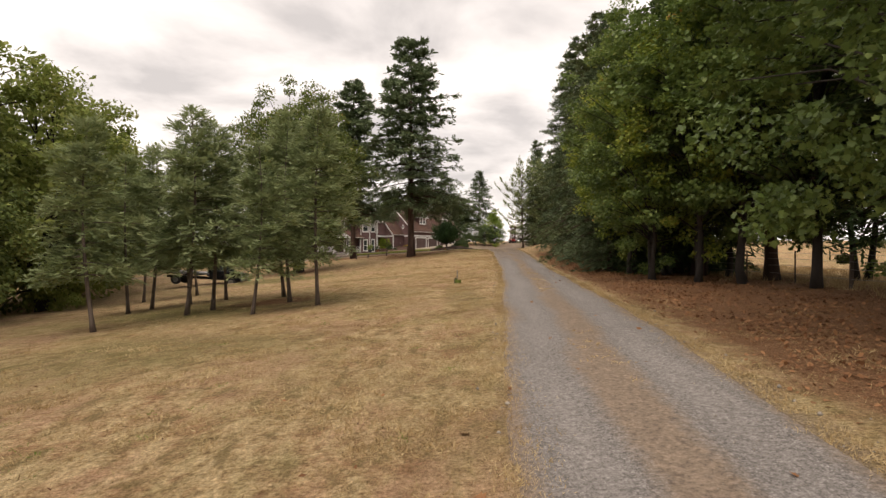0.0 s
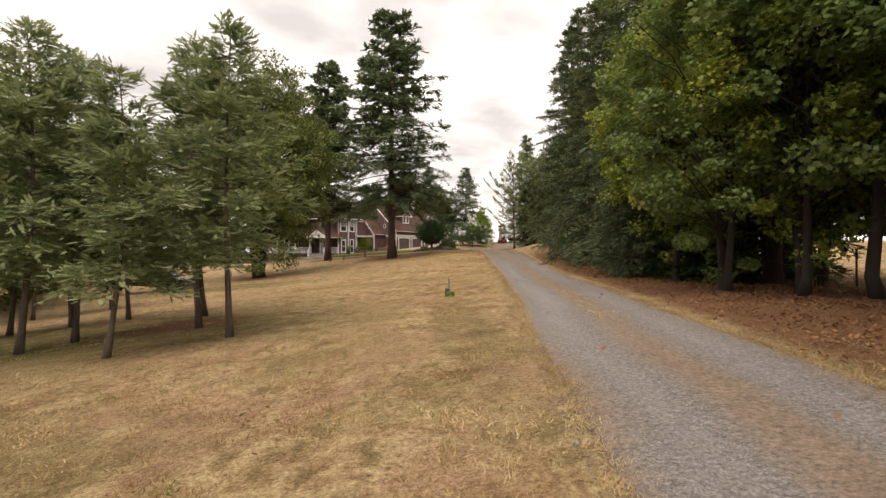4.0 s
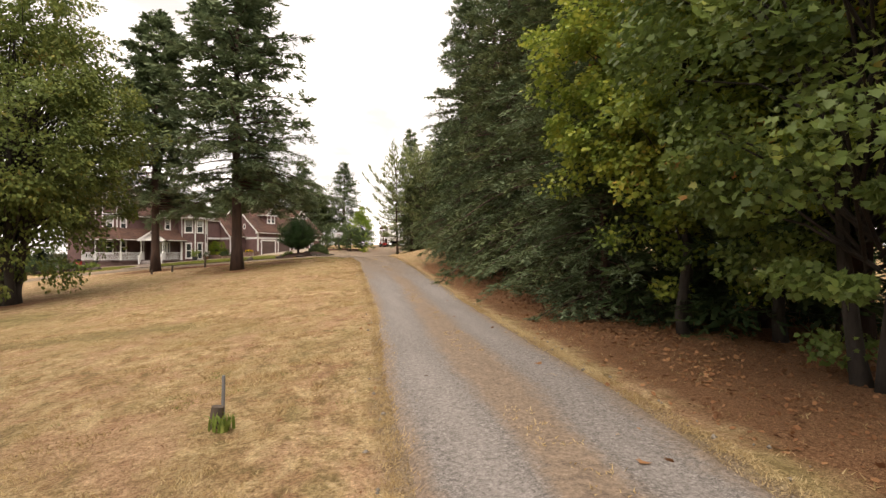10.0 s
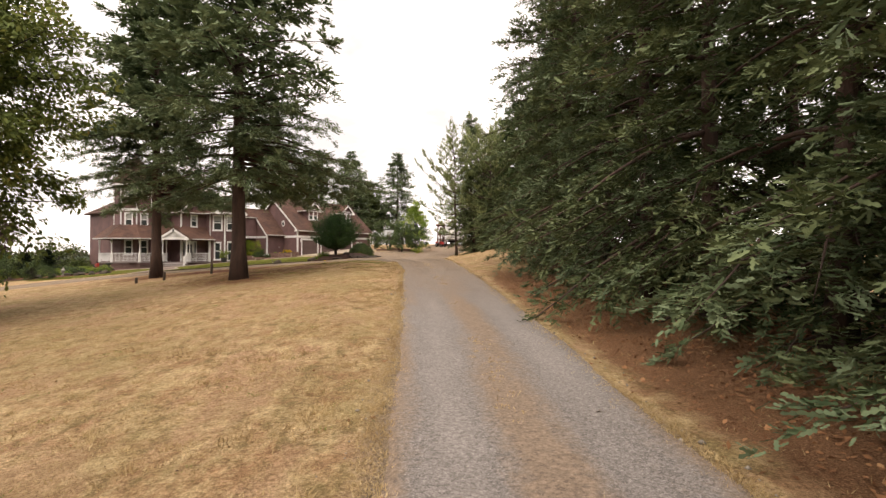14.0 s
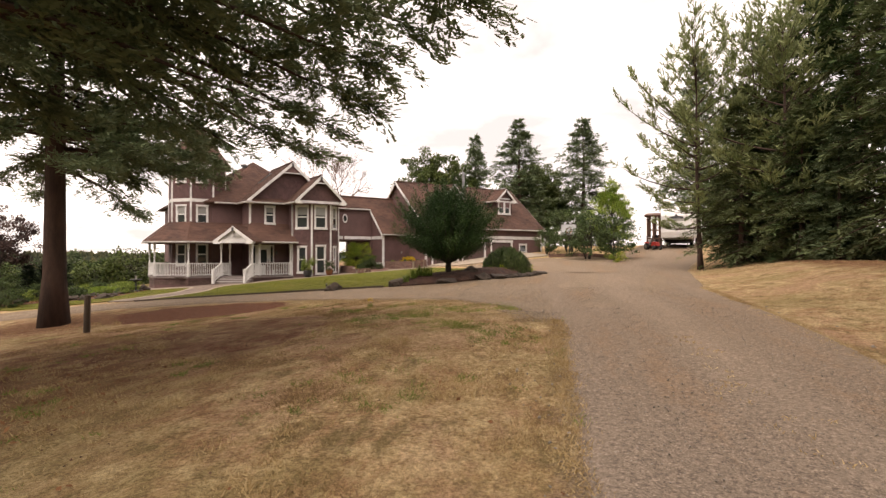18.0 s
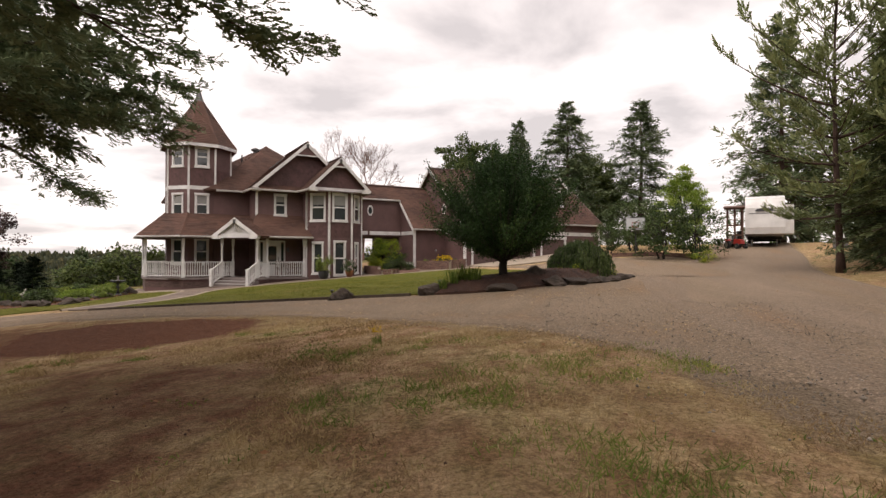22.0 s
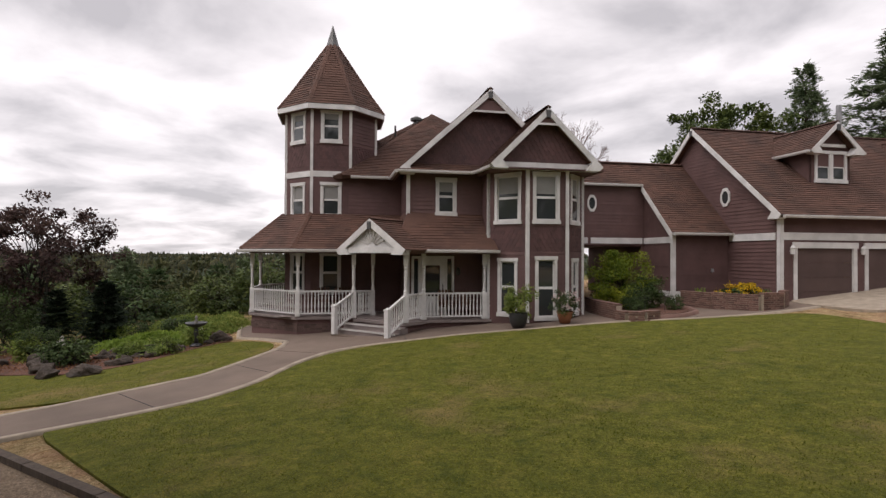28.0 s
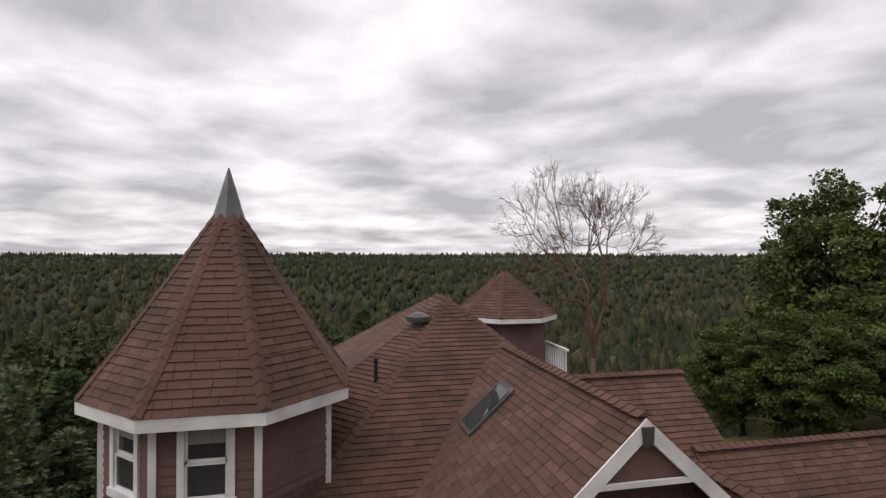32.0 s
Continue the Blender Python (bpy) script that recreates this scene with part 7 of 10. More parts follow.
def dark_maple():
    """Vase-shaped small maple: dense rising boughs, thin leafy shoots standing out of the top."""
    rng = np.random.default_rng(60)
    tr, limbs = Geo(), Geo()
    tr.tube([(0, 0, 0), (0.02, 0.0, 0.25), (0.0, 0.03, 0.5), (0.05, 0, 0.72)], [0.2, 0.14, 0.13, 0.11], 9)
    V, F, n0 = [], [], 0
    for i in range(300):
        shoot = i >= 230
        az, el = rng.uniform(0, 2 * math.pi), (0.34 + 1.15 * rng.random()) if not shoot else rng.uniform(0.6, 1.5)
        L = rng.uniform(2.45, 2.95) * (1.16 if shoot else 1.0) * (1 + 0.07 * math.sin(5 * az + 3 * el))
        d = np.array([math.cos(az) * math.cos(el), math.sin(az) * math.cos(el), math.sin(el) * 1.04])
        s = np.linspace(0, 1, 6)
        line = np.array([0, 0, 0.6]) + np.outer(s, d) * L + np.outer(s**2, [0, 0, 0.4]) * (el > 0.5)
        limbs.tube([tuple(p) for p in line], [max(0.004, 0.035 * (1 - q) ** 1.2) for q in s], 4, False)
        k = 520 if not shoot else 75
        q = 0.26 + 0.72 * rng.uniform(0, 1, k) if not shoot else rng.uniform(0.8, 1.0, k)
        base = np.stack([np.interp(q, s, line[:, c]) for c in range(3)], 1) + rng.normal(0, 0.11 if not shoot else 0.035, (k, 3))
        a = unit(rot_rows(k, rng) * 0.8 + d * 0.6)
        v, f = kites(base, a, unit(np.cross(a, rot_rows(k, rng))), 0.065 * rng.uniform(0.6, 1.3, k), 0.034)
        V.append(v)
        F.append(f + n0)
        n0 += len(v)
    return mesh_of("trunk", tr, M_BARKM, True), mesh_of("limb", limbs, M_BARKM, True), mesh_of("crown", (np.concatenate(V), np.concatenate(F)), L_DMAP)


plant_tree("ornamental_maple", dark_maple(), -1.65, 48.13, "dark green vase-shaped ornamental maple in the mulched bed", size=1.0, z=hz(-1.65, 48.13) + 0.22, sink=0)


def weeping_shrub():
    """Mound of fine drooping shoots that reach the ground."""
    rng = np.random.default_rng(61)
    limbs, V, F, n0 = Geo(), [], [], 0
    for i in range(170):
        az, rr = rng.uniform(0, 2 * math.pi), 1.45 * rng.random() ** 0.6
        crest = 1.35 * math.sqrt(max(0.05, 1 - (rr / 1.6) ** 2)) * rng.uniform(0.85, 1.05)
        s = np.linspace(0, 1, 7)
        out = rr * np.minimum(1, s * 1.7) + 0.12 * s**2
        up = np.where(s < 0.55, crest * np.sin(np.clip(s / 0.55, 0, 1) * 1.57), crest * (1 - 0.92 * np.clip((s - 0.55) / 0.45, 0, 1) ** 1.5))
        line = np.stack([math.cos(az) * out, math.sin(az) * out, up], 1)
        limbs.tube([tuple(p) for p in line], [0.012] * 6 + [0.004], 4, False)
        k = 110
        q = rng.uniform(0.3, 1, k)
        base = np.stack([np.interp(q, s, line[:, c]) for c in range(3)], 1) + rng.normal(0, 0.05, (k, 3))
        base[:, 2] = np.maximum(base[:, 2], 0.06)
        a = unit(rng.normal(0, 0.3, (k, 3)) + [math.cos(az) * 0.3, math.sin(az) * 0.3, -0.8])
        v, f = kites(base, a, unit(np.cross(a, rot_rows(k, rng))), 0.15, 0.035)
        V.append(v)
        F.append(f + n0)
        n0 += len(v)
    return mesh_of("limb", limbs, M_BARKM), mesh_of("crown", (np.concatenate(V), np.concatenate(F)), L_SHRUB)


plant_tree("weeping_shrub", weeping_shrub(), 0.7, 51.6, "weeping grey-green shrub at the end of the bed", "shrub", z=hz(0.7, 51.6) + 0.1, sink=0.0, wide=0.78)


def bare_tree():
    rng = np.random.default_rng(62)
    g, tips = Geo(), []

    def grow(p, d, length, r, depth):
        q = p + d * length
        mid = (p + q) / 2 + Vector(rng.normal(0, 0.06 * length, 3))
        g.tube([p, mid, q], [r, r * 0.85, r * 0.66], 6 if depth < 3 else 4, False)
        if depth > 6 or length < 0.25:
            return
        for k in range(2 if depth < 2 else 3):
            nd = (d + Vector(rng.normal(0, 0.42, 3)) + Vector((0, 0, 0.12))).normalized()
            grow(q, nd, length * rng.uniform(0.62, 0.86), r * 0.64, depth + 1)

    for az in (0.4, 2.2, 4.4):
        grow(Vector((0, 0, 4.5)), Vector((0.28 * math.cos(az), 0.28 * math.sin(az), 1)).normalized(), 4.2, 0.21, 0)
    t = Geo().tube([(0, 0, 0), (0.1, 0, 2), (0, 0, 4.6)], [0.4, 0.3, 0.24], 9)
    return mesh_of("trunk", t, M_CEDAR, True), mesh_of("limb", g, M_CEDAR)


plant_tree("bare_tree", bare_tree(), -28.5, 101.0, "leafless tree with fine forked twigs behind the house", size=1.15, wide=0.74, z=-2.0, sink=0)

# trees that close the west side
WEST = broad_parts("maple", 15.0, 6.5, 6.0, 1.0, 52, L_WEST, M_BARKM, 330, 110, 0.34, 0.35, 2, spread=1.05, shell=0.5)
WEST2 = broad_parts("maple", 13.0, 5.5, 6.0, 0.8, 53, L_BROWN, M_BARKM, 220, 100, 0.32, 0.3, 2, spread=1.05, shell=0.5)
for i, (x, y, k, mesh) in enumerate(((-31.5, -4, 1.1, WEST), (-30, 7, 1.0, WEST), (-35, 15, 1.0, WEST2), (-40, 4, 1.15, WEST), (-29, -14, 1.0, WEST), (-25, -21, 0.9, WEST), (-37, 25, 0.85, WEST), (-45, 15, 1.1, WEST2), (-24.5, -8.5, 0.62, WEST2), (-26, 0.5, 0.6, WEST), (-46, 35, 0.9, WEST), (-52, 44, 0.9, WEST2))):
    plant_tree("broadleaf_tree", mesh, x, y, "large dense broad-leaved tree at the west edge", group="trees at the west edge", turn=i * 77, size=k)
plant_tree("conifer", SPRUCE[2], -27.5, -13.0, "dark conifer among the western trees", turn=20, size=0.55)
plant_tree("conifer", SPRUCE[0], -33.0, -9.0, "grey-green conifer among the western trees", turn=120, size=0.8)
EAST = broad_parts("maple", 14.0, 6.0, 6.0, 1.0, 58, L_OAK, M_BARKM, 90, 50, 0.6, 0.35, 2, spread=1.2)
for i, (x, y, k, mesh) in enumerate(((40, -30, 1.0, EAST), (48, -12, 1.1, EAST), (52, 5, 1.0, EAST), (50, 22, 1.1, EAST), (46, 40, 1.0, EAST), (38, 58, 1.0, EAST), (30, 78, 1.0, EAST), (28, 95, 1.1, EAST), (30, 116, 1.0, EAST), (44, -48, 1.1, EAST), (12, -60, 1.1, EAST), (-12, -66, 1.1, EAST), (-30, -50, 1.1, EAST))):
    plant_tree("broadleaf_tree", mesh, x, y, "broad-leaved tree on the far side of the pasture", group="trees beyond the pasture", turn=i * 57, size=k)

# garden trees west of the house
PLUM = broad_parts("plum", 6.3, 2.7, 2.7, 2.2, 54, L_PURPLE, M_BARKM, 90, 130, 0.16, 0.09, 2, spread=0.5, shell=0.3)
plant_tree("plum_tree", PLUM, -33.4, 54.1, "purple-leaved plum tree in the garden")
JUNI = conifer_parts("juniper", 3.0, 1.05, 55, L_JUNI, M_BARKF, first=0.02, whorls=30, per=10, sprays=46, spray=0.22, droop=0.1, lift=0.7, trunk=0.014, gap=0.02, cone=0.5, twigs=False)
for i, (x, y, k) in enumerate(((-28.7, 54.8, 0.9), (-29.9, 53.6, 0.8), (-31.6, 56.2, 0.8))):
    plant_tree("juniper", JUNI, x, y, "dark upright cone-shaped juniper", "shrub", size=k, turn=50 * i, group="junipers in the garden", z=0.0 if i else 0.05)
for i, (x, y, k) in enumerate(((-27.2, 49.6, 0.5), (-29.8, 48.8, 0.62), (-32.5, 50.5, 0.7), (-25.4, 48.6, 0.34), (-34.5, 53.5, 0.8), (-27.6, 52.3, 0.36))):
    plant_tree("shrub", BUSH, x, y, "rounded dark green garden shrub among rocks", "shrub", size=k, turn=i * 70, group="garden shrubs", z=hz(x, y) - 0.1)


# ---- woods in the valley ----
def forest():
    rng = np.random.default_rng(70)
    V, F, n0 = [], [], 0
    n = 14000
    dist = 95 + 3600 * rng.random(n) ** 2.1
    ang = np.radians(rng.uniform(-22, 112, n))
    x, y = -18 - np.sin(ang) * dist * 1.0, 66 + np.cos(ang) * dist
    b = (-(x + 23.55) + (y - 61.6)) * 0.70711
    a = ((x + 23.55) + (y - 61.6)) * 0.70711
    ok = (b > 14) & ~((a > 12) & (b < 24))
    x, y, dist = x[ok], y[ok], dist[ok]
    z = height(x, y)
    n = len(x)
    size = rng.uniform(0.7, 1.4, n) * (1 + np.clip(dist - 500, 0, 3000) / 3500)
    kind = rng.random(n) < 0.5
    sides, rings = 6, 4
    t = np.linspace(0, 1, rings)
    for is_cone in (True, False):
        m = kind == is_cone
        k = int(m.sum())
        h = size[m] * (13.0 if is_cone else 10.0)
        r = h * (0.24 if is_cone else 0.42)
        prof = np.clip((1 - t) ** 0.9, 0.02, 1) * 1.0 if is_cone else np.sin(np.clip(t * 2.6 + 0.45, 0, 3.1))
        az = np.linspace(0, 2 * np.pi, sides, endpoint=False)
        jit = rng.uniform(0.62, 1.3, (k, rings, sides))
        rr = r[:, None, None] * prof[None, :, None] * jit
        turn = rng.uniform(0, 6.28, k)[:, None, None]
        px = x[m][:, None, None] + rr * np.cos(az + turn)
        py = y[m][:, None, None] + rr * np.sin(az + turn)
        pz = np.broadcast_to(z[m][:, None, None] + h[:, None, None] * (t[None, :, None] * 0.95 + 0.06), px.shape) + rng.normal(0, 0.035, px.shape) * h[:, None, None]
        v = np.stack([px, py, pz], -1).reshape(-1, 3)
        base = (np.arange(k) * rings * sides)[:, None, None] + (np.arange(rings - 1) * sides)[None, :, None] + np.arange(sides)[None, None]
        nxt = (np.arange(k) * rings * sides)[:, None, None] + (np.arange(rings - 1) * sides)[None, :, None] + ((np.arange(sides) + 1) % sides)[None, None]
        f = np.stack([base, nxt, nxt + sides, base + sides], -1).reshape(-1, 4)
        V.append(v)
        F.append(f + n0)
        n0 += len(v)
    ob = new("distant_forest", mesh_of("distant_forest", (np.concatenate(V), np.concatenate(F)), L_FAR))
    tagged(ob, "mixed dark green woods filling the valley", "forest", kind="stuff")


forest()
NEARWOOD = [conifer_parts("wood", 11.0, 2.3, 80 + i, L_FIR if i else L_DEEP, M_BARKF, first=0.1, whorls=24, per=7, sprays=7, spray=0.5, droop=0.15, lift=0.35, trunk=0.014, gap=0.08, twigs=False, fan=9, slim=0.8, frond=FEATHER, twig=0.3, puff=0.2, ragged=0.15) for i in range(2)] + [broad_parts("wood", 9.0, 3.0, 3.0, 1.0, 82, L_WOOD, M_BARKM, 90, 70, 0.30, 0.16, 2, spread=0.8), broad_parts("wood", 8.0, 2.8, 2.8, 1.0, 83, L_WOOD, M_BARKM, 80, 70, 0.42, 0.16, 2, spread=0.9)]
_r = random.Random(9)
for i in range(180):
    a, b = _r.uniform(-75, 22), 14 + 85 * _r.random() ** 1.15
    x, y = -23.55 + (a - b) * 0.70711, 61.6 + (a + b) * 0.70711
    if (a > 10 and b < 26) or (abs(x + 28.5) < 4 and abs(y - 101) < 4):
        continue
    v = _r.randrange(4)
    # crowns reach about the same level all down the slope
    tall = max(3.5, _r.uniform(-3.6, 3.0) - (2.8 if b < 24 else 0) - hz(x, y))
    k = min(3.0, tall / (11.0, 11.0, 9.0, 8.0)[v])
    plant_tree("valley_tree", NEARWOOD[v], x, y, "mixed woodland tree on the falling slope", group="woodland edge", turn=_r.uniform(0, 360), size=k, wide=min(1.3, 1.25 / k**0.4), sink=0.4)
for x, y, k in ((-53.0, 67.0, 1.0), (-58.0, 62.0, 0.85), (-47.0, 74.0, 0.85), (-61.0, 71.0, 0.95)):
    plant_tree("valley_tree", NEARWOOD[1], x, y, "taller dark conifer standing above the valley woods", group="woodland edge", turn=x * 9, size=(4.6 * k - hz(x, y)) / 11.0, wide=0.8, sink=0.4)
for i, (x, y, k) in enumerate(((12.9, 56.0, 0.7), (14.4, 52.6, 0.55), (15.2, 55.2, 0.5), (14.6, 60.2, 0.5), (15.0, 50.6, 0.42))):
    plant_tree("spruce_tree", SPRUCE_NEAR[1] if i < 2 else SPRUCE[i % 3], x, y, "small dense spruce under the pines", group="conifer screen along the drive", turn=i * 50, size=k)
SCRUB = [broad_parts("scrub", 2.6, 1.7, 1.7, 0.0, 90 + i, (L_DEEP, L_OAK)[i], M_BARKM, 40, 50, 0.2, 0.05, 3, spread=0.55) for i in range(2)]
for i in range(34):
    a, b = _r.uniform(-42, -1), _r.uniform(7.5, 17)
    x, y = -23.55 + (a - b) * 0.70711, 61.6 + (a + b) * 0.70711
    plant_tree("scrub_bush", SCRUB[i % 2], x, y, "tangled green bush at the top of the slope", "shrub", "scrub on the slope", turn=_r.uniform(0, 360), size=_r.uniform(0.5, 1.25), wide=1.3, sink=0.15)


# ---- paths and kerbs ----
def W(a, b):
    """House plan to world."""
    return -23.55 + (a - b) * 0.70711, 61.6 + (a + b) * 0.70711


WALK_L = [(-19.2, 48.3), (-18.75, 49.7), (-18.7, 50.5), (-18.4, 52.4), (-19.1, 54.2), (-19.85, 55.9), (-20.85, 57.0), (-22.5, 57.3), (-23.8, 57.2), (-25.2, 58.2), (-26.8, 59.4), (-28.0, 61.5)]
WALK_R = [(-17.2, 47.9), (-16.7, 49.1), (-16.35, 50.0), (-16.1, 51.1), (-16.3, 52.3), (-17.3, 54.4), (-17.6, 55.7), (-17.3, 57.0), (-15.6, 59.5), (-13.6, 61.2), (-11.3, 63.2), (-9.3, 64.0), (-7.5, 65.3), (-5.3, 68.2)]
sheet("pavement", WALK_L + [(-25, 64), (-20, 66), (-11, 71), (-6.5, 70.5), (-4.2, 69.2)] + WALK_R[::-1], M_CONC, 0.055, 0.45, "brown-grey exposed aggregate concrete walk to the porch", "walkway")


def ribbon(name, line, wide, lift, mat, label, category, n=90, depth=0.2):
    p = smooth_line(line, n)
    d = np.gradient(p, axis=0)
    nrm = np.stack([-d[:, 1], d[:, 0]], 1) / np.linalg.norm(d, axis=1, keepdims=True) * wide / 2
    z = height(p[:, 0], p[:, 1]) + lift
    rows = np.stack([np.c_[p + nrm, z - depth], np.c_[p + nrm, z], np.c_[p - nrm, z], np.c_[p - nrm, z - depth]], 1).reshape(-1, 3)
    i = (np.arange(n - 1)[:, None] * 4 + np.arange(3)[None]).ravel()
    return tagged(new(name, mesh_of(name, (rows, np.stack([i, i + 1, i + 5, i + 4], 1)), mat)), label, category, kind="structure")


ribbon("pavement_edging_west", WALK_L, 0.17, 0.07, M_EDGE, "pale concrete edging along the walk", "edging")
ribbon("pavement_edging_east", WALK_R, 0.17, 0.07, M_EDGE, "pale concrete edging along the lawn", "edging")
for p, q in (((-18.6, 50.6), (-16.2, 50.2)), ((-18.9, 53.6), (-16.9, 53.2)), ((-19.7, 55.5), (-17.6, 55.5)), ((-16.6, 58.0), (-17.9, 59.6)), ((-11.2, 63.2), (-12.6, 64.6)), ((-9.2, 64.1), (-9.9, 65.8))):
    n = 8
    g = Geo()
    for i in range(n):
        a, b = [Vector((p[0] + (q[0] - p[0]) * t, p[1] + (q[1] - p[1]) * t, 0)) for t in (i / n, (i + 1) / n)]
        a.z, b.z = hz(a.x, a.y) + 0.053, hz(b.x, b.y) + 0.053
        g.bar(a, b, 0.016, 0.012)
    tagged(new("expansion_joint", mesh_of("expansion_joint", g, M_DARK)), "dark joint across the concrete walk", "joint", kind="structure")

# timber kerb of the lawn
KERB = along([(-17.2, 47.85), (-12.5, 47.78), (-7.4, 47.5), (-4.3, 47.1)], 7)
kerb = thing("timber_kerb", pose(0, 0, 0), "weathered brown timber kerb along the front lawn", "kerb")
for (x0, y0), (x1, y1) in zip(KERB, KERB[1:]):
    z0, z1 = hz(x0, y0), hz(x1, y1)
    part("timber", Geo().bar((x0, y0, z0 - 0.01), (x1 - 0.01 * (x1 - x0), y1, z1 - 0.01), 0.13, 0.2), M_WOODP, kerb)


# ---- rocks ----
def boulder_mesh(seed, w, d, h):
    rng = np.random.default_rng(seed)
    bm = bmesh.new()
    bmesh.ops.create_icosphere(bm, subdivisions=4, radius=1.0)
    ax = rot_rows(11, rng)
    cut = rng.uniform(0.5, 0.88, 11)
    for v in bm.verts:
        p = np.array(v.co)
        for a, c in zip(ax, cut):
            k = p @ a
            if k > c:
                p = p - a * (k - c) * 0.85
        p = p * (1 + 0.11 * math.sin(4 * p[0] + seed) * math.sin(5 * p[1] + 2 * seed) + 0.06 * math.sin(11 * p[2] + 9 * p[0] + seed) * math.sin(8 * p[1]) + 0.03 * math.sin(23 * p[0] + 17 * p[1]) + rng.normal(0, 0.016))
        v.co = (p[0] * w / 2, p[1] * d / 2, p[2] * h * 0.62 + h * 0.38)
    me = bpy.data.meshes.new("boulder")
    bm.to_mesh(me)
    bm.free()
    me.materials.append(M_ROCK)
    me.polygons.foreach_set("use_smooth", np.ones(len(me.polygons), bool))
    return me


ROCKS = [boulder_mesh(200 + i, 1.0, 0.8, 0.6) for i in range(5)]


def boulder(x, y, w, d, h, i, label, group="", turn=0.0, lift=0.0):
    ob = new("boulder", ROCKS[i % 5])
    ob.matrix_world = pose(x, y, hz(x, y) - 0.05 + lift, 0, 0, turn) @ Matrix.Diagonal((w, d / 0.8, h / 0.6, 1))
    return tagged(ob, label, "rock", group)


boulder(-6.55, 47.0, 0.98, 0.7, 0.44, 2, "dark lichened boulder against the timber kerb", turn=20)
boulder(-3.62, 46.95, 0.9, 0.75, 0.5, 3, "large black boulder with moss at the bed's corner", turn=70)
for i, (x, y, w, h) in enumerate(((-1.5, 46.85, 1.0, 0.62), (-0.75, 48.7, 1.5, 1.3), (-0.1, 47.95, 1.2, 0.7), (0.5, 48.6, 1.0, 0.6), (0.95, 49.3, 0.9, 0.5), (1.3, 50.0, 1.0, 0.55), (1.8, 50.9, 0.8, 0.42), (2.1, 51.8, 1.0, 0.5), (2.3, 52.8, 0.9, 0.4), (2.25, 53.8, 0.8, 0.36), (-0.3, 50.3, 1.2, 0.95))):
    boulder(x, y, w * 0.9, w * 0.7, h * 0.52, i, "dark basalt rock edging the mulched bed", "rocks round the maple bed", turn=i * 47, lift=0.03)
for i, (x, y, w, h) in enumerate(((-22.3, 51.5, 1.1, 0.4), (-22.9, 52.6, 0.7, 0.35), (-23.2, 53.7, 0.6, 0.32), (-23.5, 54.6, 0.7, 0.4), (-23.9, 56.5, 0.9, 0.5), (-23.1, 50.9, 0.8, 0.4), (-24.3, 51.2, 0.9, 0.45), (-25.4, 51.6, 0.8, 0.4), (-25.9, 52.8, 0.7, 0.35), (-26.8, 52.0, 0.8, 0.4), (-24.6, 52.2, 0.5, 0.3), (-27.5, 51.0, 0.9, 0.45), (-24.6, 56.9, 0.6, 0.35), (-23.7, 55.9, 0.5, 0.28))):
    boulder(x, y, w, w * 0.8, h, i + 2, "brown-grey rock at the edge of the garden bed", "garden rocks", turn=i * 61)

sheet("garden_bed", [(-23.4, 56.8), (-23.1, 54.8), (-22.3, 53.0), (-22.6, 51.2), (-26.0, 50.4), (-30, 49.8), (-34, 52), (-33, 57), (-28, 59), (-25.4, 57.9)], M_EARTH, 0.05, 0.5, "red-brown bark-mulched garden bed among rocks", "planting bed")


def leaf_patch(name, poly, n, size, mat, label, category, lo=0.02, hi=0.25, seed=1, kite=0.55, stand=0.3):
    """Loose leaves or blades over an area, as one object."""
    rng = np.random.default_rng(seed)
    xs, ys = np.array(poly)[:, 0], np.array(poly)[:, 1]
    x, y = rng.uniform(xs.min(), xs.max(), n * 3), rng.uniform(ys.min(), ys.max(), n * 3)
    d = inside(list(poly), x, y)
    hum = 0.5 + 0.5 * np.sin(x * 2.1 + seed) * np.sin(y * 1.8 + 2 * seed)
    ok = (d > 0) & (rng.random(n * 3) < 0.25 + 0.75 * hum)
    x, y, d, hum = x[ok][:n], y[ok][:n], d[ok][:n], hum[ok][:n]
    k = len(x)
    top = lo + (hi - lo) * np.clip(d / 0.5, 0.15, 1) * (0.4 + 0.6 * hum) * rng.random(k) ** 0.6
    base = np.stack([x, y, height(x, y) + top], 1)
    a = unit(rot_rows(k, rng) + [0, 0, stand])
    v, f = kites(base, a, unit(np.cross(a, rot_rows(k, rng))), size * rng.uniform(0.6, 1.3, k), size * kite)
    return tagged(new(name, mesh_of(name, (v, f), mat)), label, category, kind="stuff")


leaf_patch("ground_cover", [(-24.0, 55.2), (-25.4, 55.3), (-26.2, 53.4), (-27.6, 53.6), (-27.4, 56.2), (-24.6, 56.9)], 9000, 0.11, L_LIME, "low bright green ground cover in the garden bed", "ground cover", 0.03, 0.5, 3)
leaf_patch("ground_cover", [(-26.5, 56.5), (-25.6, 58.2), (-27.5, 60.5), (-31, 62.5), (-34, 60), (-31, 57)], 12000, 0.12, L_WEED, "tangled green and straw growth on the slope by the porch", "ground cover", 0.03, 0.6, 4)


# ---- garden ornaments ----
def ornament(name, x, y, label, category, pieces, lift=0.06):
    e = thing(name, pose(x, y, hz(x, y) + lift), label, category)
    for nm, prof, sides, mat in pieces:
        part(nm, Geo()._turned(prof, sides, (0, 0, 0)), mat, e, smooth=sides > 8)
    return e


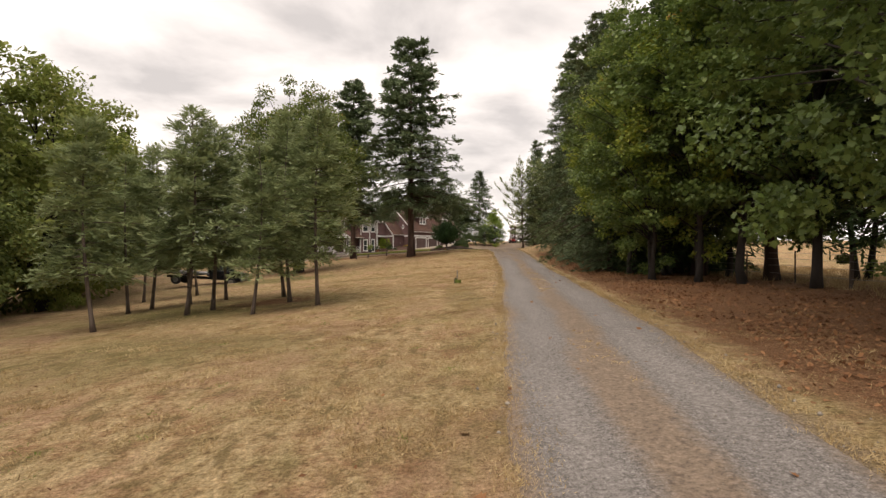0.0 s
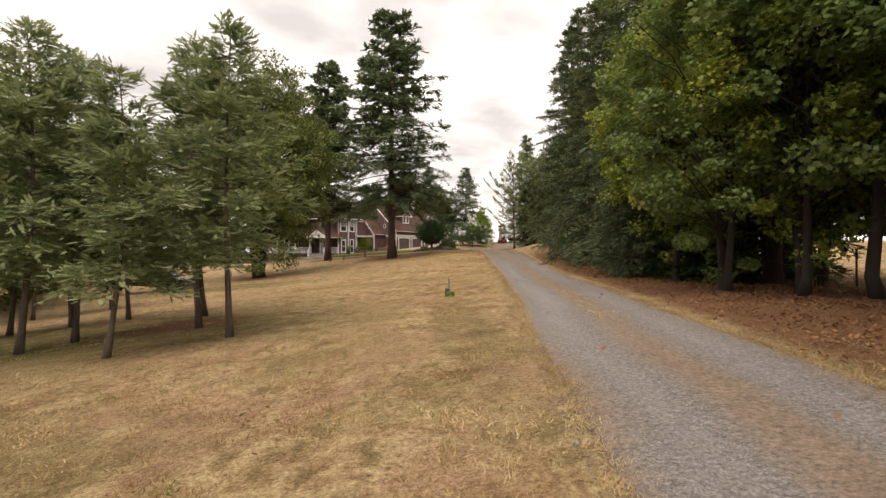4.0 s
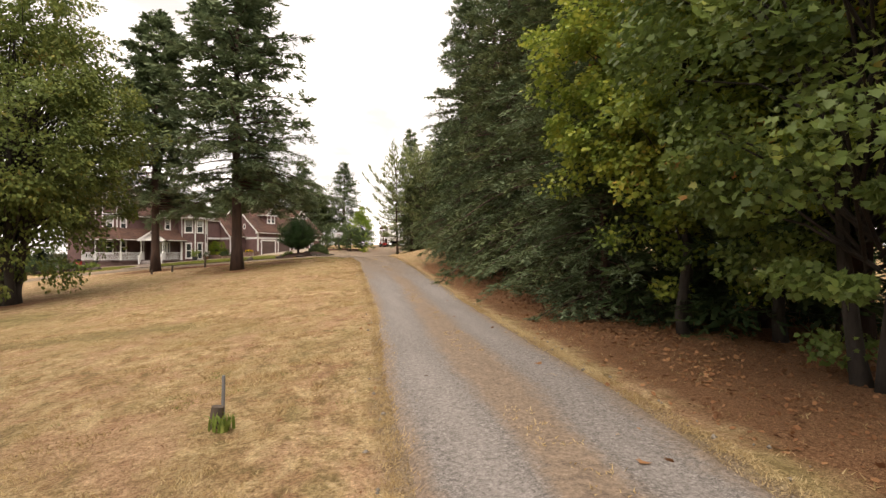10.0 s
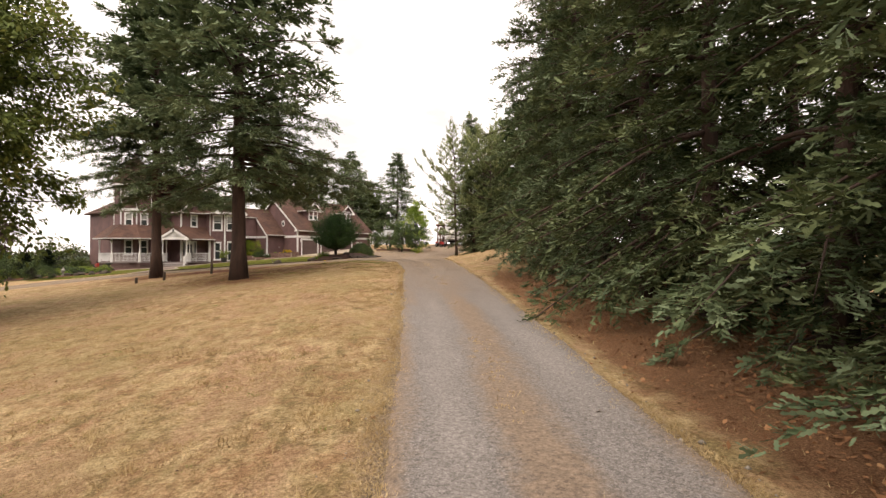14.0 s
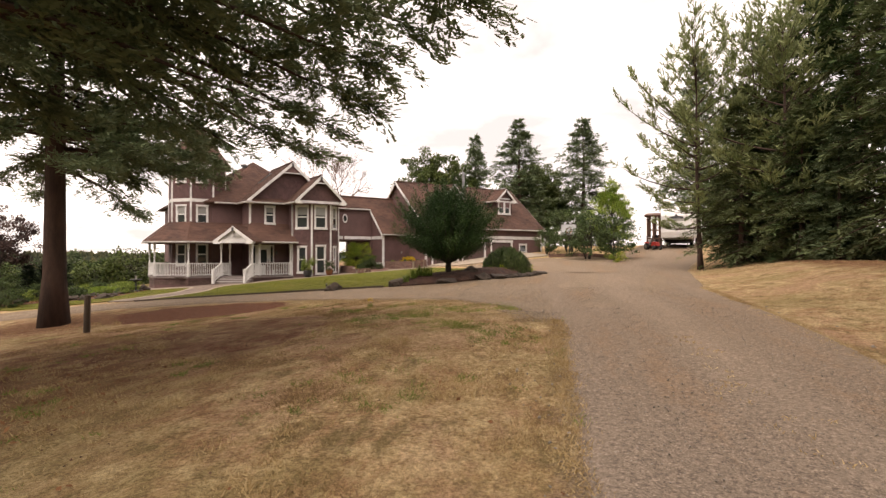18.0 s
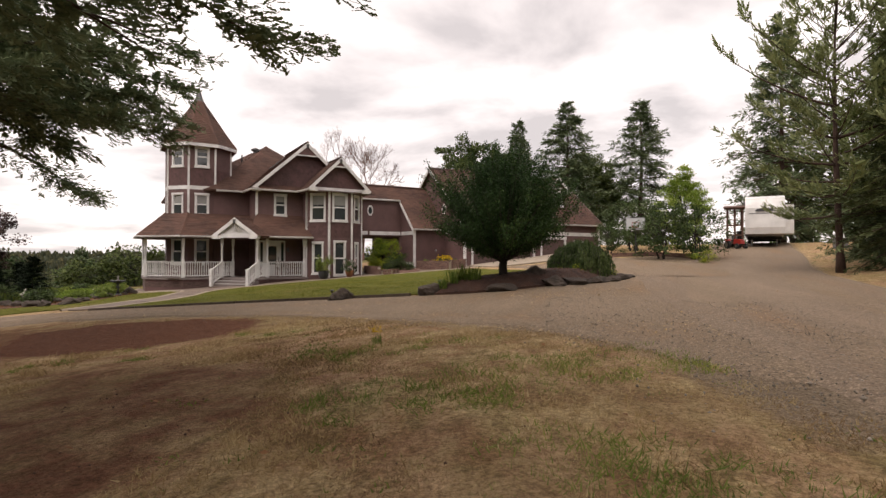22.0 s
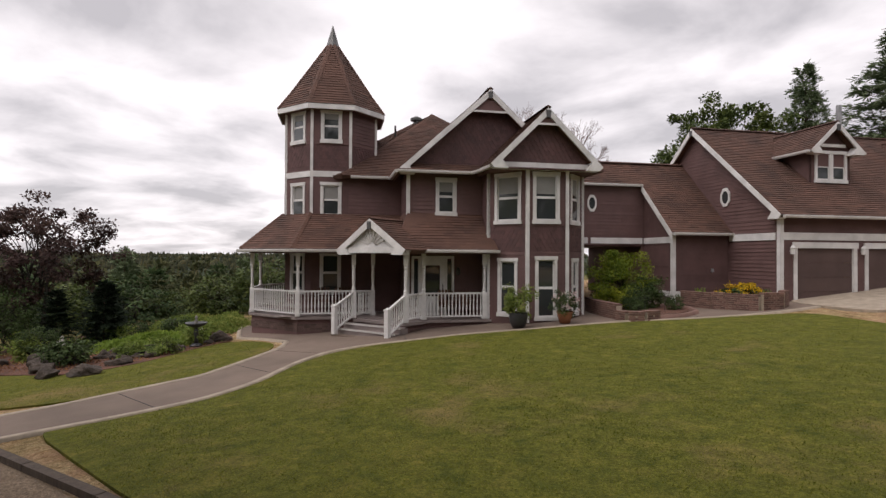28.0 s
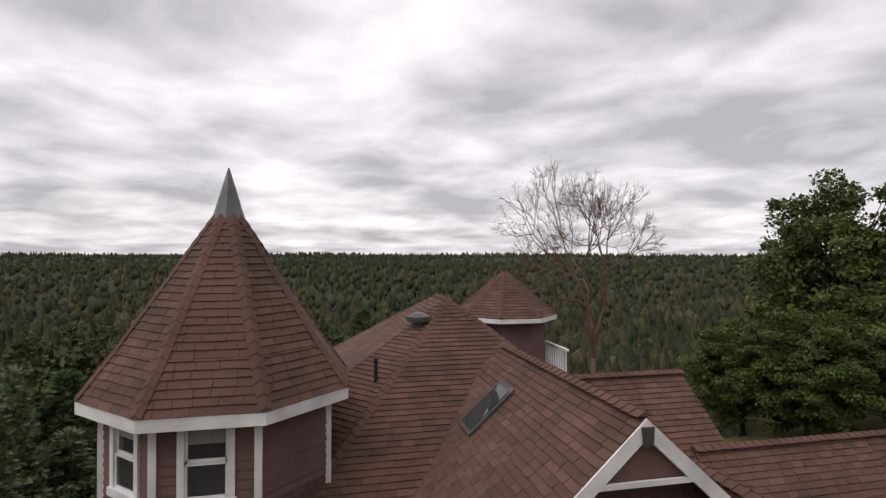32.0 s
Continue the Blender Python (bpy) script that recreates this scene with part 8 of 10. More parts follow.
ornament("birdbath", -23.6, 55.4, "dark bronze birdbath with a broad bowl beside the walk", "birdbath", (("foot", [(0.2, 0), (0.2, 0.04), (0.1, 0.1)], 14, M_POT), ("stem", [(0.07, 0.1), (0.05, 0.3), (0.08, 0.45), (0.05, 0.62)], 14, M_POT), ("bowl", [(0.06, 0.62), (0.3, 0.72), (0.36, 0.8), (0.33, 0.8), (0.2, 0.74)], 18, M_POT), ("finial", [(0.05, 0.74), (0.07, 0.82), (0.03, 0.92), (0.06, 0.98), (0.01, 1.05)], 10, M_STONE)))
ornament("white_urn", -26.9, 57.3, "squat white lidded pot in the garden", "urn", (("bowl", [(0.22, 0), (0.34, 0.12), (0.36, 0.26), (0.3, 0.32)], 18, M_WHITE), ("lid", [(0.33, 0.32), (0.3, 0.38), (0.12, 0.43), (0.05, 0.45), (0.05, 0.5)], 18, M_STONE)))
ornament("stone_lantern", -26.2, 52.4, "small grey stone lantern with a peaked cap among rocks", "lantern", (("base", [(0.16, 0), (0.16, 0.06), (0.08, 0.1), (0.07, 0.3)], 6, M_STONE), ("light_box", [(0.15, 0.3), (0.15, 0.48)], 6, M_STONE), ("cap", [(0.24, 0.48), (0.1, 0.6), (0.03, 0.68), (0.05, 0.72), (0.01, 0.78)], 6, M_STONE)))
sheet("pond_water", [(-25.2, 53.3), (-24.2, 53.2), (-23.7, 53.9), (-24.0, 54.7), (-25.0, 54.9), (-25.7, 54.2)], M_WATER, 0.16, 0.3, "small dark garden pond among rocks", "pond", kind="structure")
for i in range(11):
    _a = i * 0.571
    boulder(-24.65 + 1.12 * math.cos(_a), 54.05 + 0.98 * math.sin(_a), 0.5 + 0.12 * (i % 3), 0.4, 0.26 + 0.06 * (i % 2), i, "brown-grey stone at the rim of the garden pond", "pond stones", turn=i * 50)
for x, y in ((-7.05, 47.4), (-3.5, 47.5)):
    e = thing("garden_light", pose(x, y, hz(x, y) + 0.05), "small dark lantern on a short stake beside a boulder", "garden light", "lawn lights")
    part("stake", Geo().tube([(0, 0, 0), (0, 0, 0.16 if x < -5 else 0.26)], [0.015, 0.015], 6), M_STEEL, e)
    z = 0.16 if x < -5 else 0.26
    part("glass", Geo()._turned([(0.03, z), (0.04, z + 0.07)], 8, (0, 0, 0)), M_DARK, e)
    part("cap", Geo()._turned([(0.075, z + 0.07), (0.06, z + 0.095), (0.015, z + 0.115)], 10, (0, 0, 0)), M_POT, e)


def blades(n, r, lo, hi, wide, mat, seed, lean=0.35, name="leaf_blades"):
    """A tuft of arching sword-shaped leaves."""
    rng = np.random.default_rng(seed)
    V, F = [], []
    for i in range(n):
        az, rr = rng.uniform(0, 6.28), r * math.sqrt(rng.random())
        b = np.array([rr * math.cos(az), rr * math.sin(az), 0])
        az2 = rng.uniform(0, 6.28)
        ln, tilt, w = rng.uniform(lo, hi), rng.uniform(0.05, lean), wide * rng.uniform(0.7, 1.2)
        d, s = np.array([math.cos(az2), math.sin(az2), 0]), np.array([-math.sin(az2), math.cos(az2), 0])
        k = len(V)
        for t in (0, 0.35, 0.7):
            c = b + d * ln * tilt * t**1.8 + np.array([0, 0, ln * (t - 0.12 * t * t * tilt)])
            V += [c - s * w / 2 * (1 - 0.3 * t), c + s * w / 2 * (1 - 0.3 * t)]
        V.append(b + d * ln * tilt + np.array([0, 0, ln * (1 - 0.35 * tilt)]))
        F += [(k, k + 1, k + 3, k + 2), (k + 2, k + 3, k + 5, k + 4), (k + 4, k + 5, k + 6)]
    me = bpy.data.meshes.new(name)
    me.from_pydata([tuple(v) for v in V], [], F)
    me.materials.append(mat)
    return me


def clump(name, me, x, y, label, category, group="", lift=0.0, size=1.0, turn=0.0):
    ob = new(name, me)
    ob.matrix_world = pose(x, y, hz(x, y) + lift, 0, 0, turn) @ Matrix.Diagonal((size, size, size, 1))
    return tagged(ob, label, category, group)


IRIS = [blades(60, 0.26, 0.3, 0.8, 0.036, L_IRIS, 300 + i, 0.85) for i in range(2)]
for i, (x, y, k) in enumerate(((-3.25, 46.9, 0.6), (-2.95, 47.05, 0.75), (-2.65, 47.2, 0.8), (-2.35, 47.25, 0.7))):
    clump("iris_clump", IRIS[i % 2], x, y, "iris clump with sword-shaped green and yellowing leaves", "plant", "irises in the maple bed", float(bed_rise(x, y)) - 0.02, k, i * 80)
for i, (x, y, k) in enumerate(((0.4, 50.9, 0.7), (1.5, 52.6, 0.6))):
    plant_tree("shrub", LOW, x, y, "small yellow-green mounded shrub among rocks", "shrub", size=k, turn=i * 100, group="low shrubs in the maple bed")
plant_tree("shrub", BUSH, -31.2, 51.8, "large dark green garden shrub", "shrub", size=0.75, turn=30, group="garden shrubs")
plant_tree("lime_shrub", SMALL, -31.5, 50.6, "spreading lime-green garden shrub", "shrub", size=0.36, wide=1.5)


# ---- pots and brick beds by the house ----
def pot(x, y, label, prof, mat, crown, crown_label, blooms=None):
    e = thing("flower_pot", pose(x, y, hz(x, y) + 0.08), label, "flower pot")
    p = part("pot", Geo()._turned(prof, 20, (0, 0, 0)), mat, e, smooth=True)
    part("rim", Geo()._turned([(prof[-1][0] - 0.03, prof[-1][1] - 0.06), (prof[-1][0] + 0.02, prof[-1][1] - 0.05), (prof[-1][0] + 0.02, prof[-1][1])], 20, (0, 0, 0)), mat, p)
    part("soil", Geo()._turned([(prof[-1][0] - 0.03, prof[-1][1] - 0.07), (0.01, prof[-1][1] - 0.03)], 16, (0, 0, 0)), M_EARTH, e)
    c = part("crown", crown[2], None, e, crown_label)
    c.matrix_local = pose(0, 0, prof[-1][1] - 0.08)
    tagged(c, crown_label, kind="stuff")
    s = part("stem", crown[1], None, e)
    s.matrix_local = pose(0, 0, prof[-1][1] - 0.08)
    tagged(s, kind="stuff")
    if blooms:
        b = part("blossom", blooms[2], None, e, "white and pale pink blossoms")
        b.matrix_local = pose(0, 0, prof[-1][1] - 0.05)
        tagged(b, "white and pale pink blossoms", kind="stuff")
    return e


POTBUSH = broad_parts("potbush", 0.95, 0.48, 0.48, 0.0, 401, L_WEED, M_BARKM, 34, 70, 0.075, 0.02, 3, spread=0.2)
POTBUSH2 = broad_parts("potbush", 0.72, 0.42, 0.42, 0.0, 402, L_SHRUB, M_BARKM, 30, 60, 0.065, 0.015, 3, spread=0.17)
BLOOM = broad_parts("blooms", 0.78, 0.44, 0.44, 0.08, 403, L_PALE, M_BARKM, 34, 9, 0.085, 0.01, 1, spread=0.07)
_x, _y = W(6.2, -6.9)
pot(_x, _y, "dark glazed pot with a bushy green plant by the steps", [(0.2, 0), (0.3, 0.2), (0.31, 0.42), (0.29, 0.5)], M_POT, POTBUSH, "bushy olive-green leaves")
_x, _y = W(7.85, -6.9)
pot(_x, _y, "terracotta pot with white flowers beside the bay window", [(0.17, 0), (0.25, 0.28), (0.26, 0.4)], M_TERRA, POTBUSH2, "dark green leaves", BLOOM)

BRICK = mesh_of("brick", Geo().box(-0.098, 0.098, -0.05, 0.05, 0.0, 0.062), M_BRICK)


def brick_run(parent, pts, z0, courses, thick=0.2, cap=True):
    """Low brick wall along plan points: mortar core, bricks proud of it and a cap course."""
    pts = [Vector((*W(a, b), 0)) for a, b in pts]
    for p, q in zip(pts, pts[1:]):
        d = q - p
        ln, turn = d.length, math.degrees(math.atan2(d.y, d.x))
        m = (p + q) / 2
        zb = min(hz(p.x, p.y), hz(q.x, q.y)) + z0
        core = part("mortar", Geo().box(-ln / 2, ln / 2, -thick / 2 + 0.006, thick / 2 - 0.006, -0.25, courses * 0.072), M_EDGE, parent, at=pose(m.x, m.y, zb, 0, 0, turn))
        for c in range(courses):
            n = max(1, round(ln / 0.206))
            for side in (-1, 1):
                for i in range(n + (c % 2)):
                    x = min(max((i + 0.5 - 0.5 * (c % 2)) * ln / n, 0.1), ln - 0.1) - ln / 2
                    part("brick", BRICK, None, core, at=pose(x, side * (thick / 2 - 0.047), c * 0.072))
        if cap:
            n = max(1, round(ln / 0.108))
            for i in range(n):
                part("cap_brick", BRICK, None, core, at=pose((i + 0.5) * ln / n - ln / 2, 0, courses * 0.072 + 0.004, 0, 0, 90) @ Matrix.Diagonal((thick / 0.18, 1, 1, 1)))


rw = thing("retaining_wall", pose(0, 0, 0), "low curved red-brick retaining wall with capped top", "garden wall")
brick_run(rw, [(10.25, -3.7), (10.0, -4.8), (9.85, -5.9), (9.8, -7.0)], 0.02, 7, 0.22)
brick_run(rw, [(9.75, -7.05), (9.85, -7.5), (10.3, -7.75), (10.8, -7.7)], 0.02, 4, 0.3)
_bed = [W(a, b) for a, b in ((10.1, -3.6), (9.95, -6.9), (10.6, -7.5), (11.6, -7.7), (12.45, -7.3), (12.9, -6.2), (13.1, -5.2), (12.6, -4.1))]
sheet("raised_bed", _bed, M_EARTH, 0.16, 0.4, "mulched bed behind the brick retaining wall", "planting bed")
ribbon("bed_edging", [W(a, b) for a, b in ((10.8, -7.75), (11.7, -7.85), (12.5, -7.4), (13.0, -6.3), (13.2, -5.3))], 0.16, 0.17, M_BRICK, "curved brick edging of the raised bed", "edging", 40)
GOLD = broad_parts("gold", 2.4, 1.25, 1.2, 0.0, 410, L_GOLD, M_BARKM, 90, 210, 0.08, 0.05, 4, spread=0.36)
DARKB = broad_parts("dark", 1.3, 0.8, 0.75, 0.0, 411, L_SHRUB, M_BARKM, 45, 110, 0.075, 0.04, 4, spread=0.28)
_x, _y = W(11.2, -4.6)
plant_tree("golden_shrub", GOLD, _x, _y, "tall golden-green shrub in the raised bed", "shrub", z=hz(_x, _y) + 0.1, sink=0, size=0.88)
for a, b, k in ((11.9, -5.3, 0.95), (11.0, -6.0, 0.55), (12.2, -6.6, 0.42), (10.6, -6.9, 0.35)):
    _x, _y = W(a, b)
    plant_tree("shrub", DARKB, _x, _y, "dark green rounded shrub in the raised bed", "shrub", z=hz(_x, _y) + 0.12, sink=0, size=k, turn=60 * b, group="shrubs in the raised bed")
for i, (a, b) in enumerate(((10.7, -7.1), (11.6, -6.9), (12.6, -5.6))):
    _x, _y = W(a, b)
    e = thing("wire_ornament", pose(_x, _y, hz(_x, _y) + 0.14, 0, 0, 40 * i), "black wire garden ornament in the bed", "garden ornament", "wire ornaments")
    part("stake", Geo().tube([(0, 0, 0), (0.02, 0, 0.7)], [0.008, 0.008], 5), M_POT, e)
    for s in (-1, 1):
        part("scroll", Geo().tube([(0.02, 0, 0.55), (0.1 * s, 0, 0.62), (0.16 * s, 0, 0.56), (0.12 * s, 0, 0.48), (0.07 * s, 0, 0.52)], [0.006] * 5, 5), M_POT, e)

pl = thing("brick_planter", pose(0, 0, 0), "raised red-brick planter with yellow flowers by the garage wall", "planter")
brick_run(pl, [(13.5, -5.2), (13.75, -6.6), (14.4, -8.1)], 0.02, 8, 0.2)
brick_run(pl, [(14.45, -8.1), (15.3, -8.05), (15.9, -7.6)], 0.02, 8, 0.2)
_bed = [W(a, b) for a, b in ((13.6, -5.2), (13.85, -6.5), (14.45, -7.95), (15.8, -7.6), (16.2, -6.0), (15.2, -4.8))]
_z = hz(*W(14.0, -6.8))
part("soil", Geo().prism(_bed, _z - 0.1, _z + 0.5), M_EARTH, pl)
YEL = broad_parts("yellow", 0.42, 0.55, 0.4, 0.0, 420, L_YELLOW, M_BARKM, 34, 46, 0.07, 0.01, 3, spread=0.12)
GRN = broad_parts("green", 0.34, 0.6, 0.45, 0.0, 421, L_SHRUB, M_BARKM, 34, 46, 0.07, 0.01, 3, spread=0.14)
for a, b, k in ((14.6, -7.2, 1.15), (14.3, -6.4, 0.5)):
    _x, _y = W(a, b)
    e = thing("flower_clump", pose(_x, _y, _z + 0.48), "bright yellow flowers in the brick planter", "flowers", "yellow flowers")
    for nm, me in (("blossom", YEL[2]), ("foliage", GRN[2])):
        o = part(nm, me, None, e, at=Matrix.Diagonal((k, k, k, 1)))
        tagged(o, kind="stuff")
for a, b in ((13.9, -5.7), (15.3, -7.4)):
    _x, _y = W(a, b)
    clump("low_plant", blades(40, 0.2, 0.15, 0.35, 0.03, L_WEED, 430, 0.9), _x, _y, "small green plant in the brick planter", "plant", "planter plants", _z + 0.48 - hz(_x, _y))

# leaning red-brown board beside the passage
_x, _y = W(9.9, -2.6)
tagged(new("leaning_board", mesh_of("leaning_board", Geo().bar((_x, _y, hz(_x, _y)), (_x - 0.5, _y + 0.35, hz(_x, _y) + 2.5), 0.16, 0.07), M_CEDAR)), "red-brown timber leaning in the covered passage", "board")


# ---- porch furniture ----
def slat_chair(x, y, turn, wide, name, label):
    e = thing(name, pose(*W(x, y), 1.56, 0, 0, turn), label, "chair", "porch seats")
    for sx in (-1, 1):
        for yy, zz in ((-0.25, 0.42), (0.25, 0.95)):
            part("leg", Geo().box(sx * wide / 2 - 0.03, sx * wide / 2 + 0.03, yy - 0.03, yy + 0.03, 0, zz), M_CEDAR, e)
        part("armrest", Geo().box(sx * wide / 2 - 0.05, sx * wide / 2 + 0.05, -0.32, 0.25, 0.6, 0.63), M_CEDAR, e)
        part("arm_post", Geo().box(sx * wide / 2 - 0.03, sx * wide / 2 + 0.03, -0.28, -0.22, 0.42, 0.6), M_CEDAR, e)
    for i in range(5):
        part("seat_slat", Geo().box(-wide / 2, wide / 2, -0.28 + i * 0.11, -0.19 + i * 0.11, 0.4, 0.425), M_CEDAR, e)
    n = int(wide / 0.11)
    for i in range(n):
        c = -wide / 2 + (i + 0.5) * wide / n
        part("back_slat", Geo().hexa([(c - 0.04, 0.24, 0.42), (c + 0.04, 0.24, 0.42), (c + 0.04, 0.265, 0.42), (c - 0.04, 0.265, 0.42), (c - 0.04, 0.36, 1.0), (c + 0.04, 0.36, 1.0), (c + 0.04, 0.385, 1.0), (c - 0.04, 0.385, 1.0)]), M_CEDAR, e)


slat_chair(0.5, -2.6, 45, 0.62, "porch_chair", "red-stained slatted wooden armchair on the porch")
slat_chair(-0.4, -2.45, 30, 0.62, "porch_chair", "red-stained slatted wooden armchair on the porch")
slat_chair(4.6, -4.5, 45, 1.2, "porch_bench", "dark red slatted bench by the front door")

mw = thing("ride_on_mower", pose(-27.6, 62.6, hz(-27.6, 62.6), 0, 0, 30), "red ride-on mower parked behind the porch", "mower")
body = part("body", Geo().hexa([(-0.35, -0.8, 0.35), (0.35, -0.8, 0.35), (0.4, 0.7, 0.35), (-0.4, 0.7, 0.35), (-0.28, -0.75, 0.8), (0.28, -0.75, 0.8), (0.38, 0.6, 0.62), (-0.38, 0.6, 0.62)]), M_RED, mw)
part("seat", Geo().box(-0.22, 0.22, 0.15, 0.6, 0.62, 0.75), M_TYRE, mw)
part("seat_back", Geo().box(-0.22, 0.22, 0.55, 0.65, 0.72, 1.05), M_TYRE, mw)
part("steering_wheel", Geo().tube([(0.18 * math.cos(t), -0.1 + 0.18 * math.sin(t), 0.95 + 0.06 * math.sin(t)) for t in np.linspace(0, 6.283, 15)], [0.015] * 15, 6), M_TYRE, mw)
part("deck", Geo().box(-0.5, 0.5, -0.35, 0.25, 0.12, 0.28), M_RED, mw)
for sx in (-1, 1):
    for yy, r in ((-0.6, 0.19), (0.5, 0.26)):
        w = part("wheel", Geo().tube([(sx * 0.36, yy, r), (sx * 0.52, yy, r)], [r, r], 16), M_TYRE, mw)
        part("hub", Geo().tube([(sx * 0.5, yy, r), (sx * 0.53, yy, r)], [r * 0.45, r * 0.4], 12), M_STEEL, w)

# ---- forecourt ----
pv = [W(16.3, -10.6), W(27.5, -10.6), W(27.5, -6.5), W(16.6, -6.5)]
sheet("garage_apron", pv, M_EDGE, 0.09, 0.6, "pale concrete apron before the garage doors", "pavement")
hp = thing("basketball_hoop", pose(4.76, 73.75, hz(4.76, 73.75), 0, 0, -8), "basketball hoop with grey backboard on a dark pole", "basketball hoop")
part("pole", Geo().tube([(0, 0.35, 0), (0, 0.35, 1.7), (0, 0.12, 2.2)], [0.05, 0.05, 0.045], 10), M_POT, hp)
part("base", Geo().box(-0.4, 0.4, 0.1, 0.95, 0, 0.16), M_POT, hp)
bb = part("backboard", Geo().box(-0.66, 0.66, -0.02, 0.02, 1.9, 2.75), M_CLEAR, hp)
part("border", joined([Geo().box(-0.68, 0.68, -0.025, 0.025, z, z + 0.05) for z in (1.87, 2.73)] + [Geo().box(x, x + 0.05, -0.025, 0.025, 1.92, 2.73) for x in (-0.68, 0.63)]), M_STEEL, bb)
part("target_square", joined([Geo().box(-0.25, 0.25, -0.028, -0.021, z, z + 0.04) for z in (2.07, 2.41)] + [Geo().box(x, x + 0.04, -0.028, -0.021, 2.11, 2.41) for x in (-0.25, 0.21)]), M_RED, bb)
part("rim", Geo().tube([(0.22 * math.cos(t), -0.28 + 0.22 * math.sin(t), 2.03) for t in np.linspace(0, 6.283, 17)], [0.012] * 17, 6), M_TERRA, hp)

bw = thing("block_wall", pose(0, 0, 0), "low pinkish concrete-block wall along the forecourt", "wall")
_pts = along([(3.0, 71.9), (5.4, 72.9), (7.0, 72.2), (8.3, 70.6)], 19)
BLOCK = mesh_of("block", Geo().box(-0.19, 0.19, -0.1, 0.1, 0, 0.145), M_BRICK)
for i, ((x0, y0), (x1, y1)) in enumerate(zip(_pts, _pts[1:])):
    for c in range(2):
        x, y = (x0 + x1) / 2, (y0 + y1) / 2
        part("block", BLOCK, None, bw, at=pose(x, y, hz(x, y) - 0.02 + c * 0.15, 0, 0, math.degrees(math.atan2(y1 - y0, x1 - x0)) + (i % 3 - 1)))

# ---- trailer, shed and vehicles at the end of the drive ----
def wheel(parent, x, y, r, w, name="wheel", rim=True):
    g = part(name, Geo().tube([(x - w / 2, y, r), (x - w / 2 + 0.03, y, r), (x + w / 2 - 0.03, y, r), (x + w / 2, y, r)], [r * 0.9, r, r, r * 0.9], 18), M_TYRE, parent)
    if rim:
        part("rim", Geo().tube([(x - w / 2 - 0.01, y, r), (x + w / 2 + 0.01, y, r)], [r * 0.58, r * 0.58], 14), M_STEEL, g)


def build_trailer():
    z = hz(16.2, 81.5)
    e = thing("travel_trailer", pose(15.0, 79.0, z, 0, 0, -16) @ Matrix.Diagonal((1.12, 1.12, 1.12, 1)), "large white fifth-wheel travel trailer parked by the shed", "trailer")
    side = [(0, 1.3), (0.12, 0.85), (1.9, 0.8), (2.1, 0.72), (9.2, 0.7), (9.3, 3.5), (1.2, 3.62), (0.35, 3.4), (0.05, 2.7)]
    g = Geo()
    n = len(side)
    g.v = [(-1.22, y, h) for y, h in side] + [(1.22, y, h) for y, h in side]
    g.f = [tuple(range(n - 1, -1, -1)), tuple(range(n, 2 * n))] + [(i, (i + 1) % n, n + (i + 1) % n, n + i) for i in range(n)]
    part("shell", g, M_RVW, e)
    # plain mark where a maker's emblem stands
    logo = part("emblem", Geo().face([(-0.62, -0.02, 2.45), (0.62, -0.02, 2.45), (0.5, -0.002, 2.62), (0.12, 0.0, 2.66), (0.0, 0.01, 2.9), (-0.14, 0.0, 2.66), (-0.5, -0.002, 2.62)]), M_POT, e, "plain dark emblem")
    logo.location.y = -0.03
    part("stripe", Geo().box(-1.0, 1.0, 0.02, 0.08, 2.28, 2.33), M_GREY, e)
    part("slide_out", Geo().box(1.22, 1.9, 3.0, 6.0, 0.95, 3.1), M_RVW, e)
    part("pin_box", Geo().box(-0.2, 0.2, 0.5, 1.2, 1.1, 1.5), M_POT, e)
    for x in (-0.8, 0.8):
        part("landing_leg", Geo().box(x - 0.05, x + 0.05, 2.15, 2.25, 0, 1.0), M_STEEL, e)
    part("underframe", Geo().box(-1.1, 1.1, 2.1, 9.0, 0.5, 0.75), M_DARK, e)
    for x in (-1.0, 1.0):
        for y in (5.9, 6.8):
            wheel(e, x, y, 0.38, 0.24)
    part("window", Geo().box(-1.235, -1.225, 3.4, 4.6, 1.9, 2.6), M_GLASS, e)
    part("window", Geo().box(-1.235, -1.225, 6.4, 7.4, 1.9, 2.6), M_GLASS, e)
    part("awning", Geo().tube([(-1.3, 2.6, 3.3), (-1.3, 7.5, 3.3)], [0.08, 0.08], 8), M_GREY, e)


build_trailer()


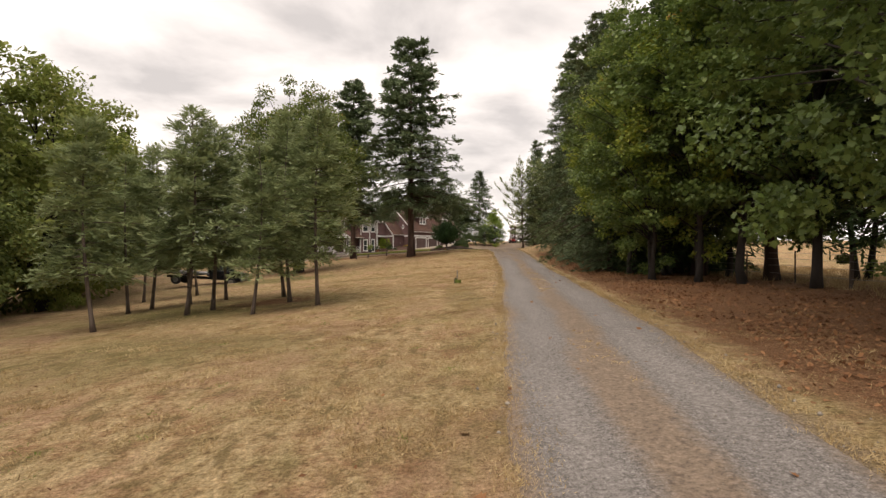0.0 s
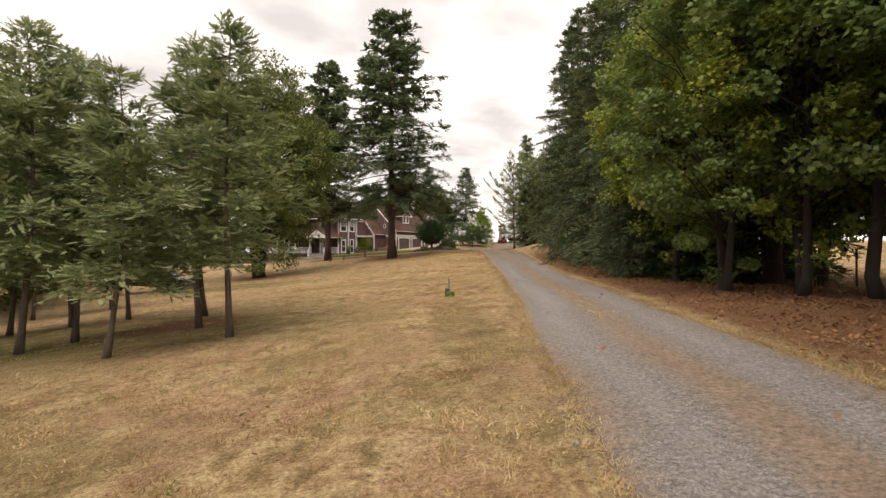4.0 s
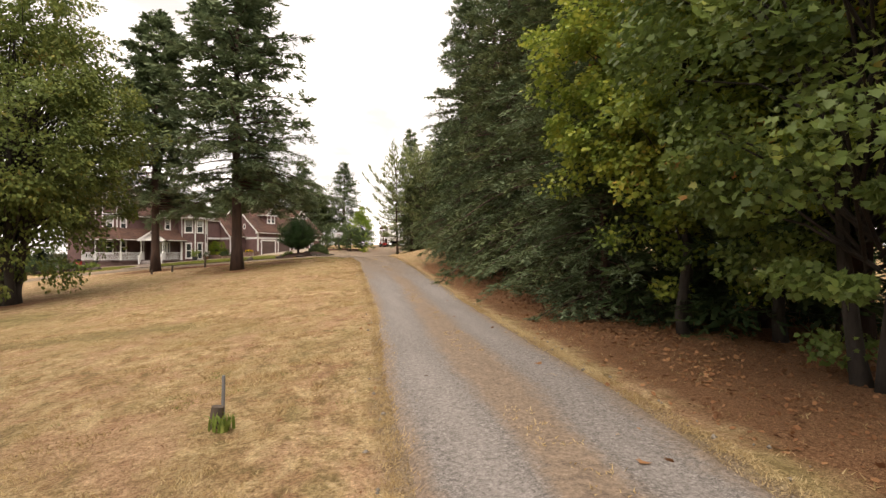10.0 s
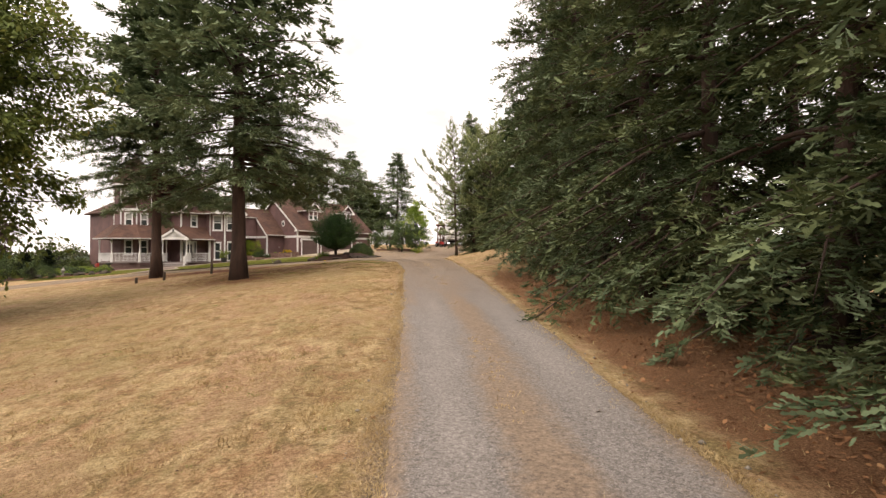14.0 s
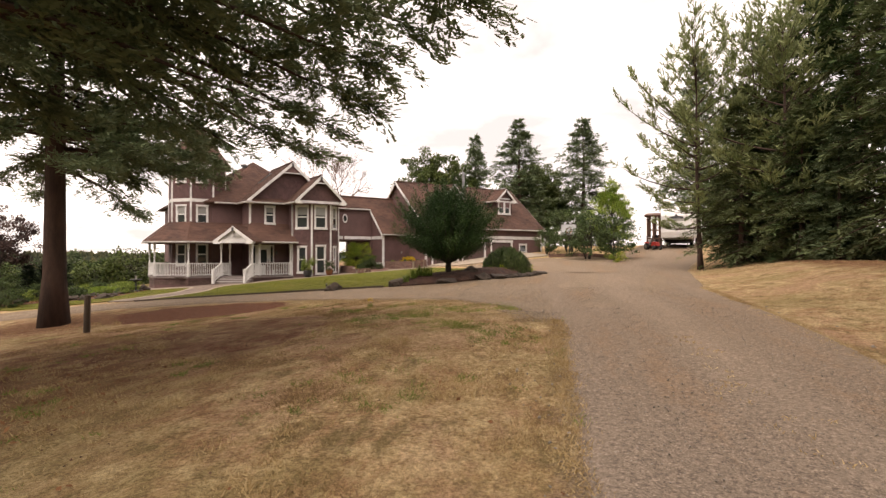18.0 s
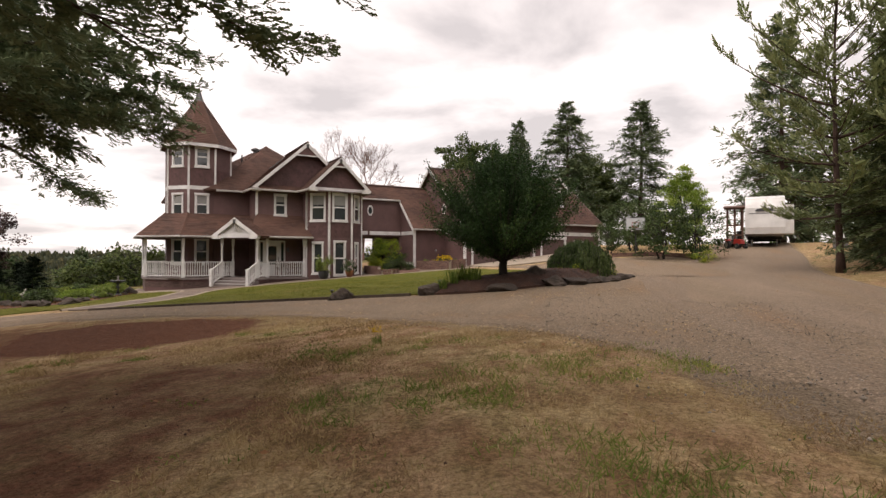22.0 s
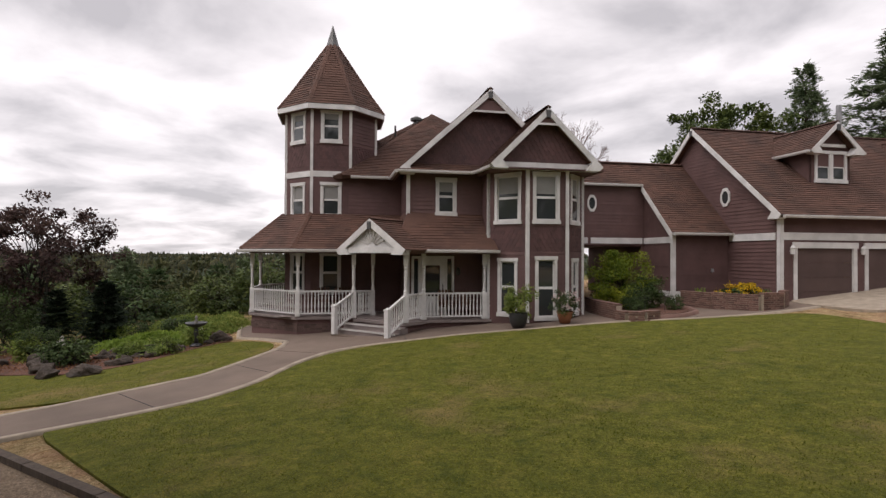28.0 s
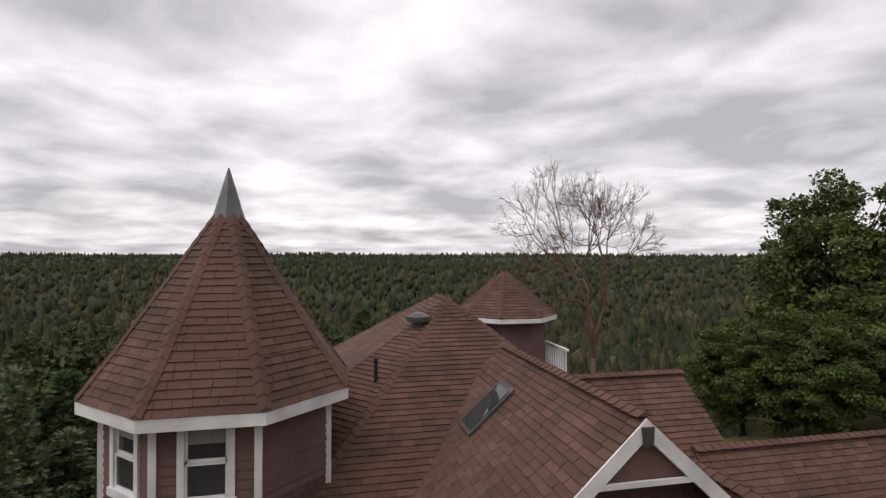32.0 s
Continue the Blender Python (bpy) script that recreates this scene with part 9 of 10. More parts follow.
def build_shed():
    z = hz(13.3, 81)
    e = thing("timber_shelter", pose(13.15, 80.2, z, 0, 0, -14), "open brown timber shelter with stacked goods", "shed")
    for x in (-0.55, 0.0, 0.55):
        for y in (0, 2.4, 4.6):
            part("post", Geo().box(x - 0.07, x + 0.07, y - 0.07, y + 0.07, 0, 2.9 + 0.12 * y), M_CEDAR, e)
    for x in (-0.55, 0.55):
        part("beam", Geo().bar((x, -0.3, 2.95), (x, 4.9, 3.5), 0.08, 0.2), M_CEDAR, e)
    for i in range(12):
        y = -0.3 + i * 0.44
        part("rafter", Geo().box(-0.8, 0.8, y - 0.03, y + 0.03, 3.05 + 0.105 * (y + 0.3), 3.17 + 0.105 * (y + 0.3)), M_CEDAR, e)
    part("roof", Geo().hexa([(-0.85, -0.5, 3.18), (0.85, -0.5, 3.18), (0.85, 5.1, 3.75), (-0.85, 5.1, 3.75), (-0.85, -0.5, 3.24), (0.85, -0.5, 3.24), (0.85, 5.1, 3.81), (-0.85, 5.1, 3.81)]), M_CEDAR, e)
    for z0 in (0.9, 1.7):
        part("rail", Geo().box(-0.55, 0.55, -0.03, 0.03, z0, z0 + 0.12), M_CEDAR, e)
    part("deck", Geo().box(-0.7, 0.7, -0.2, 4.8, 0.25, 0.38), M_CEDAR, e)
    for i, (x, w, h, m) in enumerate(((-0.38, 0.32, 0.7, M_RVW), (0.0, 0.32, 0.5, M_GREY), (0.38, 0.34, 0.9, M_DARK))):
        b = thing("storage_box", pose(13.3 + x, 81.0 - x * 0.2, z + 0.38), "storage box stacked under the timber shelter", "box", "boxes in the shelter")
        part("body", Geo().box(-w / 2, w / 2, -0.25, 0.25, 0, h), m, b)
        part("lid", Geo().box(-w / 2 - 0.015, w / 2 + 0.015, -0.265, 0.265, h, h + 0.04), m, b)


build_shed()


def build_tractor():
    x, y = 12.9, 78.8
    e = thing("small_tractor", pose(x, y, hz(x, y), 0, 0, 20) @ Matrix.Diagonal((0.75, 0.75, 0.75, 1)), "small red tractor parked before the shelter", "tractor")
    part("hood", Geo().hexa([(-0.25, -1.0, 0.5), (0.25, -1.0, 0.5), (0.28, 0.1, 0.5), (-0.28, 0.1, 0.5), (-0.22, -0.95, 0.95), (0.22, -0.95, 0.95), (0.26, 0.1, 1.05), (-0.26, 0.1, 1.05)]), M_RED, e)
    part("seat", Geo().box(-0.22, 0.22, 0.45, 0.85, 0.8, 0.92), M_TYRE, e)
    for sx in (-1, 1):
        part("fender", Geo().hexa([(sx * 0.45, 0.2, 0.85), (sx * 0.75, 0.2, 0.85), (sx * 0.75, 1.0, 0.85), (sx * 0.45, 1.0, 0.85), (sx * 0.45, 0.35, 1.05), (sx * 0.75, 0.35, 1.05), (sx * 0.75, 0.9, 1.05), (sx * 0.45, 0.9, 1.05)]), M_RED, e)
        wheel(e, sx * 0.6, 0.6, 0.45, 0.3)
        wheel(e, sx * 0.5, -0.75, 0.28, 0.2)
    for sx in (-1, 1):
        part("roll_bar", Geo().bar((sx * 0.4, 0.95, 0.6), (sx * 0.4, 0.95, 1.8), 0.05, 0.05, (0, 1, 0)), M_POT, e)
    part("roll_bar_top", Geo().box(-0.42, 0.42, 0.92, 0.98, 1.78, 1.84), M_POT, e)


build_tractor()
for x, y in ((19.3, 77.6), (20.3, 78.4)):
    e = thing("utility_box", pose(x, y, hz(x, y)), "small pale utility pedestal at the edge of the gravel", "utility box", "utility pedestals")
    part("body", Geo().box(-0.14, 0.14, -0.1, 0.1, 0, 0.75), M_GREY, e)
    part("cap", Geo().box(-0.16, 0.16, -0.12, 0.12, 0.75, 0.82), M_RVW, e)


def build_truck():
    """Dark flatbed pickup, side-on to the drive, nose to the east."""
    x, y = -22.6, 14.4
    e = thing("flatbed_truck", pose(x, y, hz(x, y), 0, 3, 0), "dark flatbed pickup truck parked on the lower track", "truck")
    part("chassis", Geo().box(-3.0, 2.9, -0.45, 0.45, 0.5, 0.68), M_DARK, e)
    bed = part("flatbed", Geo().box(-3.2, 0.55, -1.0, 1.0, 0.92, 1.05), M_GREY, e)
    for i in range(5):
        part("crossmember", Geo().box(-3.0 + i * 0.85, -2.9 + i * 0.85, -0.95, 0.95, 0.8, 0.92), M_DARK, bed)
    part("headboard", Geo().box(0.45, 0.53, -0.95, 0.95, 1.05, 1.75), M_BLACK, bed)
    low = [(0.6, 0.55), (3.1, 0.55), (3.15, 0.95), (3.0, 1.12), (2.0, 1.2), (0.6, 1.2)]
    n = len(low)
    g = Geo()
    g.v = [(a, -0.92, h) for a, h in low] + [(a, 0.92, h) for a, h in low]
    g.f = [tuple(range(n)), tuple(range(2 * n - 1, n - 1, -1))] + [(i, n + i, n + (i + 1) % n, (i + 1) % n) for i in range(n)]
    cab = part("cab", g, M_BLACK, e)
    part("roof", Geo().hexa([(0.75, -0.75, 1.74), (1.75, -0.75, 1.74), (1.75, 0.75, 1.74), (0.75, 0.75, 1.74), (0.8, -0.7, 1.82), (1.65, -0.7, 1.82), (1.65, 0.7, 1.82), (0.8, 0.7, 1.82)]), M_BLACK, cab)
    part("glazing", Geo().hexa([(0.64, -0.85, 1.2), (2.05, -0.85, 1.2), (2.05, 0.85, 1.2), (0.64, 0.85, 1.2), (0.75, -0.73, 1.74), (1.72, -0.73, 1.74), (1.72, 0.73, 1.74), (0.75, 0.73, 1.74)]), M_GLASS, cab)
    for sy in (-1, 1):
        part("door_pillar", Geo().bar((1.25, sy * 0.86, 1.2), (1.22, sy * 0.745, 1.75), 0.06, 0.04, (0, 1, 0)), M_BLACK, cab)
        part("headlight", Geo().box(3.1, 3.17, sy * 0.72 - 0.12, sy * 0.72 + 0.12, 0.8, 0.95), M_RVW, cab)
    part("bumper", Geo().box(3.12, 3.25, -0.9, 0.9, 0.5, 0.66), M_STEEL, cab)
    for ax in (-2.1, 2.35):
        for sy in (-1, 1):
            w = part("wheel", Geo().tube([(ax, sy * 0.68, 0.38), (ax, sy * 0.93, 0.38)], [0.38, 0.38], 18), M_TYRE, e)
            part("rim", Geo().tube([(ax, sy * 0.9, 0.38), (ax, sy * 0.945, 0.38)], [0.22, 0.2], 14), M_STEEL, w)


build_truck()

# ---- fence, posts and stump ----
fence = thing("wire_fence", pose(0, 0, 0), "old post-and-wire fence along the pasture", "fence")
_ys = np.arange(-34, 9, 2.9)
for i, y in enumerate(_ys):
    x, k = 9.3 + 0.15 * math.sin(i * 1.7), hz(9.3, float(y))
    if i % 3 == 1:
        part("post", Geo().tube([(x, y, k - 0.2), (x + 0.03, y, k + 1.25)], [0.07, 0.06], 8), M_WOODP, fence)
    else:
        part("steel_post", Geo().box(x - 0.02, x + 0.02, y - 0.02, y + 0.02, k - 0.2, k + 1.2), M_WOODP, fence)
for h in (0.35, 0.65, 0.9, 1.12):
    part("wire", Geo().tube([(9.27 + 0.15 * math.sin(i * 1.7), float(y), hz(9.3, float(y)) + h - 0.03 * (i % 2)) for i, y in enumerate(_ys)], [0.006] * len(_ys), 4), M_STEEL, fence)
st = thing("post_stump", pose(-2.94, -6.35, hz(-2.94, -6.35)), "short sawn-off wooden post with a thin steel stake", "post")
part("stump", Geo().tube([(0, 0, -0.1), (0.0, 0, 0.1), (0.02, 0, 0.24)], [0.085, 0.078, 0.074], 9), M_WOODP, st)
part("stake", Geo().tube([(0.06, 0.09, -0.1), (0.07, 0.09, 0.58)], [0.024, 0.022], 6), M_GREY, st)
for x, y, h in ((-9.55, 37.2, 1.0), (-11.5, 34.0, 0.5), (-12.8, 33.2, 0.35)):
    e = thing("wooden_post", pose(x, y, hz(x, y), 2, 1, 30), "weathered wooden post standing in the dry grass", "post", "posts by the firs")
    part("post", Geo().tube([(0, 0, -0.15), (0, 0, h * 0.5), (0.01, 0, h)], [0.085, 0.08, 0.075], 9), M_WOODP, e)
    part("top_cap", Geo().tube([(0.01, 0, h), (0.01, 0, h + 0.015)], [0.07, 0.05], 9), M_WOODP, e)
FLW = blades(40, 0.16, 0.2, 0.42, 0.02, L_WEED, 500, 0.5)
_fw = clump("flowering_weed", FLW, -2.05, 38.5, "yellow-flowering weed in the dry grass", "weed", size=0.42)
tagged(_fw, kind="stuff")
_b = broad_parts("weedbloom", 0.5, 0.18, 0.18, 0.3, 501, L_YELLOW, M_BARKM, 26, 14, 0.03, 0.004, 1, spread=0.04)
_o = clump("weed_blossoms", _b[2], -2.05, 38.5, "small yellow blossoms of a weed", "flowers", size=0.52)
tagged(_o, kind="stuff")
clump("weed", blades(46, 0.14, 0.12, 0.26, 0.03, L_WEED, 502, 0.9), -2.86, -6.5, "small green weed at the foot of the post", "weed")

# low planting and small rocks in the garden bed
_g = random.Random(21)
SMALLP = [broad_parts("low", 0.5, 0.45, 0.45, 0.0, 440 + i, (L_SHRUB, L_WEED, L_DEEP)[i], M_BARKM, 22, 60, 0.07, 0.02, 3, spread=0.18) for i in range(3)]
for i in range(30):
    x, y = _g.uniform(-31.5, -23.2), _g.uniform(50.6, 57.5)
    if inside([(-23.4, 56.8), (-23.1, 54.8), (-22.3, 53.0), (-22.6, 51.2), (-26.0, 50.4), (-30, 49.8), (-34, 52), (-33, 57), (-28, 59), (-25.4, 57.9)], np.array([x]), np.array([y]))[0] < 0.25:
        continue
    if i % 3 == 2:
        boulder(x, y, _g.uniform(0.3, 0.6), 0.35, _g.uniform(0.2, 0.32), i, "brown-grey rock at the edge of the garden bed", "garden rocks", turn=i * 40)
    else:
        plant_tree("low_plant", SMALLP[i % 3 if i % 3 < 2 else 2], x, y, "low mounded green garden plant among rocks", "plant", "low garden plants", turn=i * 33, size=_g.uniform(0.7, 1.5), z=hz(x, y) + 0.04, sink=0)
leaf_patch("garden_litter", [(-23.3, 56.2), (-22.6, 52.0), (-26.0, 50.6), (-31, 50.4), (-31, 56)], 5000, 0.06, L_LITTER, "dead leaves and bark chips on the garden bed", "leaf litter", 0.06, 0.1, 6, 0.6, 0.0)


# ---- grass, leaf fall and stones ----
def patchy(x, y, k, seed):
    """Smooth pseudo-random field between 0 and 1."""
    return 0.5 + 0.25 * (np.sin(x * k + 1.7 * np.sin(y * k * 0.8 + seed)) + np.sin(y * k * 1.3 + 2.1 * np.sin(x * k * 0.7 - seed)))


def bare_soil(x, y):
    return np.maximum(inside(DIRT1, x, y), inside(DIRT2, x, y))


def on_road(x, y):
    return np.maximum(inside(DRIVE, x, y), inside(LOOP, x, y))


def ground_z(x, y):
    return height(x, y) - 0.012


def grass(name, x, y, lo, hi, wide, mat, label, category, seed, lean=0.8, tuft=1, spread=0.03, lift=0.0):
    """Short blades at the given spots, tuft blades to each."""
    rng = np.random.default_rng(seed)
    x, y = np.repeat(x, tuft) + rng.normal(0, spread, len(x) * tuft), np.repeat(y, tuft) + rng.normal(0, spread, len(y) * tuft)
    n = len(x)
    base = np.stack([x, y, ground_z(x, y) + lift], 1)
    a = unit(rng.normal(0, lean, (n, 3)) * [1, 1, 0.2] + [0, 0, 1])
    c = unit(np.cross(a, rot_rows(n, rng)))
    ln = rng.uniform(lo, hi, n)
    v = np.stack([base - c * wide / 2, base + c * wide / 2, base + a * ln[:, None]], 1).reshape(-1, 3)
    return tagged(new(name, mesh_of(name, (v, np.arange(3 * n).reshape(n, 3)), mat)), label, category, kind="stuff")


def scatter(n, x0, x1, y0, y1, seed, keep):
    rng = np.random.default_rng(seed)
    x, y = rng.uniform(x0, x1, n), rng.uniform(y0, y1, n)
    ok = rng.random(n) < keep(x, y)
    return x[ok], y[ok]


def west_keep(x, y):
    d = road_l(y) - x
    near = np.clip(1.25 - d / 15, 0.08, 1) * np.where(y > 27, 0.6, 1)
    return (on_road(x, y) < -0.1) * (d > 0) * near * (0.12 + 0.88 * np.clip((patchy(x, y, 1.3, 2) - 0.22) * 1.6, 0, 1)) * np.clip((patchy(x * 0.7, y, 5.2, 3) - 0.3) * 3.2, 0.06, 1) * (bare_soil(x, y) < 0.1)


_x, _y = scatter(120000, -18, 3, -31, 46, 1, west_keep)
grass("dry_grass", _x, _y, 0.03, 0.09, 0.016, L_DRY, "short dry straw-coloured grass", "grass", 2, 1.2, 7, 0.06)
_x, _y = scatter(5000, -18, 3, -31, 46, 3, west_keep)
grass("dry_grass_tufts", _x, _y, 0.04, 0.10, 0.010, L_DRY, "taller tufts of dry grass", "grass", 4, 0.7, 14, 0.04)
_x, _y = scatter(6000, -18, 3, -31, 46, 5, lambda x, y: west_keep(x, y) * (0.15 + 0.85 * (patchy(x, y, 0.6, 7) > 0.6)))
grass("green_weeds", _x, _y, 0.02, 0.06, 0.014, L_WEED, "low green weeds among the straw", "weeds", 6, 1.0, 16, 0.06)
_x, _y = scatter(350, -4.5, 5.5, 31, 42, 7, lambda x, y: (on_road(x, y) < 0.5) * np.clip(1.2 - np.hypot((x - 0.6) / 4.0, (y - 36.3) / 3.6), 0, 1))
grass("green_weeds", _x, _y, 0.02, 0.065, 0.014, L_WEED, "green weeds and grass where the drives meet", "weeds", 8, 0.9, 18, 0.07)
_x, _y = scatter(12000, -8, 6, 28, 44, 25, lambda x, y: (on_road(x, y) < 0.2) * (bare_soil(x, y) < 0.2) * np.clip((patchy(x, y, 1.9, 1) - 0.3) * 2, 0.1, 1) * np.clip((patchy(x, y, 5.5, 4) - 0.35) * 3, 0.1, 1))
grass("dry_grass", _x, _y, 0.02, 0.07, 0.011, L_DRY, "short dry grass where the drives meet", "grass", 26, 1.1, 9, 0.07)
# thatch of short dead blades
def thatch_keep(x, y):
    return (on_road(x, y) < 0.1) * (x < road_l(y) + 6) * (bare_soil(x, y) < 0.15) * np.clip(1.15 - (road_l(y) - x) / 9, 0.15, 1) * (0.35 + 0.65 * np.clip((patchy(x, y, 3.1, 7) - 0.3) * 2.2, 0, 1))


_x, _y = scatter(34000, -9, 5.5, 27, 42, 71, thatch_keep)
grass("straw_thatch", _x, _y, 0.02, 0.065, 0.008, L_DRY, "short bleached straw thatch where the drives meet", "grass", 72, 1.3, 6, 0.05)
_x, _y = scatter(14000, -9, 5.5, 27, 42, 73, thatch_keep)
grass("brown_thatch", _x, _y, 0.02, 0.06, 0.009, L_DEAD, "short brown dead grass where the drives meet", "grass", 74, 1.3, 6, 0.05)
_x, _y = scatter(52000, -10, 2, -31, 28, 75, thatch_keep)
grass("straw_thatch", _x, _y, 0.02, 0.07, 0.009, L_DRY, "short bleached straw thatch beside the drive", "grass", 76, 1.3, 5, 0.06)
_x, _y = scatter(22000, -10, 2, -31, 28, 77, thatch_keep)
grass("brown_thatch", _x, _y, 0.02, 0.06, 0.009, L_DEAD, "short brown dead grass beside the drive", "grass", 78, 1.3, 5, 0.06)
# hummocks of dead brown and of pale standing grass
def turf_keep(x, y):
    d = road_l(y) - x
    return (on_road(x, y) < -0.1) * (d > 0) * np.clip(1.2 - d / 13, 0, 1) * (bare_soil(x, y) < 0.1)


_x, _y = scatter(9000, -16, 5, -29, 44, 52, lambda x, y: turf_keep(x, y) * np.clip((patchy(x, y, 1.7, 5) - 0.35) * 2.5, 0, 1))
grass("dead_grass_tufts", _x, _y, 0.03, 0.085, 0.009, L_DEAD, "matted tufts of dead brown grass", "grass", 53, 1.1, 26, 0.085)
_x, _y = scatter(5000, -16, 5, -29, 44, 54, lambda x, y: turf_keep(x, y) * np.clip((patchy(x, y, 2.1, 9) - 0.4) * 2.5, 0, 1))
grass("pale_grass_tufts", _x, _y, 0.06, 0.13, 0.012, L_DRY, "upright pale straw tufts", "grass", 55, 0.6, 26, 0.055)
def corner_keep(x, y):
    return (on_road(x, y) < 0.25) * (bare_soil(x, y) < 0.0) * np.clip((y - 27) / 5, 0, 1)


_x, _y = scatter(7200, -9, 5.5, 28, 43, 56, lambda x, y: corner_keep(x, y) * np.clip((patchy(x, y, 2.6, 2) - 0.4) * 3, 0, 1))
grass("dead_grass_tufts", _x, _y, 0.02, 0.07, 0.007, L_DEAD, "dead brown tufts where the drives meet", "grass", 57, 1.0, 30, 0.07)
_x, _y = scatter(8000, -9, 5.5, 28, 43, 58, lambda x, y: corner_keep(x, y) * np.clip((patchy(x, y, 2.2, 6) - 0.42) * 3, 0, 1))
grass("pale_grass_tufts", _x, _y, 0.02, 0.075, 0.007, L_DRY, "pale straw tufts where the drives meet", "grass", 59, 0.9, 30, 0.06)
# rank green clumps, thickest towards the drive
_x, _y = scatter(4200, -7.5, 5.5, 29, 41, 44, lambda x, y: (on_road(x, y) < 0.35) * (bare_soil(x, y) < -0.2) * np.clip(1.25 - np.hypot((x - 0.8) / 3.6, (y - 36.2) / 2.8), 0.1, 0.7) * (patchy(x, y, 1.5, 9) > 0.52))
grass("green_clumps", _x, _y, 0.03, 0.11, 0.012, L_WEED, "rank clumps of green grass and weeds", "weeds", 45, 0.9, 44, 0.075)
_x, _y = scatter(150, -18, 1, -29, 30, 46, lambda x, y: west_keep(x, y) * 0.8)
grass("green_clumps", _x, _y, 0.02, 0.06, 0.012, L_WEED, "small green rosettes in the dry grass", "weeds", 47, 0.9, 40, 0.08)
_x, _y = scatter(2200, -9, 6, 35, 47, 48, lambda x, y: (np.abs(on_road(x, y)) < 0.5) * (0.15 + 0.75 * (patchy(x, y, 2.4, 3) > 0.5)))
grass("edge_tufts", _x, _y, 0.02, 0.07, 0.008, L_DRY, "tufts of dry grass along the gravel's edge", "grass", 49, 0.7, 36, 0.08)
# ragged edges of the drive and the strip in its middle
_r = np.random.default_rng(9)
_y = _r.uniform(-31, 44, 6500)
_x = np.where(_r.random(6500) < 0.5, road_l(_y) + np.abs(_r.normal(0, 0.14, 6500)) - 0.12, road_r(_y) - np.abs(_r.normal(0, 0.16, 6500)) + 0.15)
_k = inside(LOOP, _x, _y) < -0.1
_x, _y = _x[_k], _y[_k]
grass("verge_grass", _x, _y, 0.02, 0.075, 0.008, L_DRY, "dry grass fraying the edges of the drive", "grass", 10, 1.0, 12, 0.05, 0.03)
_y = _r.uniform(-31, 34, 420)
_k = patchy(_y, _y * 0.3, 0.55, 4) > 0.52
_y = _y[_k]
_x = (road_l(_y) + road_r(_y)) / 2 + _r.normal(0, 0.16, len(_y))
grass("centre_weeds", _x, _y, 0.02, 0.06, 0.012, L_DRY, "sparse dry weeds along the middle of the drive", "weeds", 11, 1.2, 9, 0.05, 0.05)
# east verge
_x, _y = scatter(15000, -1, 16, -31, 62, 12, lambda x, y: (x > road_r(y) + 0.05) * np.clip(np.where(y < 26, 0.7 - (x - road_r(y)) * 0.16, 1.3 - (x - road_r(y)) * 0.18), 0, 1))
grass("verge_grass", _x, _y, 0.03, 0.10, 0.012, L_DRY, "dry grass along the east verge", "grass", 13, 1.0, 8, 0.06)
_x, _y = scatter(2500, 7.5, 18, -36, 8, 14, lambda x, y: (x > 9) * 0.9 + 0.05)
grass("pasture_grass", _x, _y, 0.1, 0.35, 0.02, L_DRY, "tall dry pasture grass beyond the fence", "grass", 15, 0.5, 14, 0.12)


def leaves(name, x, y, size, mat, label, seed, flat=0.35, lobe=False):
    rng = np.random.default_rng(seed)
    n = len(x)
    base = np.stack([x, y, ground_z(x, y) + 0.015 + rng.random(n) * 0.02], 1)
    a = unit(rng.normal(0, 1, (n, 3)) * [1, 1, flat])
    c = unit(np.cross(a, unit(rng.normal(0, flat, (n, 3)) + [0, 0, 1])))
    s = size * rng.uniform(0.55, 1.25, n)
    v, f = lobed(base, a, c, s) if lobe else kites(base, a, c, s, s * 0.6)
    return tagged(new(name, mesh_of(name, (v, f), mat)), label, "fallen leaves", kind="stuff")


def east_litter(x, y):
    d = x - road_r(y)
    return np.clip((d - 0.15) / 1.6, 0, 1) * np.clip((9 - d) / 5, 0, 1) * np.clip((26 - y) / 10, 0.1, 1) * (0.3 + 0.7 * patchy(x, y, 1.1, 5))


_x, _y = scatter(120000, -2, 14, -31, 30, 16, east_litter)
leaves("leaf_litter", _x, _y, 0.085, L_LITTER, "red-brown fallen maple leaves under the trees", 17)
_x, _y = scatter(8000, -3, 8, -31, 8, 18, lambda x, y: east_litter(x, y) * 0.7 + (np.abs(x - road_r(y)) < 0.8) * 0.06)
leaves("leaf_litter", _x, _y, 0.085, L_LITTER, "curled maple leaves on the verge", 19, 0.3, True)
_y = _r.uniform(-29, 10, 60)
leaves("stray_leaves", road_l(_y) + _r.uniform(-1.5, 2.5, 60), _y, 0.09, L_LITTER, "single yellow leaves blown on to the drive", 20, 0.2, True)
_x, _y = scatter(3600, -10, -2, 26, 34, 21, lambda x, y: np.clip(1.3 - np.hypot(x + 6.2, y - 29.6) / 3.5, 0, 1))
leaves("needle_litter", _x, _y, 0.07, L_LITTER, "brown needles and cones under the fir", 22)
_x, _y = scatter(2500, -20, 3, -30, 44, 23, lambda x, y: (on_road(x, y) < 0) * 0.5)
leaves("stray_leaves", _x, _y, 0.06, L_LITTER, "small dead leaves scattered on the dry grass", 24)


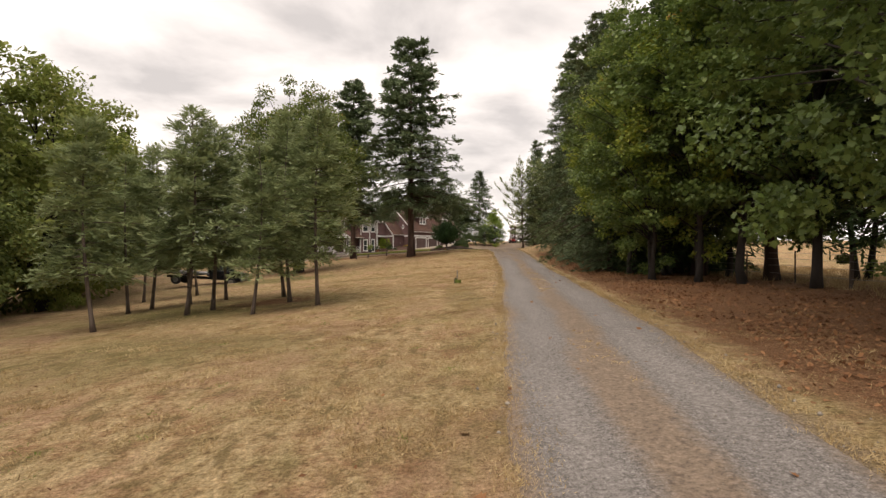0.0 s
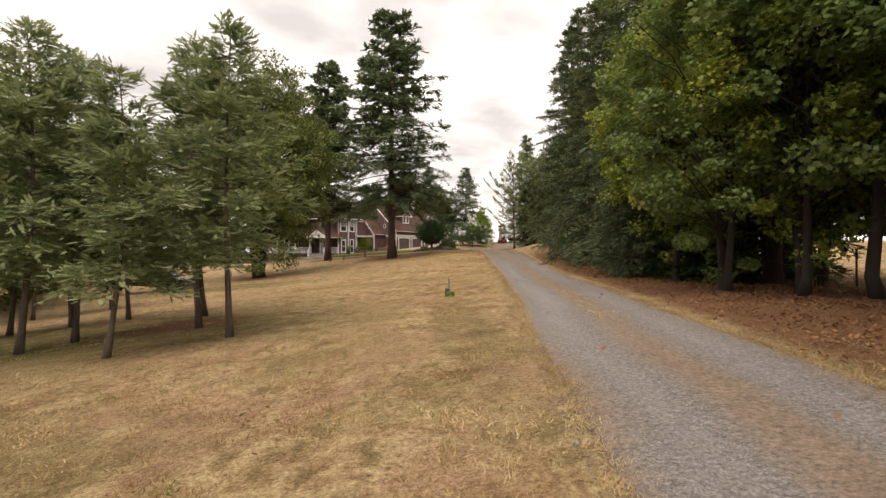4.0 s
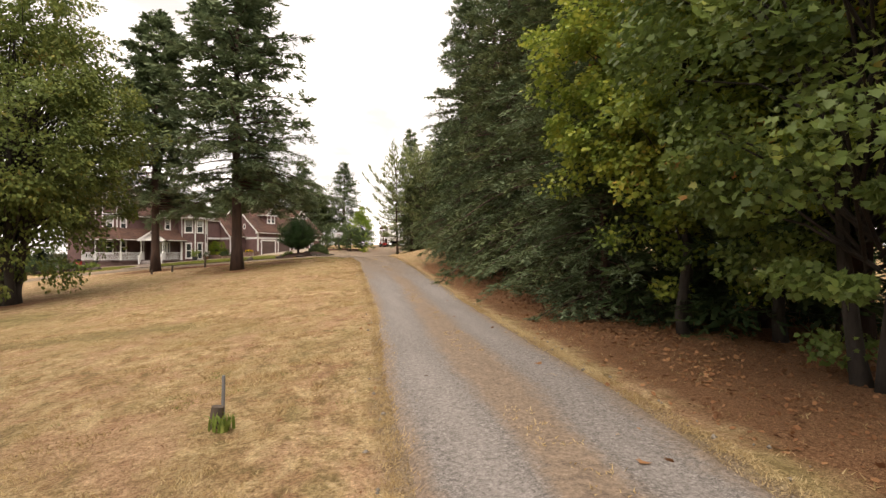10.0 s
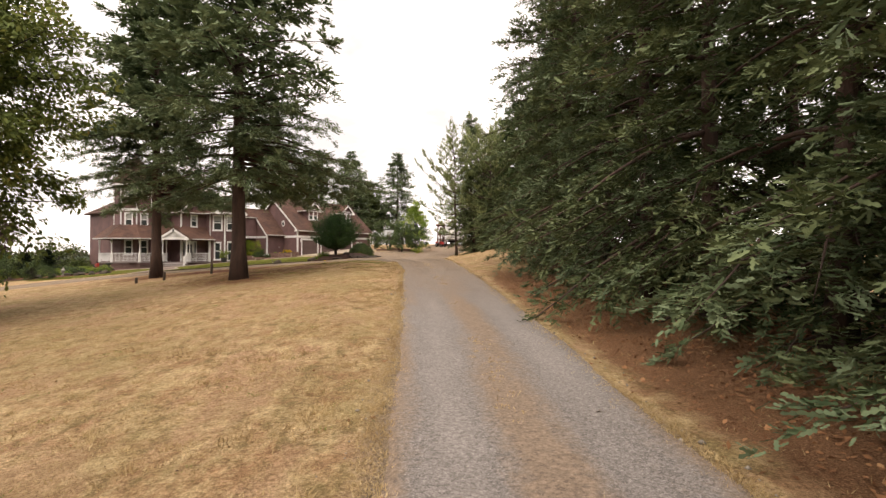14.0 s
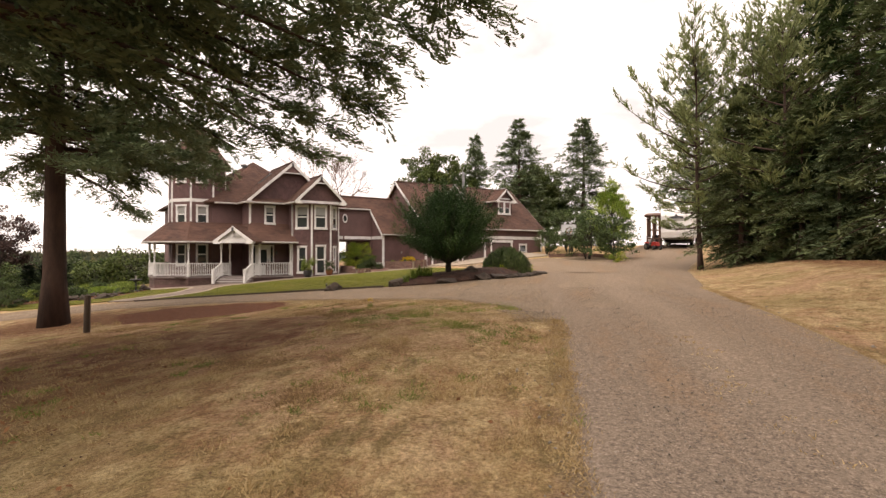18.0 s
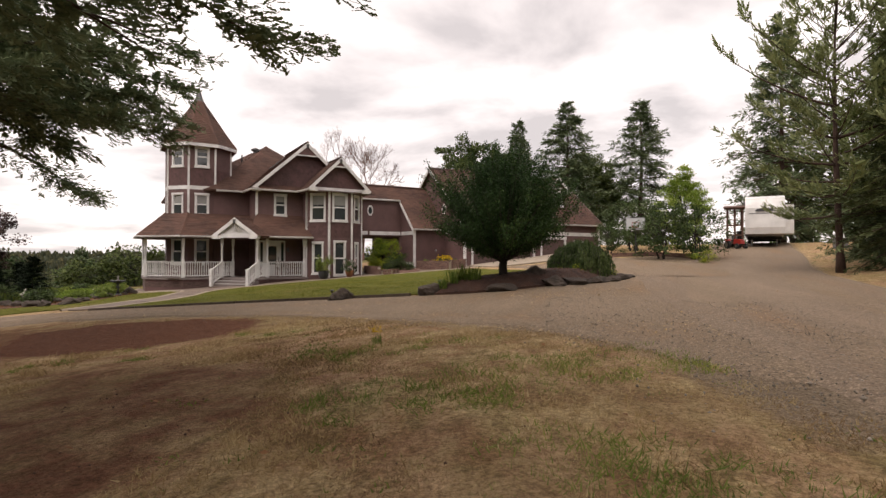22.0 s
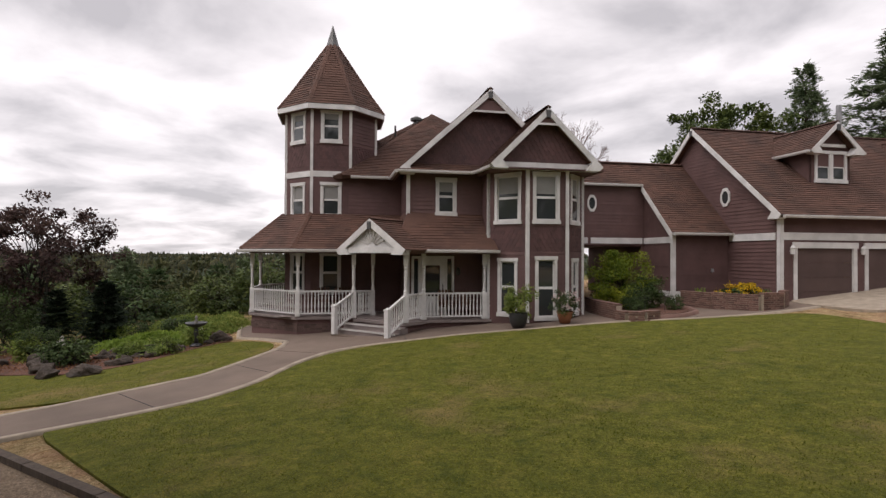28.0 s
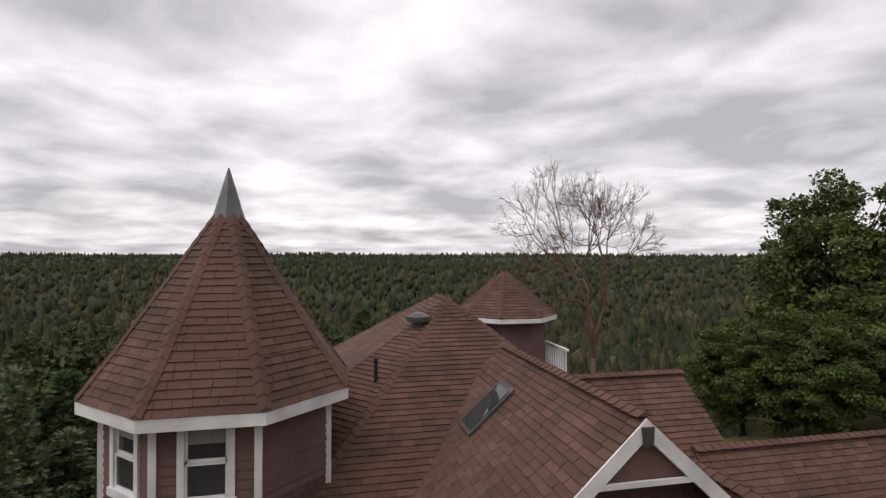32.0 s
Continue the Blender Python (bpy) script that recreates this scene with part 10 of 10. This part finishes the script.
def stones(name, x, y, lo, hi, mat, label, seed, lift=0.0):
    """Small angular stones: squashed octahedra."""
    rng = np.random.default_rng(seed)
    n = len(x)
    s = lo + (hi - lo) * rng.random(n) ** 2.5
    base = np.stack([x, y, height(x, y) + lift + s * 0.15], 1)
    a = rng.uniform(0, 6.28, n)
    ux, uy = np.stack([np.cos(a), np.sin(a), 0 * a], 1), np.stack([-np.sin(a), np.cos(a), 0 * a], 1)
    uz = np.array([[0, 0, 1.0]])
    k = rng.uniform(0.6, 1.2, (n, 6, 1)) * s[:, None, None] / 2
    p = np.stack([ux * k[:, 0], uy * k[:, 1] * 0.8, -ux * k[:, 2], -uy * k[:, 3] * 0.8, uz * k[:, 4] * 0.75, -uz * k[:, 5] * 0.75], 1) + base[:, None]
    f = np.array([(0, 1, 4), (1, 2, 4), (2, 3, 4), (3, 0, 4), (1, 0, 5), (2, 1, 5), (3, 2, 5), (0, 3, 5)])
    f = (np.arange(n)[:, None, None] * 6 + f[None]).reshape(-1, 3)
    return tagged(new(name, mesh_of(name, (p.reshape(-1, 3), f), mat)), label, "stones", kind="stuff")


M_PEBBLE = surface("gravel_stone", (0.47, 0.405, 0.335), (0.25, 0.215, 0.175), 60, 5.0, 0.9, 0.3, 0.002, rand=0.4)
M_CLOD = surface("red_earth_clod", (0.22, 0.11, 0.07), (0.12, 0.062, 0.042), 30, 4.0, 0.97, 0.8, 0.01, rand=0.4)
_y = np.r_[_r.uniform(-30, 20, 9000), _r.uniform(18, 40, 6000)]
_t = _r.random(len(_y))
stones("gravel_stones", road_l(_y) + (road_r(_y) - road_l(_y)) * _t, _y, 0.008, 0.024, M_PEBBLE, "loose grey stones on the drive", 30, 0.03)
_x, _y = scatter(26000, -20, 9, 36, 60, 31, lambda x, y: (inside(LOOP, x, y) > -0.2) * 0.9)
stones("gravel_stones", _x, _y, 0.01, 0.032, M_PEBBLE, "loose brown-grey stones on the loop", 32, 0.025)
_x, _y = scatter(16000, 0, 9, 26, 44, 62, lambda x, y: (on_road(x, y) > 0.05) * 0.9)
stones("gravel_stones", _x, _y, 0.012, 0.036, M_PEBBLE, "loose grey and brown stones where the drives meet", 63, 0.03)
_y = _r.uniform(-30, 40, 700)
stones("verge_stones", np.where(_r.random(700) < 0.5, road_l(_y) - 0.1, road_r(_y) + 0.1) + _r.normal(0, 0.18, 700), _y, 0.03, 0.1, M_PEBBLE, "pale stones along the drive's edges", 33)
_x, _y = scatter(5200, -14, -1, 28, 44, 34, lambda x, y: np.clip(np.maximum(inside(DIRT1, x, y), inside(DIRT2, x, y)) + 0.7, 0, 1) * 0.8)
stones("earth_clods", _x, _y, 0.008, 0.032, M_CLOD, "clods of bare red earth", 35)
_x, _y = scatter(19000, -16, 5, -29, 44, 50, lambda x, y: (on_road(x, y) < -0.1) * (x < road_l(y)) * (0.15 + 0.5 * (y > 26)) * np.clip((patchy(x, y, 2.3, 8) - 0.3) * 2, 0.05, 1))
stones("earth_crumbs", _x, _y, 0.01, 0.04, M_CLOD, "crumbs of red-brown earth between the thin turf", 51)
_x, _y = scatter(5000, -9, 6, 30, 46, 60, lambda x, y: (np.abs(on_road(x, y) + 0.1) < 0.9) * 0.8)
stones("edge_stones", _x, _y, 0.012, 0.04, M_PEBBLE, "pale stones strewn along the gravel's edge", 61, 0.01)
_x, _y = scatter(3000, -4, 2.4, 47, 55, 36, lambda x, y: (inside(BED, x, y) > 0.05) * 1.0)
stones("bark_chips", _x, _y, 0.03, 0.09, M_CLOD, "dark bark chips in the bed", 37, bed_rise(_x, _y) - 0.01)
# lawns
_x, _y = scatter(60000, -19, 2, 47, 66, 38, lambda x, y: (inside(LAWN, x, y) > 0.06) * (0.35 + 0.65 * patchy(x, y, 1.7, 3)) * np.clip(1.4 - (y - 47) / 14, 0.15, 1))
grass("lawn_grass", _x, _y, 0.02, 0.05, 0.012, L_LAWN, "short green lawn grass", "grass", 39, 0.9, 5, 0.07, 0.05)
_x, _y = scatter(9000, -27, -18, 47, 57.5, 40, lambda x, y: (inside(LAWN2, x, y) > 0.06) * 0.9)
grass("lawn_grass", _x, _y, 0.02, 0.05, 0.012, L_LAWN, "short green grass of the narrow lawn", "grass", 41, 0.9, 5, 0.07, 0.045)
_x, _y = scatter(30000, -16, 6, 38, 47.6, 42, lambda x, y: (inside(LOOP, x, y) > -0.1) * patchy(x, y, 0.9, 6) * 0.8)
leaves("straw_litter", _x, _y, 0.05, L_DRY, "bits of straw and dead leaf on the gravel loop", 43, 0.12)
